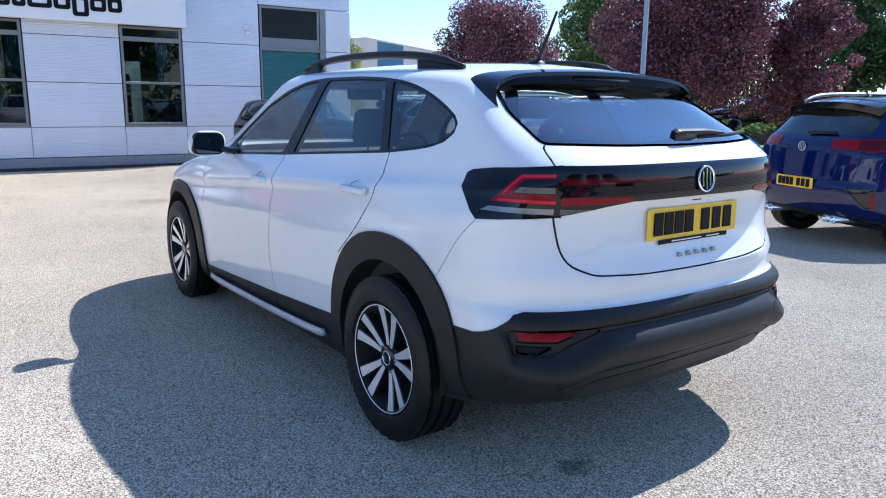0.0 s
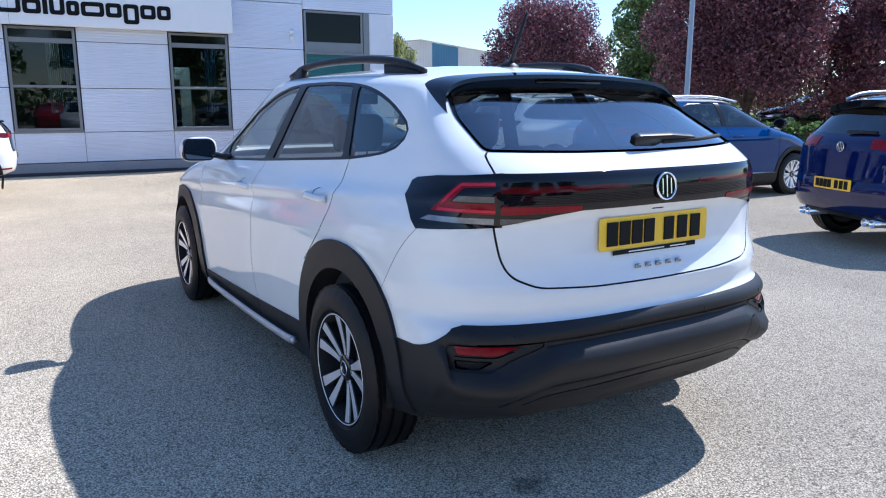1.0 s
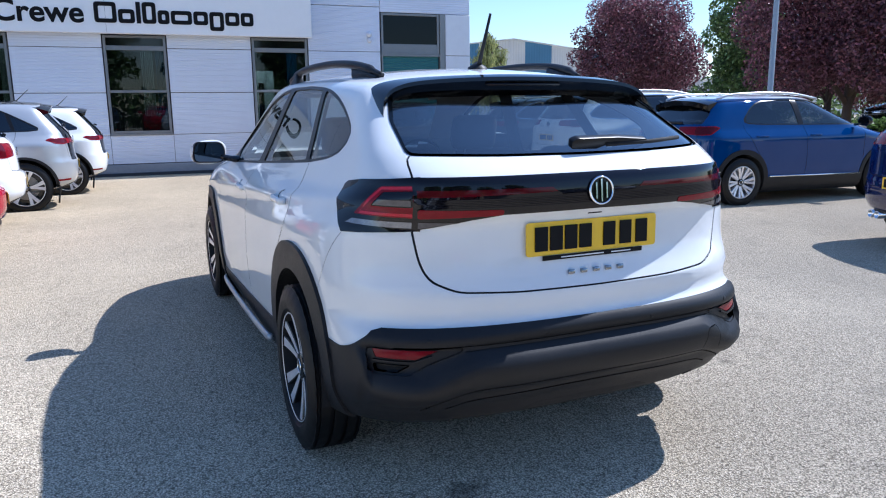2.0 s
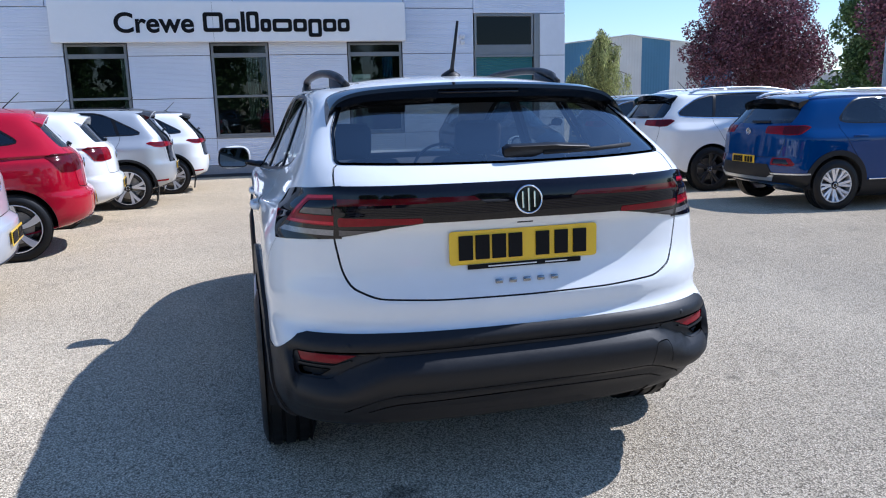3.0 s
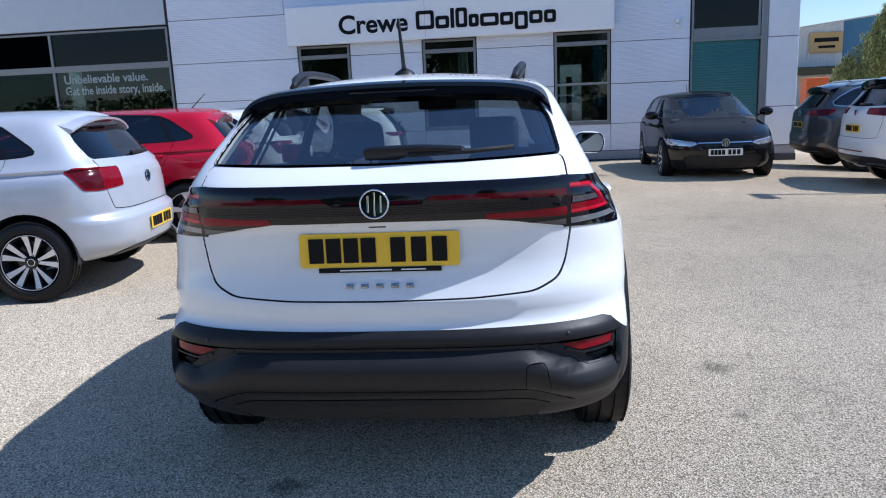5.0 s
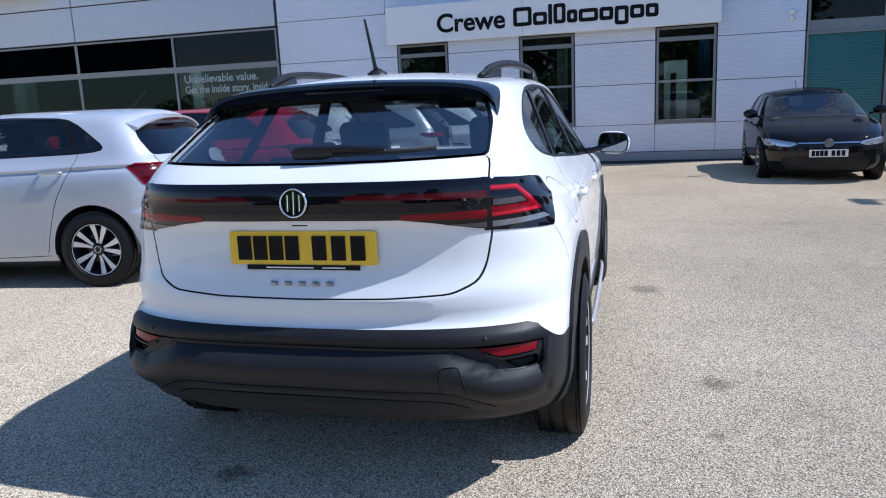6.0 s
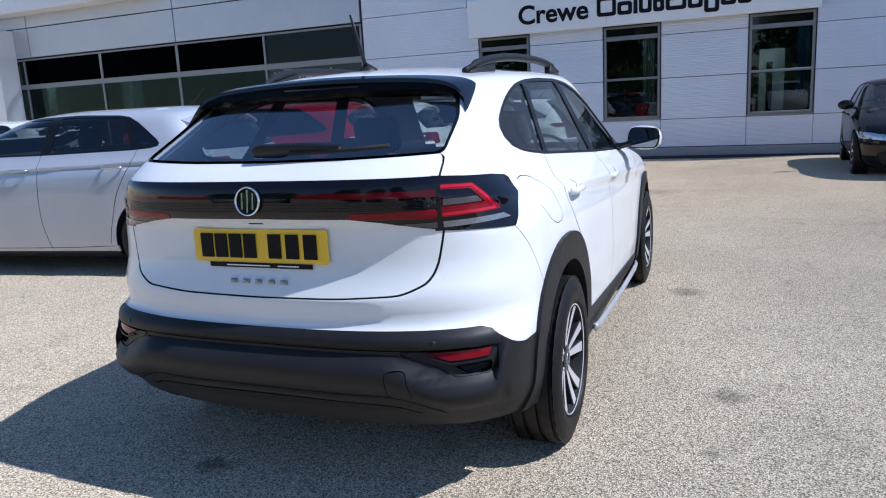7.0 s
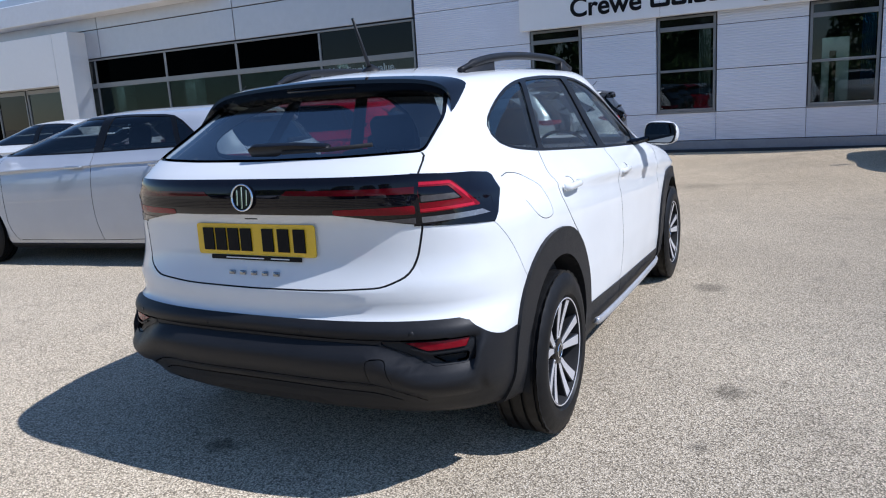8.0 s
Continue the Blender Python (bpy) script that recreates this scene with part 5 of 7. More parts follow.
    part("wiper_arm", box((-0.02, -0.02, -0.012), (0.34, 0.012, 0.014), pose(0, yr(g0 * h) + 0.0, (g0 + 0.012) * h, 30, 0, 3), 0.006, 2), CLADDING, root)
    for s in (1, -1):
        my = wb * (0.86 if small else 0.80)
        m = part("door_mirror", mirror_shape(s, hw, my, (L(0.64) + 0.045) * h), body_paint if not cladding else GLOSS_BLACK, root)
        part("mirror_arm", tube([(s * hw * 0.90, my - 0.01, L(0.645) * h), (s * hw * 1.03, my - 0.01, (L(0.64) + 0.02) * h)], 0.028, 8, flat=0.6), GLOSS_BLACK, m)
        for y in (0.31, wb * 0.49):
            part("door_handle", tube(bow([(s * hw * 0.975, y - 0.10, L(0.575) * h), (s * hw * 1.008, y - 0.06, L(0.577) * h), (s * hw * 1.008, y + 0.06, L(0.577) * h), (s * hw * 0.975, y + 0.10, L(0.575) * h)], 3), 0.013, 8), handle_mat or body_paint, root)
        if rails is not None:
            pts = bow([(s * hw * 0.63, -0.25, top - 0.02), (s * hw * 0.65, 0.0, top + 0.045), (s * hw * 0.66, wb * 0.25, top + 0.062), (s * hw * 0.66, wb * 0.42, top + 0.045), (s * hw * 0.65, wb * 0.58, top - 0.02)], 5)
            part("roof_rail", tube(pts, 0.018, 8), rails, root)
        if chrome_line:
            part("side_strip", tube([(s * hw * 1.005, ar + 0.08, 0.262 * h), (s * hw * 1.005, wb - ar - 0.08, 0.250 * h)], 0.012, 6), CHROME, root)
        if exhaust:
            for q in exhaust:
                part("tail_pipe", lathe([(0.25, 0.036), (-0.06, 0.04), (-0.06, 0.033), (0.25, 0.03)], 20, "y"), CHROME, root, loc=pose(s * q, -rear_over + 0.13, 0.205 * h))
    if red_strip:
        part("bumper_strip", tube([(-0.5 * hw, -rear_over - 0.002, 0.34 * h), (0.5 * hw, -rear_over - 0.002, 0.34 * h)], 0.008, 6), LAMP_RED, root)
    if brake_lamp:
        part("high_brake_lamp", box((-0.16, -0.012, -0.010), (0.16, 0.012, 0.010), pose(0, y0 - 0.055, tb - 0.006, 20), 0.004, 2), LAMP_RED_DEEP, root, "dark red brake lamp under the spoiler")
    a = part("aerial", tube([(0, 0.04, top + 0.035), (0, -0.13, top + 0.20)], [0.007, 0.004], 6), CLADDING, root)
    part("aerial_base", lathe([(0.0, 0.035), (0.02, 0.014), (0.028, 0.0)], 14, "z"), CLADDING, a, loc=pose(0, 0.05, top + 0.02))
    for x in (-0.36, 0.36):
        seat_parts(root, x, wb * 0.40, 0.28 * h, 0.48, h=0.62)
    seat_parts(root, 0, 0.12, 0.30 * h, 1.2, bench=True, h=0.50)
    part("dashboard", box((-0.8 * hw, wb * 0.76, 0.42 * h), (0.8 * hw, wb * 0.95, L(0.64) * h), None, 0.07, 2), LINING, root)
    part("cabin_floor", box((-0.82 * hw, -0.3, 0.2 * h), (0.82 * hw, wb * 0.95, 0.21 * h)), LINING, root)
    if white_front:
        nf = curve_of([(f * top, nose + d) for f, d in nose_line], 0.015)
        badge_parts(root, nf(0.428 * h) + 0.004, 0.428 * h, 0.062, facing=1)
        plate_parts(root, nf(0.33 * h) + 0.006, 0.325 * h, facing=1, yellow=False, strip=False)
        part("steering_wheel", lathe([(0.0, 0.185), (0.014, 0.178), (0.0, 0.165), (-0.014, 0.178), (0.0, 0.185)], 28, "y"), SEAT, root, loc=pose(0.36, wb * 0.68, 0.64 * h, 25))
    return root


def mirror_shape(s, hw, y, z):
    bm = bmesh.new()
    bmesh.ops.create_uvsphere(bm, u_segments=16, v_segments=10, radius=1.0)
    for v in bm.verts:
        a, b, c = v.co
        v.co = (0.115 * a, 0.085 * max(b, -0.3), 0.075 * c)
    bmesh.ops.transform(bm, matrix=pose(s * (hw + 0.07), y, z), verts=bm.verts)
    return bm


def crossover_fittings(root):
    """Blade, rails, mirrors, handles, wiper, aerial, sill strips and cabin of the white crossover."""
    # roof blade with side fins down the glass
    path = [(-0.590, -0.362, 1.285), (-0.580, -0.330, 1.328), (-0.560, -0.305, 1.372), (-0.515, -0.298, 1.404), (-0.42, -0.300, 1.424), (-0.22, -0.304, 1.436), (0, -0.306, 1.440)]
    path = path + [(-x, y, z) for x, y, z in path[-2::-1]]
    path = [Vector(p) for p in bow(path, 4)]
    lead = [(-0.592, -0.335, 1.292), (-0.585, -0.25, 1.345), (-0.568, -0.16, 1.396), (-0.515, -0.165, 1.424), (-0.40, -0.215, 1.4385), (-0.2, -0.24, 1.448), (0, -0.245, 1.452)]
    lead = [Vector(p) for p in bow(lead + [(-x, y, z) for x, y, z in lead[-2::-1]], 4)]
    low = [(-0.572, -0.345, 1.285), (-0.552, -0.290, 1.318), (-0.528, -0.268, 1.345), (-0.49, -0.262, 1.364), (-0.40, -0.262, 1.376), (-0.2, -0.264, 1.384), (0, -0.266, 1.386)]
    low = [Vector(p) for p in bow(low + [(-x, y, z) for x, y, z in low[-2::-1]], 4)]
    bm = bmesh.new()
    rows = []
    for a, l, b in zip(path, lead, low):
        mid = (a + l) / 2 + Vector((0, 0, 0.004))
        under = b * 0.55 + a * 0.45 + Vector((0, 0.004, -0.002))
        lip = a + Vector((0, -0.002, -0.014))
        deep = b + (l - a) * 0.45 + Vector((0, 0, -0.02))
        rows.append([bm.verts.new(p) for p in (l, mid, a, lip, under, b, deep)])
    for a, b in zip(rows, rows[1:]):
        for k in range(6):
            bm.faces.new((a[k], a[k + 1], b[k + 1], b[k]))
    bmesh.ops.recalc_face_normals(bm, faces=bm.faces)
    part("roof_spoiler", bm, GLOSS_BLACK, root, "gloss black roof spoiler over the rear window", angle=40)
    part("high_brake_lamp", box((-0.16, -0.299, 1.405), (0.16, -0.285, 1.417), None, 0.003, 1), LAMP_SMOKE, root)
    # roof rails
    for s in (1, -1):
        pts = bow([(s * 0.460, 0.02, 1.455), (s * 0.478, 0.14, 1.487), (s * 0.495, 0.32, 1.511), (s * 0.508, 0.60, 1.524), (s * 0.515, 0.95, 1.522), (s * 0.520, 1.18, 1.506), (s * 0.525, 1.34, 1.474)], 5)
        n = len(pts)
        rad = [0.018 if 3 < i < n - 4 else 0.012 for i in range(n)]
        rail = part("roof_rail", tube(pts, rad, 10, flat=1.0), CLADDING, root, "black roof rail")
        for y0, y1, h in ((0.03, 0.30, 0), (1.14, 1.33, 1)):
            xf = s * (0.482 if not h else 0.522)
            sub = box((xf - 0.019, y0, 1.432), (xf + 0.019, y1, 1.50), None, 0.008, 2)
            for v in sub.verts:
                t = min(1.0, max(0.0, (v.co.y - y0) / (y1 - y0)))
                if v.co.z > 1.47:
                    v.co.z = 1.448 + 0.058 * (t if not h else (1 - t)) ** 0.6
                v.co.x -= s * 0.02 * ((1 - t) if not h else 0)
            part("rail_foot", sub, CLADDING, rail)
    # door mirrors
    for s in (1, -1):
        m = part("door_mirror", mirror_body(s), PAINT_WHITE, root, "white door mirror with black base")
        part("mirror_glass", prism(rounded([(-0.082, -0.052), (0.069, -0.058), (0.088, 0.0), (0.069, 0.047), (-0.069, 0.054), (-0.086, 0.0)], 0.025), 0.004, pose(s * 0.948, 1.6755, 1.085, -1.0, 0, -s * 8)), surface("mirror_silver", (0.17, 0.185, 0.20), 0.02, metal=1.0, vary=0.01), m, smooth=False)
        part("mirror_bezel", prism(rounded([(-0.089, -0.059), (0.076, -0.065), (0.095, 0.0), (0.076, 0.054), (-0.076, 0.061), (-0.093, 0.0)], 0.03), 0.03, pose(s * 0.948, 1.681, 1.085, 0, 0, -s * 8)), CLADDING, m, smooth=False)
        part("mirror_arm", tube(bow([(s * 0.775, 1.70, 1.036), (s * 0.82, 1.70, 1.040), (s * 0.88, 1.70, 1.055)], 4), [0.035] * 4 + [0.03] * 5, 10, flat=0.6), GLOSS_BLACK, m)
    # door handles over shaded cups
    for s in (1, -1):
        for y, z in ((0.245, 0.965), (1.215, 0.925)):
            part("door_handle", tube(bow([(s * 0.838, y - 0.092, z), (s * 0.858, y - 0.075, z), (s * 0.863, y, z + 0.002), (s * 0.858, y + 0.075, z), (s * 0.838, y + 0.092, z)], 4), 0.011, 10, flat=1.3), PAINT_WHITE, root, "white door handle")
    # sill strips
    SILL_SILVER = surface("sill_silver", (0.55, 0.56, 0.58), 0.38, metal=0.5, vary=0.1)
    for s in (1, -1):
        pts = [(s * 0.862, 0.50, 0.312), (s * 0.872, 0.56, 0.292), (s * 0.876, 1.2, 0.272), (s * 0.872, 1.9, 0.262), (s * 0.862, 2.02, 0.270)]
        part("sill_strip", tube(bow(pts, 4), [0.006] * 2 + [0.0115] * 11 + [0.010] * 2 + [0.007] * 2, 8, flat=1.7), SILL_SILVER, root, "satin silver sill strip")
    # rear wiper on the glass foot
    w = part("wiper_arm", wiper_shape(), TRIM_BLACK, root, "black rear wiper arm", angle=40)
    part("wiper_blade", tube([(0.10, -0.690, 1.199), (0.3, -0.678, 1.204), (0.44, -0.655, 1.213)], 0.008, 6), GAP, w)
    # aerial
    a = part("aerial", tube([(0, 0.085, 1.50), (0, 0.072, 1.525), (0, -0.02, 1.70)], [0.012, 0.0085, 0.0055], 8), CLADDING, root, "short black roof aerial")
    part("aerial_base", lathe([(0.0, 0.045), (0.010, 0.040), (0.024, 0.018), (0.034, 0.0)], 20, "z"), CLADDING, a, loc=pose(0, 0.10, 1.484))
    # camera under the lamp band and plate lamp lip
    part("reversing_camera", box((-0.03, -0.775, 0.978), (0.03, -0.755, 0.998), None, 0.004, 2), GAP, root)
    # parking sensors, flush with the bumper's skin
    tables = {k: curve_of(CROSSOVER[k], 0.01) for k in ("width", "rear", "n_rear", "b_rear")}
    for x in (-0.60, -0.21, 0.21, 0.60):
        z = 0.612
        n = tables["n_rear"](z)
        y = tables["rear"](z) + tables["b_rear"](z) * (1 - (1 - abs(x / tables["width"](z) / 0.96) ** n) ** (1 / n))
        part("parking_sensor", lathe([(0.012, 0.011), (-0.002, 0.010), (-0.002, 0.0)], 14, "y"), CLADDING, root, loc=pose(x, y - 0.0015, z, 0, 0, 40 * x))
    # cabin
    for x in (-0.36, 0.36):
        seat_parts(root, x, 1.02, 0.42, 0.50, h=0.60)
    seat_parts(root, 0.0, 0.12, 0.45, 1.24, bench=True, h=0.52)
    part("parcel_shelf", box((-0.56, -0.66, 0.985), (0.56, 0.02, 1.005), None, 0.006, 1), LINING, root)
    d = part("dashboard", box((-0.70, 1.85, 0.62), (0.70, 2.35, 1.0), None, 0.08, 3), LINING, root)
    part("steering_wheel", lathe([(0.0, 0.185), (0.014, 0.178), (0.0, 0.165), (-0.014, 0.178), (0.0, 0.185)], 32, "y"), SEAT, d, loc=pose(0.36, 1.72, 0.96, 25))
    part("interior_mirror", box((-0.12, 1.60, 1.33), (0.12, 1.63, 1.395), None, 0.012, 2), GAP, root)
    part("boot_floor", box((-0.60, -0.66, 0.40), (0.60, -0.3, 0.42)), LINING, root)
    part("cabin_floor", box((-0.74, -0.5, 0.30), (0.74, 2.5, 0.32)), LINING, root)
    for s in (1, -1):
        part("door_lining", box((s * 0.74 - 0.02, 0.0, 0.4), (s * 0.74 + 0.02, 1.9, 1.03), None, 0.015, 2), LINING, root)


def wiper_shape():
    """The wiper's tapering arm: deep over its pivot, thin where the blade hangs."""
    bm = prism(rounded([(-0.165, -0.022), (-0.172, 0.008), (-0.15, 0.018), (0.02, 0.018), (0.15, 0.008), (0.16, -0.002), (0.09, -0.008), (-0.02, -0.010), (-0.06, -0.024)], 0.006, 3), 0.026, None, 0.003)
    bmesh.ops.transform(bm, matrix=pose(0.125, -0.690, 1.206, 24, 0.0, 3), verts=bm.verts)
    return bm


def mirror_body(s):
    bm = bmesh.new()
    bmesh.ops.create_uvsphere(bm, u_segments=24, v_segments=14, radius=1.0)
    for v in bm.verts:
        x, y, z = v.co
        y = max(y, -0.28)
        v.co = (0.099 * math.copysign(abs(x) ** 0.75, x), 0.105 * y, 0.069 * math.copysign(abs(z) ** 0.75, z) - 0.006 * x * s)
    bmesh.ops.transform(bm, matrix=pose(s * 0.948, 1.720, 1.083, 0, 0, -s * 8), verts=bm.verts)
    return bm


# ---- ground ----
def smooth(a, b, t):
    t = min(1.0, max(0.0, (t - a) / (b - a)))
    return t * t * (3 - 2 * t)


def ground_at(x, y):
    """The yard is level where the white crossover stands and falls a little to the building and the far bays."""
    swell = 0.14 * smooth(4.6, 1.2, math.hypot(x - 6.0, y - 14.4))
    return -0.10 * smooth(4.4, 9.0, x) - 0.17 * smooth(7.0, 17.0, y) + swell


def make_ground():
    bm = bmesh.new()
    xs = [-900, -300, -120, -60, -30, -20] + [-14 + 0.75 * i for i in range(56)] + [34, 45, 70, 140, 320, 900]
    ys = [-900, -300, -120, -60, -30, -16] + [-8 + 0.75 * i for i in range(40)] + [26, 34, 50, 90, 160, 320, 900]
    grid = [[bm.verts.new((x, y, ground_at(x, y))) for x in xs] for y in ys]
    for a, b in zip(grid, grid[1:]):
        for i in range(len(xs) - 1):
            bm.faces.new((a[i], a[i + 1], b[i + 1], b[i]))
    g = part("ground", bm, ASPHALT, None)
    return tagged(g, "sunlit worn grey asphalt yard", "ground", kind="structure")


make_ground()


# ---- showroom ----
FACADE = ribbed_panel("ribbed_silver_panel", (0.71, 0.76, 0.865), 0.055, depth=0.008, metal=0.1)
FLAT_PANEL = surface("smooth_silver_panel", (0.50, 0.52, 0.57), 0.35, metal=0.35, vary=0.06, scale=0.5)
PALE_PANEL = surface("pale_panel", (0.78, 0.81, 0.86), 0.45, vary=0.05, scale=0.6)
FRAME_GREY = surface("grey_aluminium_frame", (0.23, 0.24, 0.25), 0.4, metal=0.5, vary=0.08)
DARK_JOINT = surface("dark_joint", (0.05, 0.05, 0.055), 0.8)
SIGN_WHITE = surface("white_sign_face", (0.86, 0.87, 0.88), 0.35, vary=0.02)
SHOP_GLASS = pane_material("shop_glass", (0.34, 0.42, 0.41), -0.14)
SPANDREL_GLASS = pane_material("dark_spandrel_glass", (0.03, 0.035, 0.04), -0.20)
TEAL = ribbed_panel("teal_slats", (0.035, 0.15, 0.155), 0.06, depth=0.02, rough=0.3, metal=0.0)
# near-black stands in for the shade inside the room
ROOM_SHADE = surface("room_shade", (0.03, 0.032, 0.035), 0.8, vary=0.2, scale=0.8)
ROOM_PALE = surface("pale_column", (0.55, 0.58, 0.58), 0.6, vary=0.05)
ROOM_BLUE = surface("blue_banner", (0.03, 0.14, 0.32), 0.6, vary=0.1)
CONCRETE = surface("plinth_concrete", (0.30, 0.31, 0.33), 0.8, vary=0.12, scale=2.0)
SLOGAN = surface("slogan_film", (0.30, 0.37, 0.38), 0.6, vary=0.05)
WY = 17.77


def setting(name, bm, material, label, category, smooth=False):
    return tagged(part(name, bm, material, None, smooth=smooth), label, category, kind="structure")


def panel(wall, x0, x1, z0, z1, material, y=WY, gap=0.007):
    """One cladding sheet, proud of the wall behind it, with open joints."""
    return part("panel", box((x0 + gap, y, z0 + gap), (x1 - gap, y + 0.06, z1 - gap), None, 0.006, 1), material, wall, smooth=False)


def window_unit(name, x0, x1, z0, z1, rails, label, bars=(), glass=SHOP_GLASS, y=WY, upper=None):
    """A framed opening: outer frame, cross rails, uprights and a pane to each field."""
    w = setting(name, box((x0 - 0.02, y - 0.02, z0 - 0.05), (x1 + 0.02, y + 0.10, z0)), FRAME_GREY, label, "window")
    f = 0.055
    fr = bmesh.new()
    box_into(fr, (x0, y + 0.0, z0), (x0 + f, y + 0.09, z1), None, 0.006, 1)
    box_into(fr, (x1 - f, y + 0.0, z0), (x1, y + 0.09, z1), None, 0.006, 1)
    box_into(fr, (x0 + f, y + 0.0, z1 - f), (x1 - f, y + 0.09, z1), None, 0.006, 1)
    box_into(fr, (x0 + f, y + 0.0, z0), (x1 - f, y + 0.09, z0 + f), None, 0.006, 1)
    part("window_frame", fr, FRAME_GREY, w, smooth=False)
    cuts = [z0 + f]
    for a, b in rails:
        part("window_rail", box((x0 + f, y + 0.005, a), (x1 - f, y + 0.085, b), None, 0.006, 1), FRAME_GREY, w, smooth=False)
        cuts += [a, b]
    cuts.append(z1 - f)
    ux = [x0 + f]
    for a in bars:
        part("mullion", box((a - 0.035, y + 0.002, z0 + f), (a + 0.035, y + 0.088, z1 - f), None, 0.006, 1), FRAME_GREY, w, smooth=False)
        ux += [a - 0.035, a + 0.035]
    ux.append(x1 - f)
    for i in range(0, len(cuts), 2):
        for j in range(0, len(ux), 2):
            g = part("pane", box((ux[j], y + 0.045, cuts[i]), (ux[j + 1], y + 0.053, cuts[i + 1])), upper if upper and i == len(cuts) - 2 else glass, w, smooth=False)
            g.visible_shadow = False
    return w


def text_mesh(name, words, size, material, m, bold=0.0, depth=0.004, width=None):
    c = bpy.data.curves.new(name, "FONT")
    c.body, c.size, c.offset, c.extrude = words, size, bold, depth
    tmp = new(name + "_tmp", c)
    me = bpy.data.meshes.new_from_object(tmp.evaluated_get(bpy.context.evaluated_depsgraph_get()))
    bpy.data.objects.remove(tmp)
    if width:
        xs = [v.co.x for v in me.vertices]
        k = width / (max(xs) - min(xs))
        lo = min(xs)
        for v in me.vertices:
            v.co.x = (v.co.x - lo) * k
    me.materials.clear()
    me.materials.append(material)
    ob = new(name, me)
    ob.matrix_world = m
    return ob


def letters(ob, parent, m):
    """Parts a line of raised lettering into its letters, each a mesh under the parent."""
    src = ob.data
    near = [[] for _ in src.vertices]
    for e in src.edges:
        a, b = e.vertices
        near[a].append(b)
        near[b].append(a)
    seen, groups = [-1] * len(src.vertices), []
    for i in range(len(src.vertices)):
        if seen[i] >= 0:
            continue
        stack, ids = [i], []
        seen[i] = len(groups)
        while stack:
            k = stack.pop()
            ids.append(k)
            for q in near[k]:
                if seen[q] < 0:
                    seen[q] = len(groups)
                    stack.append(q)
        xs = [src.vertices[k].co.x for k in ids]
        groups.append((min(xs), max(xs), ids))
    joined = []
    for lo, hi, ids in sorted(groups, key=lambda g: g[0]):
        if joined and lo < joined[-1][1] - 0.5 * (hi - lo):
            joined[-1] = (joined[-1][0], max(hi, joined[-1][1]), joined[-1][2] + ids)
        else:
            joined.append((lo, hi, ids))
    for lo, hi, ids in joined:
        at = {k: n for n, k in enumerate(ids)}
        me = bpy.data.meshes.new("letter")
        me.from_pydata([tuple(src.vertices[k].co) for k in ids], [], [[at[v] for v in f.vertices] for f in src.polygons if f.vertices[0] in at])
        me.materials.append(src.materials[0])
        c = new("letter", me)
        c.parent = parent
        c.matrix_local = m
    bpy.data.objects.remove(ob)


def hollow_block(x0, x1, z0, z1, stroke, y0, y1):
    """A plain block; where it is wide enough, hollow with rounded corners."""
    if x1 - x0 < 2.6 * stroke:
        return box((x0, y0, z0), (x1, y1, z1), None, 0.002, 1)
    bm = bmesh.new()
    rings = []
    for d in (0.0, stroke):
        line = rounded([(x0 + d, z0 + d), (x1 - d, z0 + d), (x1 - d, z1 - d), (x0 + d, z1 - d)], 0.07 - d * 0.5, 4)
        rings += [[bm.verts.new((x, y, z)) for x, z in line] for y in (y0, y1)]
    n = len(rings[0])
    for a, b in ((0, 1), (2, 3), (0, 2)):
        for i in range(n):
            j = (i + 1) % n
            bm.faces.new((rings[a][i], rings[a][j], rings[b][j], rings[b][i]))
    bmesh.ops.recalc_face_normals(bm, faces=bm.faces)
    return bm


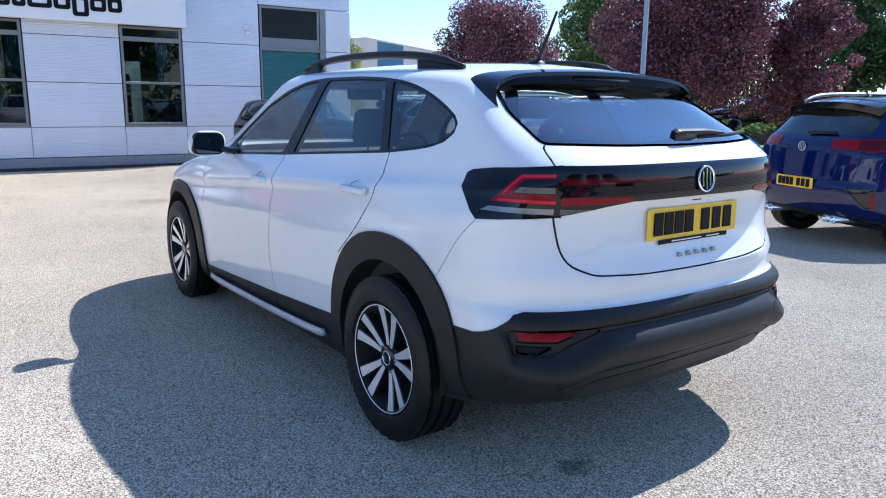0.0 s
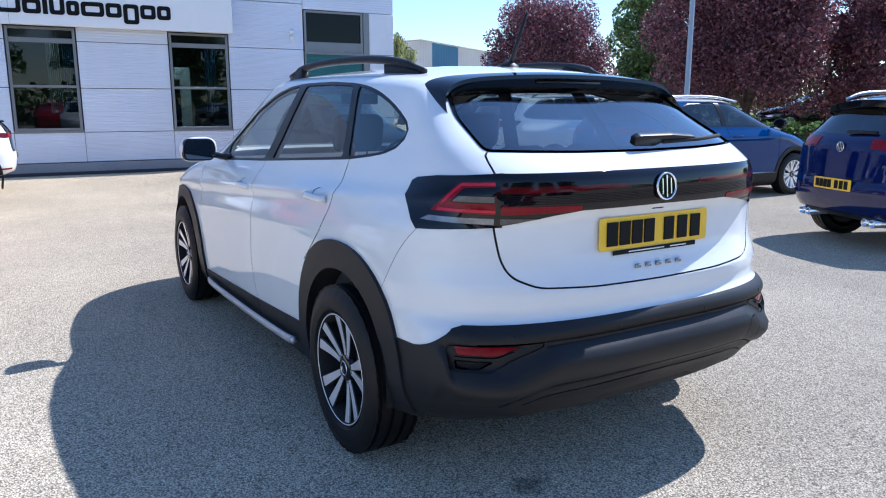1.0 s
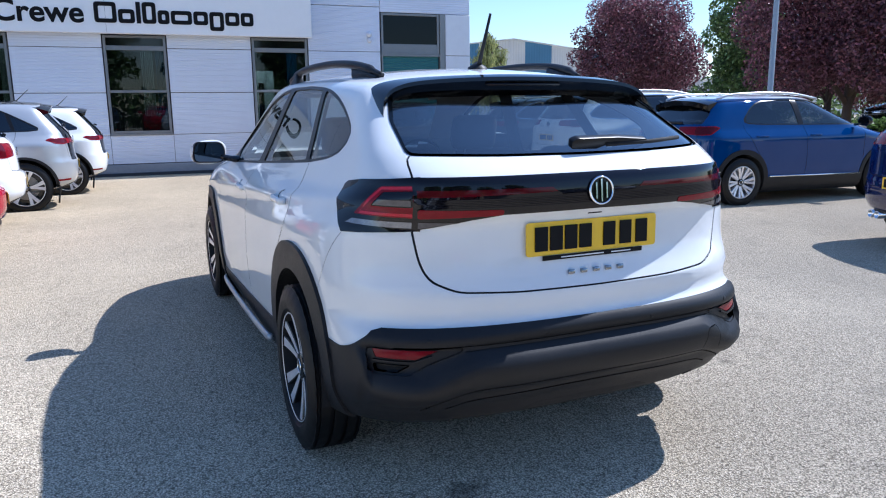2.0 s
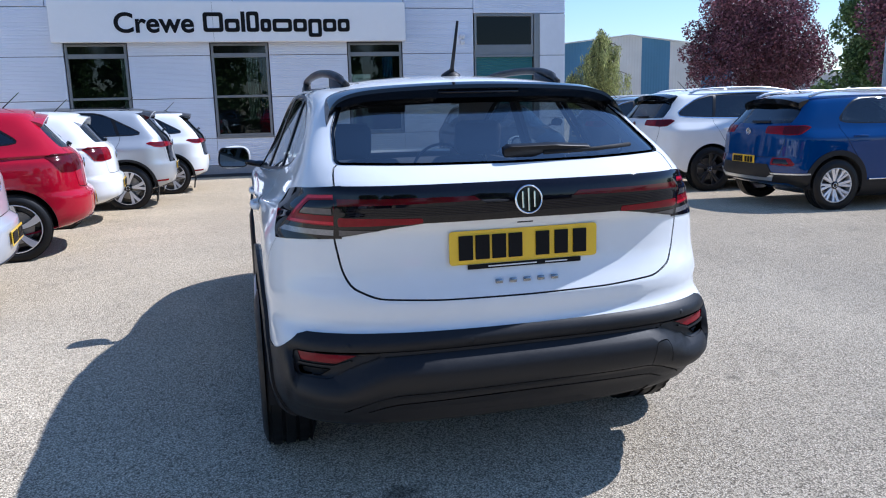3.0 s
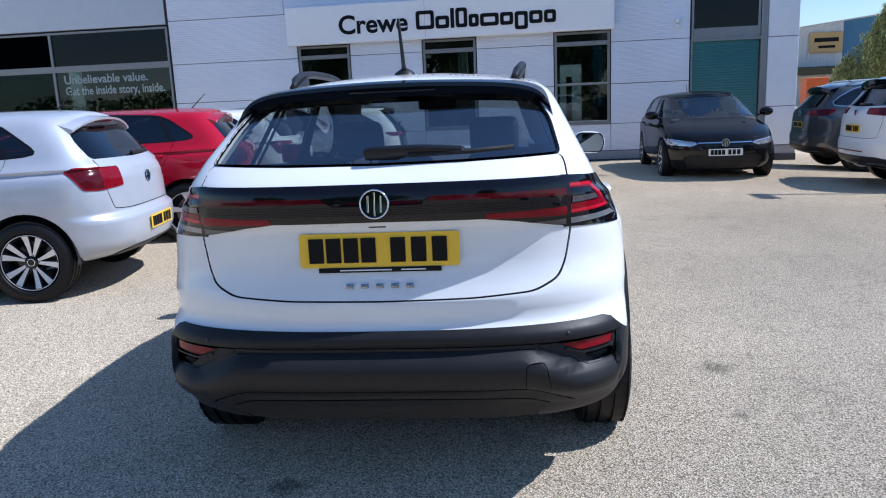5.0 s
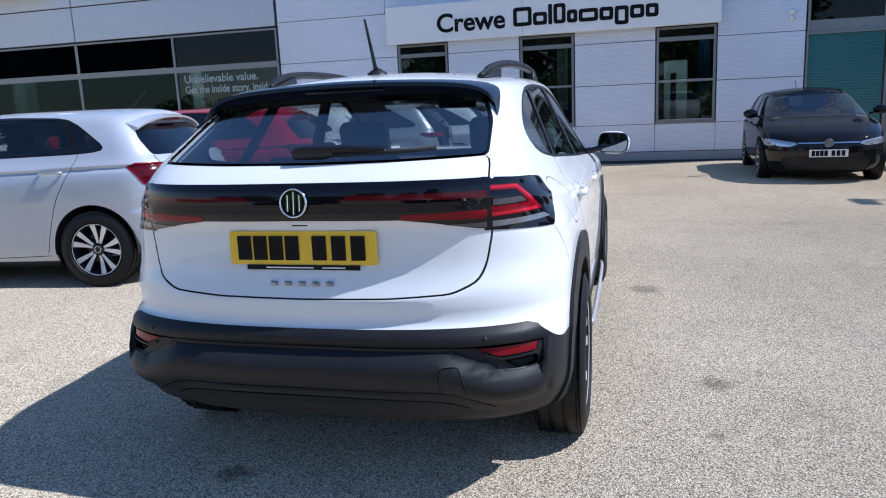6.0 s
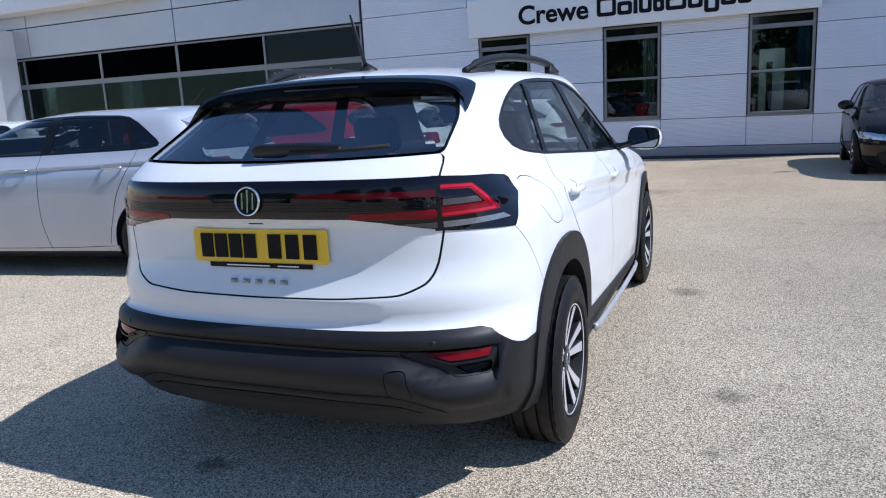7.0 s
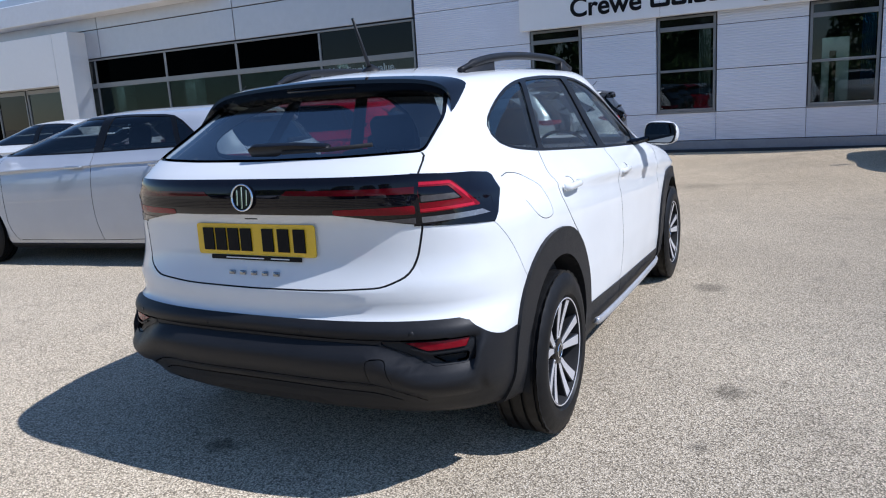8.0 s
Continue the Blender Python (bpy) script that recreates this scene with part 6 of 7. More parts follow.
def showroom():
    wins = [(-2.90, -1.60), (0.24, 1.53), (3.42, 4.72)]
    zf = -0.19
    # backing wall in strips that leave the openings free
    bm = bmesh.new()
    y0, y1 = WY + 0.062, WY + 0.30
    xs = [-6.27] + [v for w in wins for v in w] + [6.57]
    for i in range(0, len(xs), 2):
        box_into(bm, (xs[i], y0, -0.45), (xs[i + 1], y1, 6.2))
    for a, b in wins:
        box_into(bm, (a, y0, -0.45), (b, y1, 0.74))
        box_into(bm, (a, y0, 2.93), (b, y1, 6.2))
    box_into(bm, (6.57, y0, 3.60), (8.13, y1, 6.2))
    box_into(bm, (8.13, y0, -0.45), (8.97, y1, 6.2))
    box_into(bm, (-48, y0, 3.64), (-6.27, y1, 6.2))
    box_into(bm, (-48, y0, -0.45), (-6.27, y1, 0.0))
    wall = setting("wall_south", bm, DARK_JOINT, "silver ribbed metal showroom wall panels over dark joints", "wall")
    rows = [(0.10, 0.74), (0.74, 1.68), (1.68, 2.65), (2.65, 3.72)]
    bays = [(-6.25, -2.92), (-1.58, 0.22), (1.55, 3.40), (4.74, 6.55)]
    for a, b in bays:
        for z0, z1 in rows[1:]:
            panel(wall, a, b, z0, z1, FACADE)
    base = [-6.25, -4.6, -2.92, -1.58, 0.22, 1.55, 3.40, 4.74, 6.55]
    for a, b in zip(base, base[1:]):
        panel(wall, a, b, rows[0][0], rows[0][1], FACADE, gap=0.004)
    for a, b in wins:
        part("lintel_blind", box((a + 0.06, WY + 0.03, 2.70), (b - 0.06, WY + 0.04, 2.90)), GLOSS_BLACK, wall, smooth=False)
    top = [-6.25, -3.2, 0.8, 4.8, 6.55]
    for a, b in zip(top, top[1:]):
        panel(wall, a, b, 3.72, 4.75, FACADE)
        panel(wall, a, b, 4.75, 6.2, FACADE)
    panel(wall, 6.55, 8.97, 3.60, 6.2, FACADE)
    # corner pier
    for z0, z1 in ((0.10, 1.0), (1.0, 2.58), (2.58, 3.60)):
        panel(wall, 8.28, 8.97, z0, z1, PALE_PANEL, y=WY - 0.02)
    part("pier_return", box((8.13, WY - 0.03, -0.2), (8.28, WY + 0.10, 3.60), None, 0.01, 1), FRAME_GREY, wall, smooth=False)
    # grey metal band over the long glazing
    for a, b in ((-48, -32), (-32, -25.8), (-25.8, -19.3), (-19.3, -12.82), (-12.82, -6.31)):
        panel(wall, a, b, 3.64, 4.62, FLAT_PANEL, gap=0.016)
        panel(wall, a, b, 4.62, 6.2, FLAT_PANEL, gap=0.016)
    setting("plinth", box((-6.27, WY - 0.035, -0.45), (8.99, WY + 0.06, 0.09), None, 0.01, 1), CONCRETE, "grey plinth at the foot of the wall", "plinth")
    setting("baseboard", box((-48, WY - 0.06, -0.45), (9.0, WY - 0.037, -0.10), None, 0.008, 1), DARK_JOINT, "dark strip at the foot of the showroom", "plinth")
    setting("wall_east", box((8.69, y1, -0.45), (8.97, 40, 6.2)), FACADE, "silver metal side wall", "wall")
    setting("roof_fascia", box((-48, WY - 0.75, 5.02), (-13.5, WY + 0.0, 5.75), None, 0.02, 1), PALE_PANEL, "white overhanging roof fascia", "roof")
    # windows
    for i, (a, b) in enumerate(wins):
        window_unit("window_%d" % (i + 1), a, b, 0.78, 2.92, [(1.68, 1.735), (2.60, 2.70)], "tall dark showroom window in a grey aluminium frame")
    up = window_unit("window_4", 6.58, 8.12, 2.60, 3.59, [(2.62, 2.85)], "dark upper window over a teal panel", glass=SPANDREL_GLASS)
    teal = setting("door_1", box((6.60, WY + 0.03, -0.2), (8.10, WY + 0.06, 2.60)), TEAL, "tall teal frosted panel in a grey frame", "door")
    part("door_frame", box((6.57, WY - 0.01, -0.2), (6.61, WY + 0.09, 2.60)), FRAME_GREY, teal, smooth=False)
    window_unit("window_5", -24.0, -6.30, 0.02, 3.61, [(2.60, 2.76)], "long showroom glazing in grey aluminium frames", bars=(-9.55, -12.85, -16.1, -19.7), upper=SPANDREL_GLASS)
    # entrance portal
    p = setting("entrance_portal", box((-34, WY - 0.72, 2.78), (-20.9, WY - 0.001, 4.57), None, 0.01, 1), SIGN_WHITE, "white entrance portal that stands out from the showroom", "entrance")
    part("portal_leg", box((-20.88, WY - 0.72, -0.3), (-20.0, WY - 0.001, 4.57), None, 0.01, 1), SIGN_WHITE, p, smooth=False)
    window_unit("window_6", -34.0, -24.1, 0.02, 3.61, [(2.60, 2.76)], "glazing under the entrance portal", bars=(-26, -28, -30, -32), glass=SPANDREL_GLASS)
    # room behind the glass, its dimness put into near-black wall, floor and ceiling
    setting("wall_room", box((-48, 26.0, -0.3), (8.6, 26.2, 4.6)), ROOM_SHADE, "back wall inside the showroom, coloured near-black for the room's shade", "wall")
    setting("floor", box((-48, y1 + 0.01, -0.3), (8.6, 26, -0.05)), ROOM_SHADE, "showroom floor, coloured near-black for the room's shade", "floor")
    setting("ceiling", box((-48, y1 + 0.01, 3.8), (8.6, 26, 4.0)), ROOM_SHADE, "showroom ceiling, coloured near-black for the room's shade", "ceiling")
    for x, y, w in ((-16.6, 19.2, 0.5), (-10.4, 20.0, 0.42), (-20.6, 19.4, 0.5)):
        tagged(part("column", box((x - w / 2, y, -0.05), (x + w / 2, y + w, 3.8), None, 0.02, 2), ROOM_PALE, None, smooth=False), "pale column inside the showroom", "column", group="showroom columns")
    d = tagged(part("inner_door", box((3.60, 19.6, -0.05), (4.16, 19.66, 2.25), None, 0.01, 1), ROOM_PALE, None, smooth=False), "pale inner door with a dark glass slot", "door")
    part("door_slot", box((3.76, 19.59, 0.6), (3.9, 19.605, 1.95)), GLOSS_BLACK, d, smooth=False)
    for x, m in ((0.98, ROOM_PALE), (-1.95, ROOM_PALE), (1.30, ROOM_BLUE), (4.40, ROOM_BLUE)):
        bm = bmesh.new()
        n = 14
        low = [bm.verts.new((x + 0.02 * k, 18.9 + 0.03 * (k % 2), 1.15)) for k in range(n)]
        hi = [bm.verts.new((x + 0.02 * k, 18.9 + 0.03 * (k % 2), 3.8)) for k in range(n)]
        for k in range(n - 1):
            bm.faces.new((low[k], low[k + 1], hi[k + 1], hi[k]))
        bmesh.ops.solidify(bm, geom=bm.faces[:], thickness=0.01)
        tagged(part("hanging_banner", bm, m, None, smooth=False), "folded fabric banner hanging behind the window", "banner", group="banners")
    for x, y in ((0.6, 19.6), (4.3, 20.2), (-2.2, 20.0), (-9.0, 20.5)):
        desk = tagged(part("desk", box((x - 0.7, y, 0.66), (x + 0.7, y + 0.7, 0.70), None, 0.008, 1), ROOM_PALE, None, smooth=False), "plain office desk behind the glass", "desk", group="desks")
        for sx in (-0.62, 0.62):
            part("leg", box((x + sx - 0.03, y + 0.05, -0.05), (x + sx + 0.03, y + 0.65, 0.66)), FRAME_GREY, desk, smooth=False)
    # fill lamps added to brighten the room, each under an added flat box
    for x in (-21.0, -16.0, -11.0, -1.0, 2.4, 4.6):
        ld = bpy.data.lights.new("room_fill", "AREA")
        ld.shape, ld.size, ld.size_y, ld.energy, ld.color = "RECTANGLE", 1.2, 0.3, 45, (1.0, 0.95, 0.88)
        fit = tagged(part("fill_box", box((x - 0.65, 18.45, 3.74), (x + 0.65, 18.85, 3.795), None, 0.01, 1), ROOM_PALE, None, smooth=False), "flat box added over a fill lamp inside the showroom", "ceiling light", group="showroom lights")
        lo = new("room_fill", ld)
        lo.matrix_world = pose(x, 18.65, 3.73)
    # name sign
    s = tagged(part("sign", box((-3.09, WY - 0.25, 2.93), (4.80, WY - 0.09, 3.83), None, 0.012, 1), SIGN_WHITE, None, smooth=False), "long white name sign with black lettering on the wall", "sign")
    for x in (-2.6, 0.85, 4.3):
        part("sign_bracket", box((x - 0.05, WY - 0.10, 3.2), (x + 0.05, WY + 0.02, 3.5)), FRAME_GREY, s, smooth=False)
    part("sign_joint", box((0.352, WY - 0.2515, 2.945), (0.356, WY - 0.2502, 3.815)), DARK_JOINT, s, smooth=False)
    t = text_mesh("lettering", "Crewe", 0.60, INK, pose(-1.76, WY - 0.256, 3.15, 90), 0.014, width=1.70)
    letters(t, s, pose(-1.76, WY - 0.256, 3.15, 90))
    # the second word as plain hollow blocks of its letters' size
    x = 0.14
    for w, lo, hi in ((0.44, 0, 0.43), (0.33, 0, 0.29), (0.09, 0, 0.45), (0.28, 0, 0.45), (0.24, 0, 0.29), (0.44, 0, 0.29), (0.31, 0, 0.29), (0.31, -0.12, 0.29), (0.31, 0, 0.29), (0.28, 0, 0.29)):
        part("block", hollow_block(x, x + w, 3.15 + lo, 3.15 + hi, 0.085, WY - 0.262, WY - 0.2502), INK, s, smooth=False)
        x += w + 0.032
    # window slogan
    for words, x, z, wd in (("Unbelievable value.", -9.30, 2.31, 2.32), ("Get the inside story, inside.", -9.30, 2.02, 2.76)):
        tt = text_mesh("window_lettering", words, 0.30, SLOGAN, pose(x, WY + 0.043, z, 90), 0.006, 0.0008, width=wd)
        line = tagged(new("window_slogan", None), "pale slogan lettering on the showroom glass", "lettering", group="window lettering")
        letters(tt, line, pose(x, WY + 0.043, z, 90))
    # wall lamp
    lamp = tagged(part("wall_lamp", lathe([(0.0, 0.07), (-0.03, 0.075), (-0.10, 0.05), (-0.13, 0.0)], 20, "y"), PALE_PANEL, None, angle=40), "small white floodlight on the wall", "lamp")
    lamp.matrix_world = pose(6.26, WY - 0.001, 3.06)
    part("lamp_eye", lathe([(0.0, 0.055), (-0.05, 0.06), (-0.09, 0.03), (-0.10, 0.0)], 20, "y"), PALE_PANEL, lamp, loc=pose(0, -0.01, -0.13, 20))


showroom()


# ---- trees, warehouse and street behind the bays ----
PLUM = leaf_material("plum_leaf", (0.032, 0.012, 0.017), (0.21, 0.085, 0.105))
GREEN = leaf_material("green_leaf", (0.035, 0.065, 0.018), (0.15, 0.23, 0.07))
WILLOW = leaf_material("willow_leaf", (0.13, 0.16, 0.05), (0.40, 0.42, 0.17))
BARK = surface("bark", (0.07, 0.05, 0.04), 0.9, vary=0.35, scale=6, bump_scale=18, bump_depth=0.02)
SHED_GREY = ribbed_panel("shed_grey_sheet", (0.55, 0.56, 0.55), 0.35, axis=0, depth=0.03, rough=0.5, metal=0.1)
SHED_BLUE = ribbed_panel("shed_blue_sheet", (0.06, 0.17, 0.29), 0.35, axis=0, depth=0.03, rough=0.5, metal=0.1)
SHED_TAN = surface("tan_sign", (0.48, 0.33, 0.13), 0.5, vary=0.05)
BRICK_WALL = surface("dark_brick", (0.10, 0.075, 0.06), 0.9, vary=0.3, scale=3, bump_scale=20, bump_depth=0.01)
POLE = surface("galvanised_post", (0.36, 0.38, 0.40), 0.45, metal=0.6, vary=0.1)
GRASS = surface("dry_grass", (0.15, 0.19, 0.06), 0.9, vary=0.35, scale=3, bump_scale=40, bump_depth=0.03)
ORANGE = surface("orange_plastic", (0.60, 0.12, 0.02), 0.5)


def leaves(rng, centres, count, size):
    """Leaf blades scattered mostly near the skin of uneven clumps, as one mesh."""
    w = np.array([c[3] ** 2 for c in centres])
    pick = rng.choice(len(centres), count, p=w / w.sum())
    c = np.array([c[:3] for c in centres])[pick]
    r = np.array([c[3] for c in centres])[pick]
    d = rng.normal(size=(count, 3))
    d /= np.linalg.norm(d, axis=1)[:, None]
    rad = r * (0.55 + 0.5 * rng.random(count) ** 0.6)
    p = c + d * rad[:, None] * np.array([1, 1, 0.85])
    a = rng.normal(size=(count, 3))
    a /= np.linalg.norm(a, axis=1)[:, None]
    b = np.cross(a, rng.normal(size=(count, 3)))
    b /= np.linalg.norm(b, axis=1)[:, None]
    s = size * (0.6 + 0.8 * rng.random(count))[:, None]
    wide = 0.55
    v = np.empty((count, 4, 3))
    v[:, 0], v[:, 1], v[:, 2], v[:, 3] = p - a * s, p + b * s * wide, p + a * s, p - b * s * wide
    v = v.reshape(-1, 3)
    me = bpy.data.meshes.new("crown")
    me.from_pydata(v.tolist(), [], np.arange(count * 4).reshape(-1, 4).tolist())
    return me


def tree(x, y, height, radius, leaf, label, seed, count=9000, size=0.11, low=0.25, z=-0.15):
    rng = np.random.default_rng(seed)
    root = new("tree", None)
    root.location = (x, y, z)
    tagged(root, label, "tree")
    trunk_h = height * low
    tr = 0.022 * height
    part("trunk", tube([(0, 0, -0.1), (0.02, 0, trunk_h * 0.6), (0.05, 0.02, trunk_h * 1.2), (0.02, 0.05, height * 0.6)], [tr * 1.25, tr, tr * 0.8, tr * 0.3], 10), BARK, root)
    centres = []
    n = 15
    for i in range(n):
        f = i / (n - 1)
        zz = height * (low + 0.10 + (0.86 - low) * f)
        env = radius * math.sqrt(max(0.05, 1 - ((f - 0.42) / 0.68) ** 2))
        for k in range(2):
            ang = rng.random() * 6.283
            rr = env * (0.35 + 0.4 * rng.random())
            centres.append((rr * math.cos(ang), rr * math.sin(ang), zz + rng.normal() * 0.15, radius * (0.30 + 0.16 * rng.random())))
    for i in range(7):
        c = centres[int(rng.integers(len(centres)))]
        part("limb", tube([(0.02, 0, trunk_h * (0.8 + 0.5 * rng.random())), (c[0] * 0.4, c[1] * 0.4, (trunk_h + c[2]) * 0.5), (c[0], c[1], c[2])], [tr * 0.55, tr * 0.38, tr * 0.12], 7), BARK, root)
    for i in range(12):
        ang, f = rng.random() * 6.283, rng.random()
        env = radius * math.sqrt(max(0.05, 1 - ((f - 0.42) / 0.68) ** 2))
        centres.append((env * 0.95 * math.cos(ang), env * 0.95 * math.sin(ang), height * (low + 0.1 + (0.86 - low) * f), radius * 0.17))
    crown = new("crown", leaves(rng, centres, count, size))
    crown.data.materials.append(leaf)
    crown.parent = root
    crown["kind"] = "stuff"
    return root


def willow(x, y, height, radius, label, seed, strands, z=-0.15):
    """A weeping tree: arching limbs in tiers, each hung with long leafy strands."""
    rng = np.random.default_rng(seed)
    root = new("tree", None)
    root.location = (x, y, z)
    tagged(root, label, "tree")
    tr = 0.02 * height
    part("trunk", tube([(0, 0, -0.1), (0.05, 0, height * 0.25), (0.0, 0.03, height * 0.55), (-0.1, 0.0, height * 0.9)], [tr * 1.4, tr, tr * 0.7, tr * 0.25], 10), BARK, root)
    tips = []
    for i in range(26):
        f = (i + 0.5) / 26
        ang = i * 2.4 + rng.normal() * 0.3
        reach = radius * (1.0 - 0.72 * f ** 1.6) * (0.55 + 0.5 * rng.random())
        z0, rise = height * (0.30 + 0.58 * f), height * 0.10
        c, s = math.cos(ang), math.sin(ang)
        pts = [(0, 0, z0), (c * reach * 0.5, s * reach * 0.5, z0 + rise), (c * reach, s * reach, z0 + rise * 0.55)]
        part("limb", tube(bow(pts, 3), [tr * 0.4, tr * 0.36, tr * 0.32, tr * 0.28, tr * 0.2, tr * 0.14, tr * 0.08], 6), BARK, root)
        tips.append((np.array(pts), z0))
    centre = []
    for k in range(strands):
        pts, z0 = tips[int(rng.integers(len(tips)))]
        g = 0.25 + 0.75 * rng.random() ** 0.7
        at = pts[0] * (1 - g) ** 2 + 2 * pts[1] * g * (1 - g) + pts[2] * g * g + rng.normal(size=3) * np.array([0.16, 0.16, 0.1])
        drop = min(at[2] - 0.3, height * (0.10 + 0.26 * rng.random()))
        sway = rng.normal(size=2) * 0.10
        q = np.arange(0, drop, 0.07)
        if len(q):
            centre.append(np.stack([at[0] + sway[0] * q, at[1] + sway[1] * q, at[2] - q], 1) + rng.normal(size=(len(q), 3)) * 0.05)
    p = np.concatenate(centre)
    n = len(p)
    a = rng.normal(size=(n, 3)) * 0.45 + np.array([0, 0, -1.0])
    a /= np.linalg.norm(a, axis=1)[:, None]
    b = np.cross(a, rng.normal(size=(n, 3)))
    b /= np.linalg.norm(b, axis=1)[:, None]
    s = (0.09 + 0.06 * rng.random(n))[:, None]
    v = np.stack([p - a * s, p + b * s * 0.22, p + a * s, p - b * s * 0.22], 1).reshape(-1, 3)
    me = bpy.data.meshes.new("crown")
    me.from_pydata(v.tolist(), [], np.arange(n * 4).reshape(-1, 4).tolist())
    me.materials.append(WILLOW)
    crown = new("crown", me)
    crown.parent = root
    crown["kind"] = "stuff"
    return root


def bushes(name, x0, x1, y0, y1, height, leaf, label, seed, count, z=-0.1, size=0.09):
    rng = np.random.default_rng(seed)
    centres = []
    for i in range(26 if abs(x1 - x0) < 20 else 70):
        f = rng.random()
        centres.append((x0 + (x1 - x0) * f, y0 + (y1 - y0) * f + rng.normal() * 0.4, z + height * (0.3 + 0.4 * rng.random()), height * (0.35 + 0.3 * rng.random())))
    ob = new(name, leaves(rng, centres, count, size))
    ob.data.name = name
    ob.data.materials.append(leaf)
    return tagged(ob, label, "bush", kind="stuff")


tree(22.15, 28.6, 6.0, 3.0, PLUM, "round plum tree with dark purple leaves", 3, 62000, 0.058)
tree(21.4, 16.8, 6.9, 3.0, PLUM, "large plum tree with dense dark purple leaves", 5, 76000, 0.055, low=0.20)
tree(23.6, 13.9, 4.75, 1.5, PLUM, "smaller plum tree with reddish purple leaves", 8, 40000, 0.048)
tree(25.8, 21.4, 6.5, 2.6, PLUM, "plum tree with purple leaves behind the bays", 12, 34000, 0.075)
tree(32.3, 32.5, 7.8, 2.5, GREEN, "green tree behind the plum trees", 21, 24000, 0.10)
tree(37.9, 20.4, 8.6, 2.9, GREEN, "tall green tree beyond the wall", 23, 26000, 0.11)
tree(39.0, 15.5, 8.0, 3.4, GREEN, "tall dark green tree beyond the wall", 27, 24000, 0.11)
tree(33.0, 11.5, 6.5, 3.0, GREEN, "broad green tree beyond the wall", 29, 20000, 0.11)
willow(28.3, 57.8, 7.7, 2.5, "pale green weeping tree before the warehouse", 31, 950)
willow(25.9, 58.4, 4.1, 1.4, "small pale green weeping tree", 33, 420)
# trees on the far side of the yard, behind the camera
for i, (x, y, h) in enumerate(((-16, -30, 9.0), (-9.5, -33, 8.0), (-3, -31, 10.0), (6, -34, 8.5), (13, -30, 9.5), (-24, -34, 10.0))):
    tree(x, y, h, 3.6, GREEN, "green tree along the yard's edge", 41 + i, 4500, 0.26)
bushes("far_hedge", 31.0, 45.0, 36.0, 2.0, 3.6, GREEN, "tall hedge beyond the plum trees", 65, 16000, 0.0, 0.16)
bushes("shrubs", 23.0, 29.5, 19.5, 12.0, 0.8, GREEN, "low green shrubs on the planted bank", 61, 7000)


def warehouse():
    root = new("warehouse", None)
    root.location = (0, 80, -0.3)
    tagged(root, "far warehouse with grey and blue metal cladding", "building")
    edges = [(22, SHED_GREY), (33.6, SHED_BLUE), (37.2, SHED_GREY), (43.2, SHED_BLUE), (46.8, SHED_GREY), (51, SHED_BLUE), (55, SHED_GREY), (62, None)]
    top = lambda x: 9.1 - 0.115 * abs(x - 41.5)
    for (a, m), (b, _) in zip(edges, edges[1:]):
        steps = [a, 41.5, b] if a < 41.5 < b else [a, b]
        part("cladding_panel", prism([(a, 0), (b, 0)] + [(x, top(x)) for x in steps[::-1]], 0.2), m, root, smooth=False)
    for s in (22, 41.5), (41.5, 62):
        bm = bmesh.new()
        a = [bm.verts.new((x, y, top(x) + 0.12)) for x, y in ((s[0], -0.4), (s[1], -0.4), (s[1], 30), (s[0], 30))]
        bm.faces.new(a)
        bmesh.ops.solidify(bm, geom=bm.faces[:], thickness=0.2)
        bmesh.ops.recalc_face_normals(bm, faces=bm.faces)
        part("roof", bm, SHED_GREY, root, smooth=False)
    sg = part("fascia_sign", box((30.4, -0.25, 5.2), (33.5, -0.05, 7.2), None, 0.03, 1), SHED_TAN, root, "tan sign board with dark bars", smooth=False)
    part("bar", box((30.8, -0.28, 6.25), (33.1, -0.251, 6.65)), INK, sg, smooth=False)
    part("bar", box((31.2, -0.28, 5.65), (32.8, -0.251, 5.9)), INK, sg, smooth=False)
    part("dock_canopy", box((27, -3.0, 3.0), (33.5, -0.05, 3.8), None, 0.05, 1), GLOSS_BLACK, root, smooth=False)
    part("dock_door", box((30.8, -0.12, 0), (33.0, -0.05, 2.6)), GLOSS_BLACK, root, smooth=False)


warehouse()
tagged(part("crate", box((25.6, 66.0, -0.3), (27.4, 67.5, 2.3), None, 0.04, 1), ORANGE, None, smooth=False), "orange crate stacked before the warehouse", "crate")
off = tagged(part("office_block", box((54, 62, -0.4), (82, 70, 3.6)), FLAT_PANEL, None, smooth=False), "low grey office block with dark windows", "building")
for i in range(7):
    part("window", box((55.2 + 3.8 * i, 61.93, 0.9), (57.6 + 3.8 * i, 61.995, 2.4)), GLOSS_BLACK, off, smooth=False)
part("parapet", box((53.8, 61.8, 3.6), (82.2, 70.2, 3.95), None, 0.03, 1), SIGN_WHITE, off, smooth=False)
# lamp post
lp = tagged(part("street_lamp", lathe([(-0.2, 0.075), (0.0, 0.075), (1.2, 0.07), (1.25, 0.055), (7.5, 0.04)], 16, "z"), POLE, None, angle=40), "tall grey galvanised lamp post beside the bays", "street lamp")
lp.matrix_world = pose(12.4, 10.95, -0.1)
part("lamp_head", box((-0.12, -0.5, 7.45), (0.12, 0.1, 7.58), None, 0.04, 2), POLE, lp)
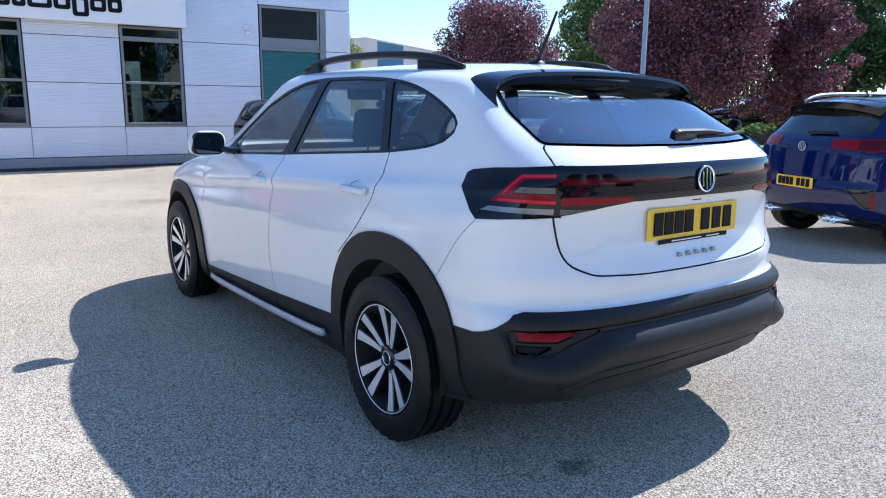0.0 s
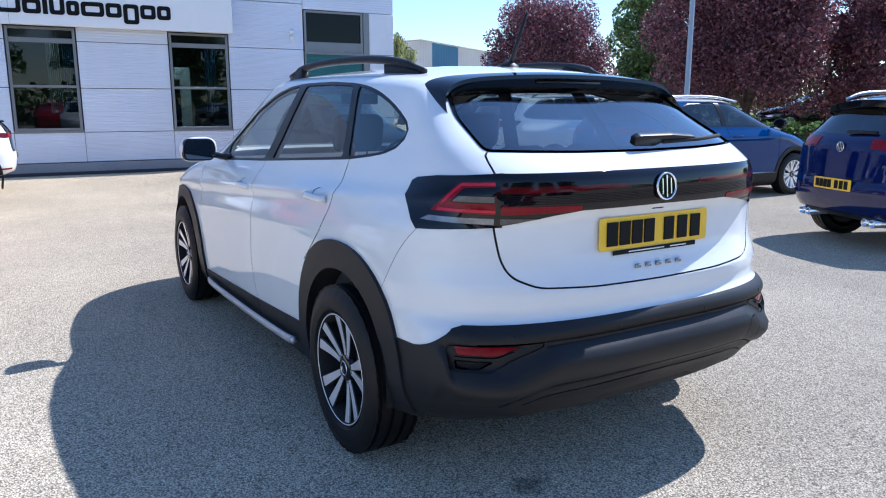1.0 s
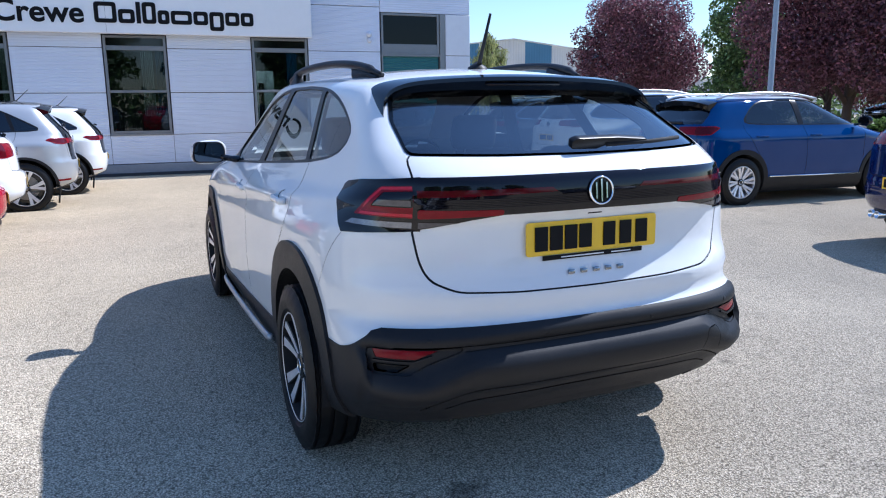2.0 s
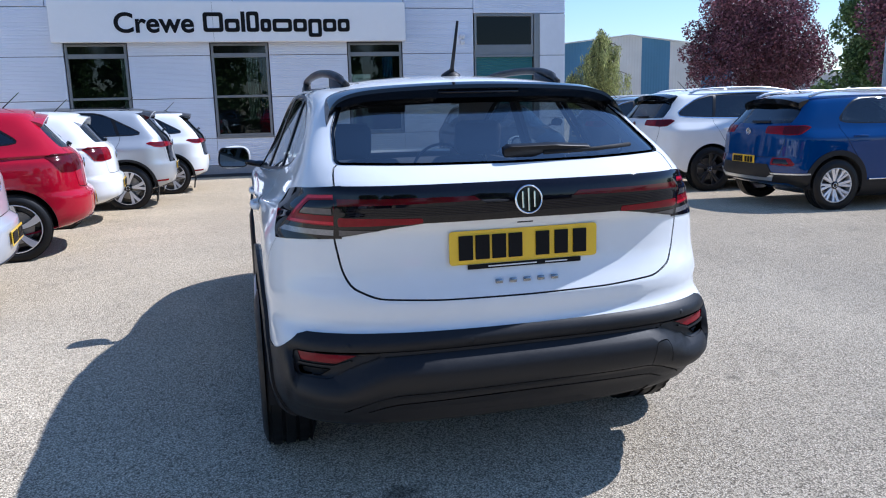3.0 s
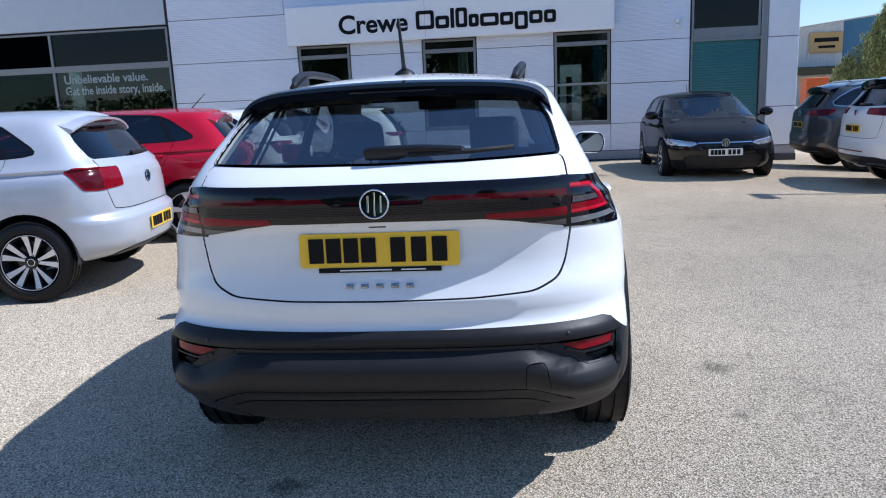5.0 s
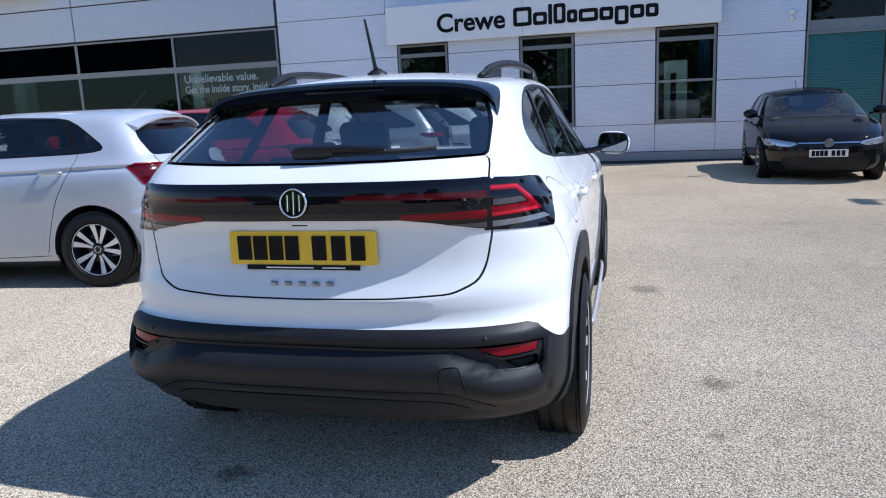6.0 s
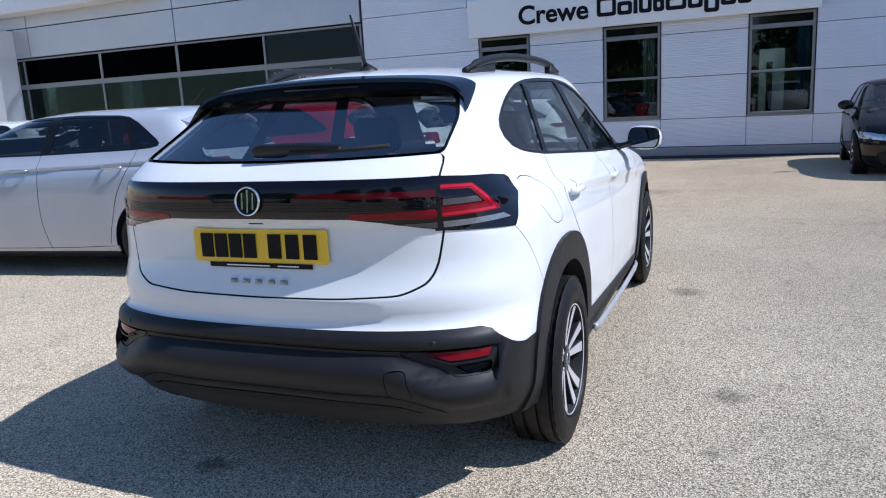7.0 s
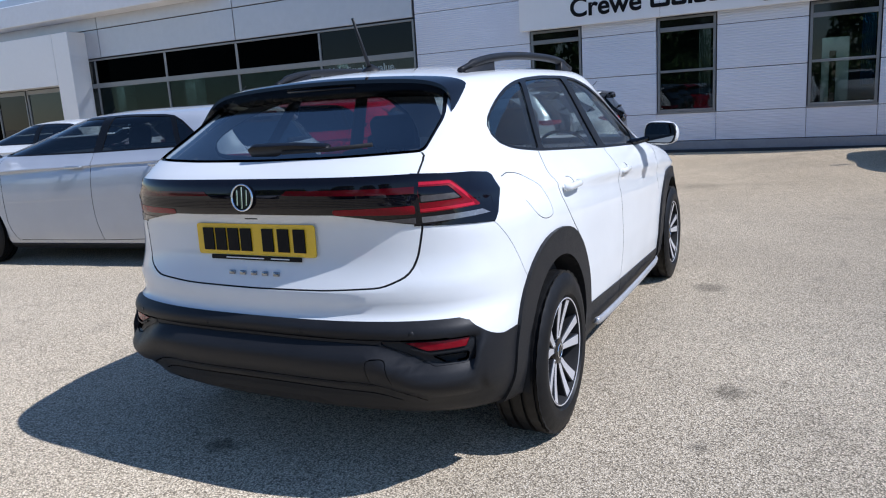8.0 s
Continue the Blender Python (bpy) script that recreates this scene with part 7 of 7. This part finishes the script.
# planted bank and its low wall
setting("bank_wall", box((-0.15, -9, -0.3), (0.15, 10, 0.36), pose(25.6, 15.8, 0, 0, 0, 36), 0.03, 1), BRICK_WALL, "low dark retaining wall along the planted bank", "wall")
setting("verge", box((-2.2, -9, -0.3), (-0.16, 10, -0.04), pose(25.6, 15.8, 0, 0, 0, 36), 0.03, 1), GRASS, "narrow strip of dry grass below the wall", "grass")
setting("bank", box((0.16, -9, -0.3), (2.0, 10, 0.30), pose(25.6, 15.8, 0, 0, 0, 36), 0.05, 1), GRASS, "planted bank behind the wall", "bank")
setting("pavement", box((3.5, -14, -0.3), (7.5, 14, 0.32), pose(25.6, 15.8, 0, 0, 0, 36), 0.03, 1), CONCRETE, "pale pavement beyond the planted bank", "pavement")

# ---- cars in the yard ----
CENTRE_CAR = crossover()
crossover_fittings(CENTRE_CAR)
place(CENTRE_CAR, 2.4125, 2.49, 0.0, 2.5)

TWIN = dict(face=ALLOY, spokes=5, lean=0.17, lean2=0.26, w0=0.009, w1=0.030, w2=0.028, edge=0.006, disc=ALLOY_DARK, barrel=UNDER)
SPORT = dict(face=ALLOY, spokes=5, lean=0.05, lean2=0.32, w0=0.02, w1=0.045, second=False)
MULTI = dict(face=ALLOY, spokes=8, lean=0.06, lean2=0.16, w0=0.012, w1=0.02, w2=0.016, side=ALLOY, barrel=SATIN)
DARKW = dict(face=ALLOY_DARK, spokes=5, lean=0.10, lean2=0.22, w0=0.02, w1=0.03, w2=0.02)
BIG = dict(face=ALLOY, spokes=5, lean=0.02, lean2=0.20, w0=0.016, w1=0.035, w2=0.03)


def stand(car, x, y, heading):
    place(car, x, y, ground_at(x, y), heading)


SMALL_CAR = dict(length=4.13, wheelbase=2.61, rear_over=0.72, half=0.875, height=1.455, rear=SMALL_REAR, side=SMALL_SIDE, belt=0.735, plate_z=0.345, badge_z=0.60, reflectors=False, shoulder=0.985, lamp_in=0.53)
WHITE_HATCH = build_car("white_hatchback", "silver-white hatchback parked side-on beside the crossover", PAINT_SILVER, **SMALL_CAR, lamp=(0.565, 0.69), brake_lamp=True, style=TWIN, glass_side=SMOKED_GLASS, handle_mat=SATIN, group="parked row by the showroom entrance")
stand(WHITE_HATCH, -1.005, 5.28, 100.0)
RED_HATCH = build_car("red_hatchback", "bright red sporty hatchback with dark tail lamps", PAINT_RED, **SMALL_CAR, style=SPORT, wheel=0.32, rim=0.232, lamp=(0.565, 0.69), lamp_mat=LAMP_RED_DEEP, group="parked row by the showroom entrance")
stand(RED_HATCH, -1.02, 7.80, 104)
stand(build_car("small_white_hatchback", "plain white hatchback between the red and grey cars", PAINT_WHITE, **SMALL_CAR, lamp=(0.565, 0.69), group="parked row by the showroom entrance"), -1.14, 10.03, 98)
ELECTRIC_CAR = dict(length=4.26, wheelbase=2.77, rear_over=0.70, half=0.905, height=1.565)
stand(build_car("grey_electric_hatchback", "light grey hatchback with black roof and tailgate", PAINT_GREY, **ELECTRIC_CAR, side=ELECTRIC_SIDE, belt=0.69, flap=True, wheel=0.345, rim=0.25, style=BIG, roof=GLOSS_BLACK, gate_black=True, lamp=(0.60, 0.655), lip=0.035, group="parked row by the showroom entrance"), -0.69, 12.14, 95)
WHITE_ELECTRIC = build_car("white_electric_hatchback", "white hatchback with black roof next to the showroom", PAINT_WHITE, **ELECTRIC_CAR, side=ELECTRIC_SIDE, belt=0.69, flap=True, wheel=0.345, rim=0.25, style=BIG, roof=GLOSS_BLACK, gate_black=True, lamp=(0.60, 0.655), lip=0.035, group="parked row by the showroom entrance")
stand(WHITE_ELECTRIC, -0.42, 14.75, 95)
RAISED_CAR = dict(length=4.24, wheelbase=2.59, rear_over=0.79, half=0.91, height=1.55, rear=TALL_REAR, side=RAISED_SIDE, wheel=0.335)
stand(build_car("blue_crossover", "bright blue crossover with pale roof and silver wheels", PAINT_BLUE, **RAISED_CAR, rim=0.225, style=MULTI, cladding=True, rails=SATIN, roof=PAINT_SILVER, chrome_line=True, fog=True, skid=True, lamp=(0.64, 0.72), plate_z=0.425, badge_z=0.665, belt=0.70, group="parked row of larger cars"), 8.75, 8.55, -92)
stand(build_car("dark_blue_crossover", "deep blue sporty crossover with four tail pipes", PAINT_DEEP_BLUE, **RAISED_CAR, rim=0.24, style=SPORT, rails=SATIN, vents=True, lamp=(0.64, 0.72), plate_z=0.42, badge_z=0.655, belt=0.70, exhaust=(0.40, 0.50), roof=PAINT_BLACK, group="parked row of larger cars"), 8.25, 4.16, -108)
WHITE_SUV = build_car("large_white_suv", "large white off-roader with black wheels", PAINT_WHITE, 4.88, 2.90, 1.0, 0.985, 1.70, rear=TALL_REAR, side=TALL_SIDE, wheel=0.375, rim=0.265, style=DARKW, lamp=(0.645, 0.715), lamp_len=0.32, blade=GLOSS_BLACK, plate_z=0.53, badge_z=0.665, rails=SATIN, red_strip=True, wide_pipes=True, bright_window=True, belt=0.69, low=0.30, group="parked row of larger cars")
stand(WHITE_SUV, 8.70, 11.45, -91)
stand(build_car("dark_grey_suv", "dark grey off-roader with silver roof rails", PAINT_DARK_GREY, 4.50, 2.68, 0.90, 0.92, 1.64, rear=TALL_REAR, side=TALL_SIDE, wheel=0.35, rim=0.24, style=BIG, lamp=(0.63, 0.705), blade=GLOSS_BLACK, plate_z=0.53, badge_z=0.655, rails=SATIN, wide_pipes=True, bright_window=True, belt=0.69, low=0.30, group="parked row of larger cars"), 8.82, 14.5, -91)
dark_hatch = build_car("black_hatchback", "glossy black hatchback that faces the yard", PAINT_BLACK, 4.28, 2.63, 0.79, 0.895, 1.456, wheel=0.325, rim=0.23, white_front=True, glass_side=CAR_GLASS)
stand(dark_hatch, 5.99, 15.12, 179)
# a pale car of the next row, beyond the red one
pale = copy_thing(RED_HATCH, pose(-7.2, 8.6, ground_at(-7.2, 8.6), 0, 0, 98))
pale.name, pale["label"] = "pale_hatchback", "white hatchback in the next row, beyond the red car"
for ob in pale.children_recursive:
    if ob.type == "MESH" and ob.data.materials and ob.data.materials[0] == PAINT_RED:
        ob.data = ob.data.copy()
        ob.data.materials[0] = PAINT_WHITE
far = copy_thing(dark_hatch, pose(29.1, 18.2, 0.30, 0, 0, 60))
far.name = "far_black_hatchback"

# cars and hedge on the near side of the yard, seen only in glass and paint
for i, (src, x, y, a) in enumerate(((dark_hatch, -6.6, -10.0, 8), (WHITE_HATCH, -3.9, -9.6, 4), (dark_hatch, -1.2, -9.4, 2), (RED_HATCH, 1.5, -9.2, 0), (WHITE_SUV, 4.4, -9.4, -3), (dark_hatch, 7.2, -9.6, -4), (WHITE_HATCH, 9.9, -9.9, -6))):
    c = copy_thing(src, pose(x, y, 0.0, 0, 0, a))
    c["label"] = "parked car on the near side of the yard"
bushes("hedge", -40, 45, -21, -21, 3.2, GREEN, "tall green hedge along the yard's edge", 71, 16000, 0.0, 0.22)
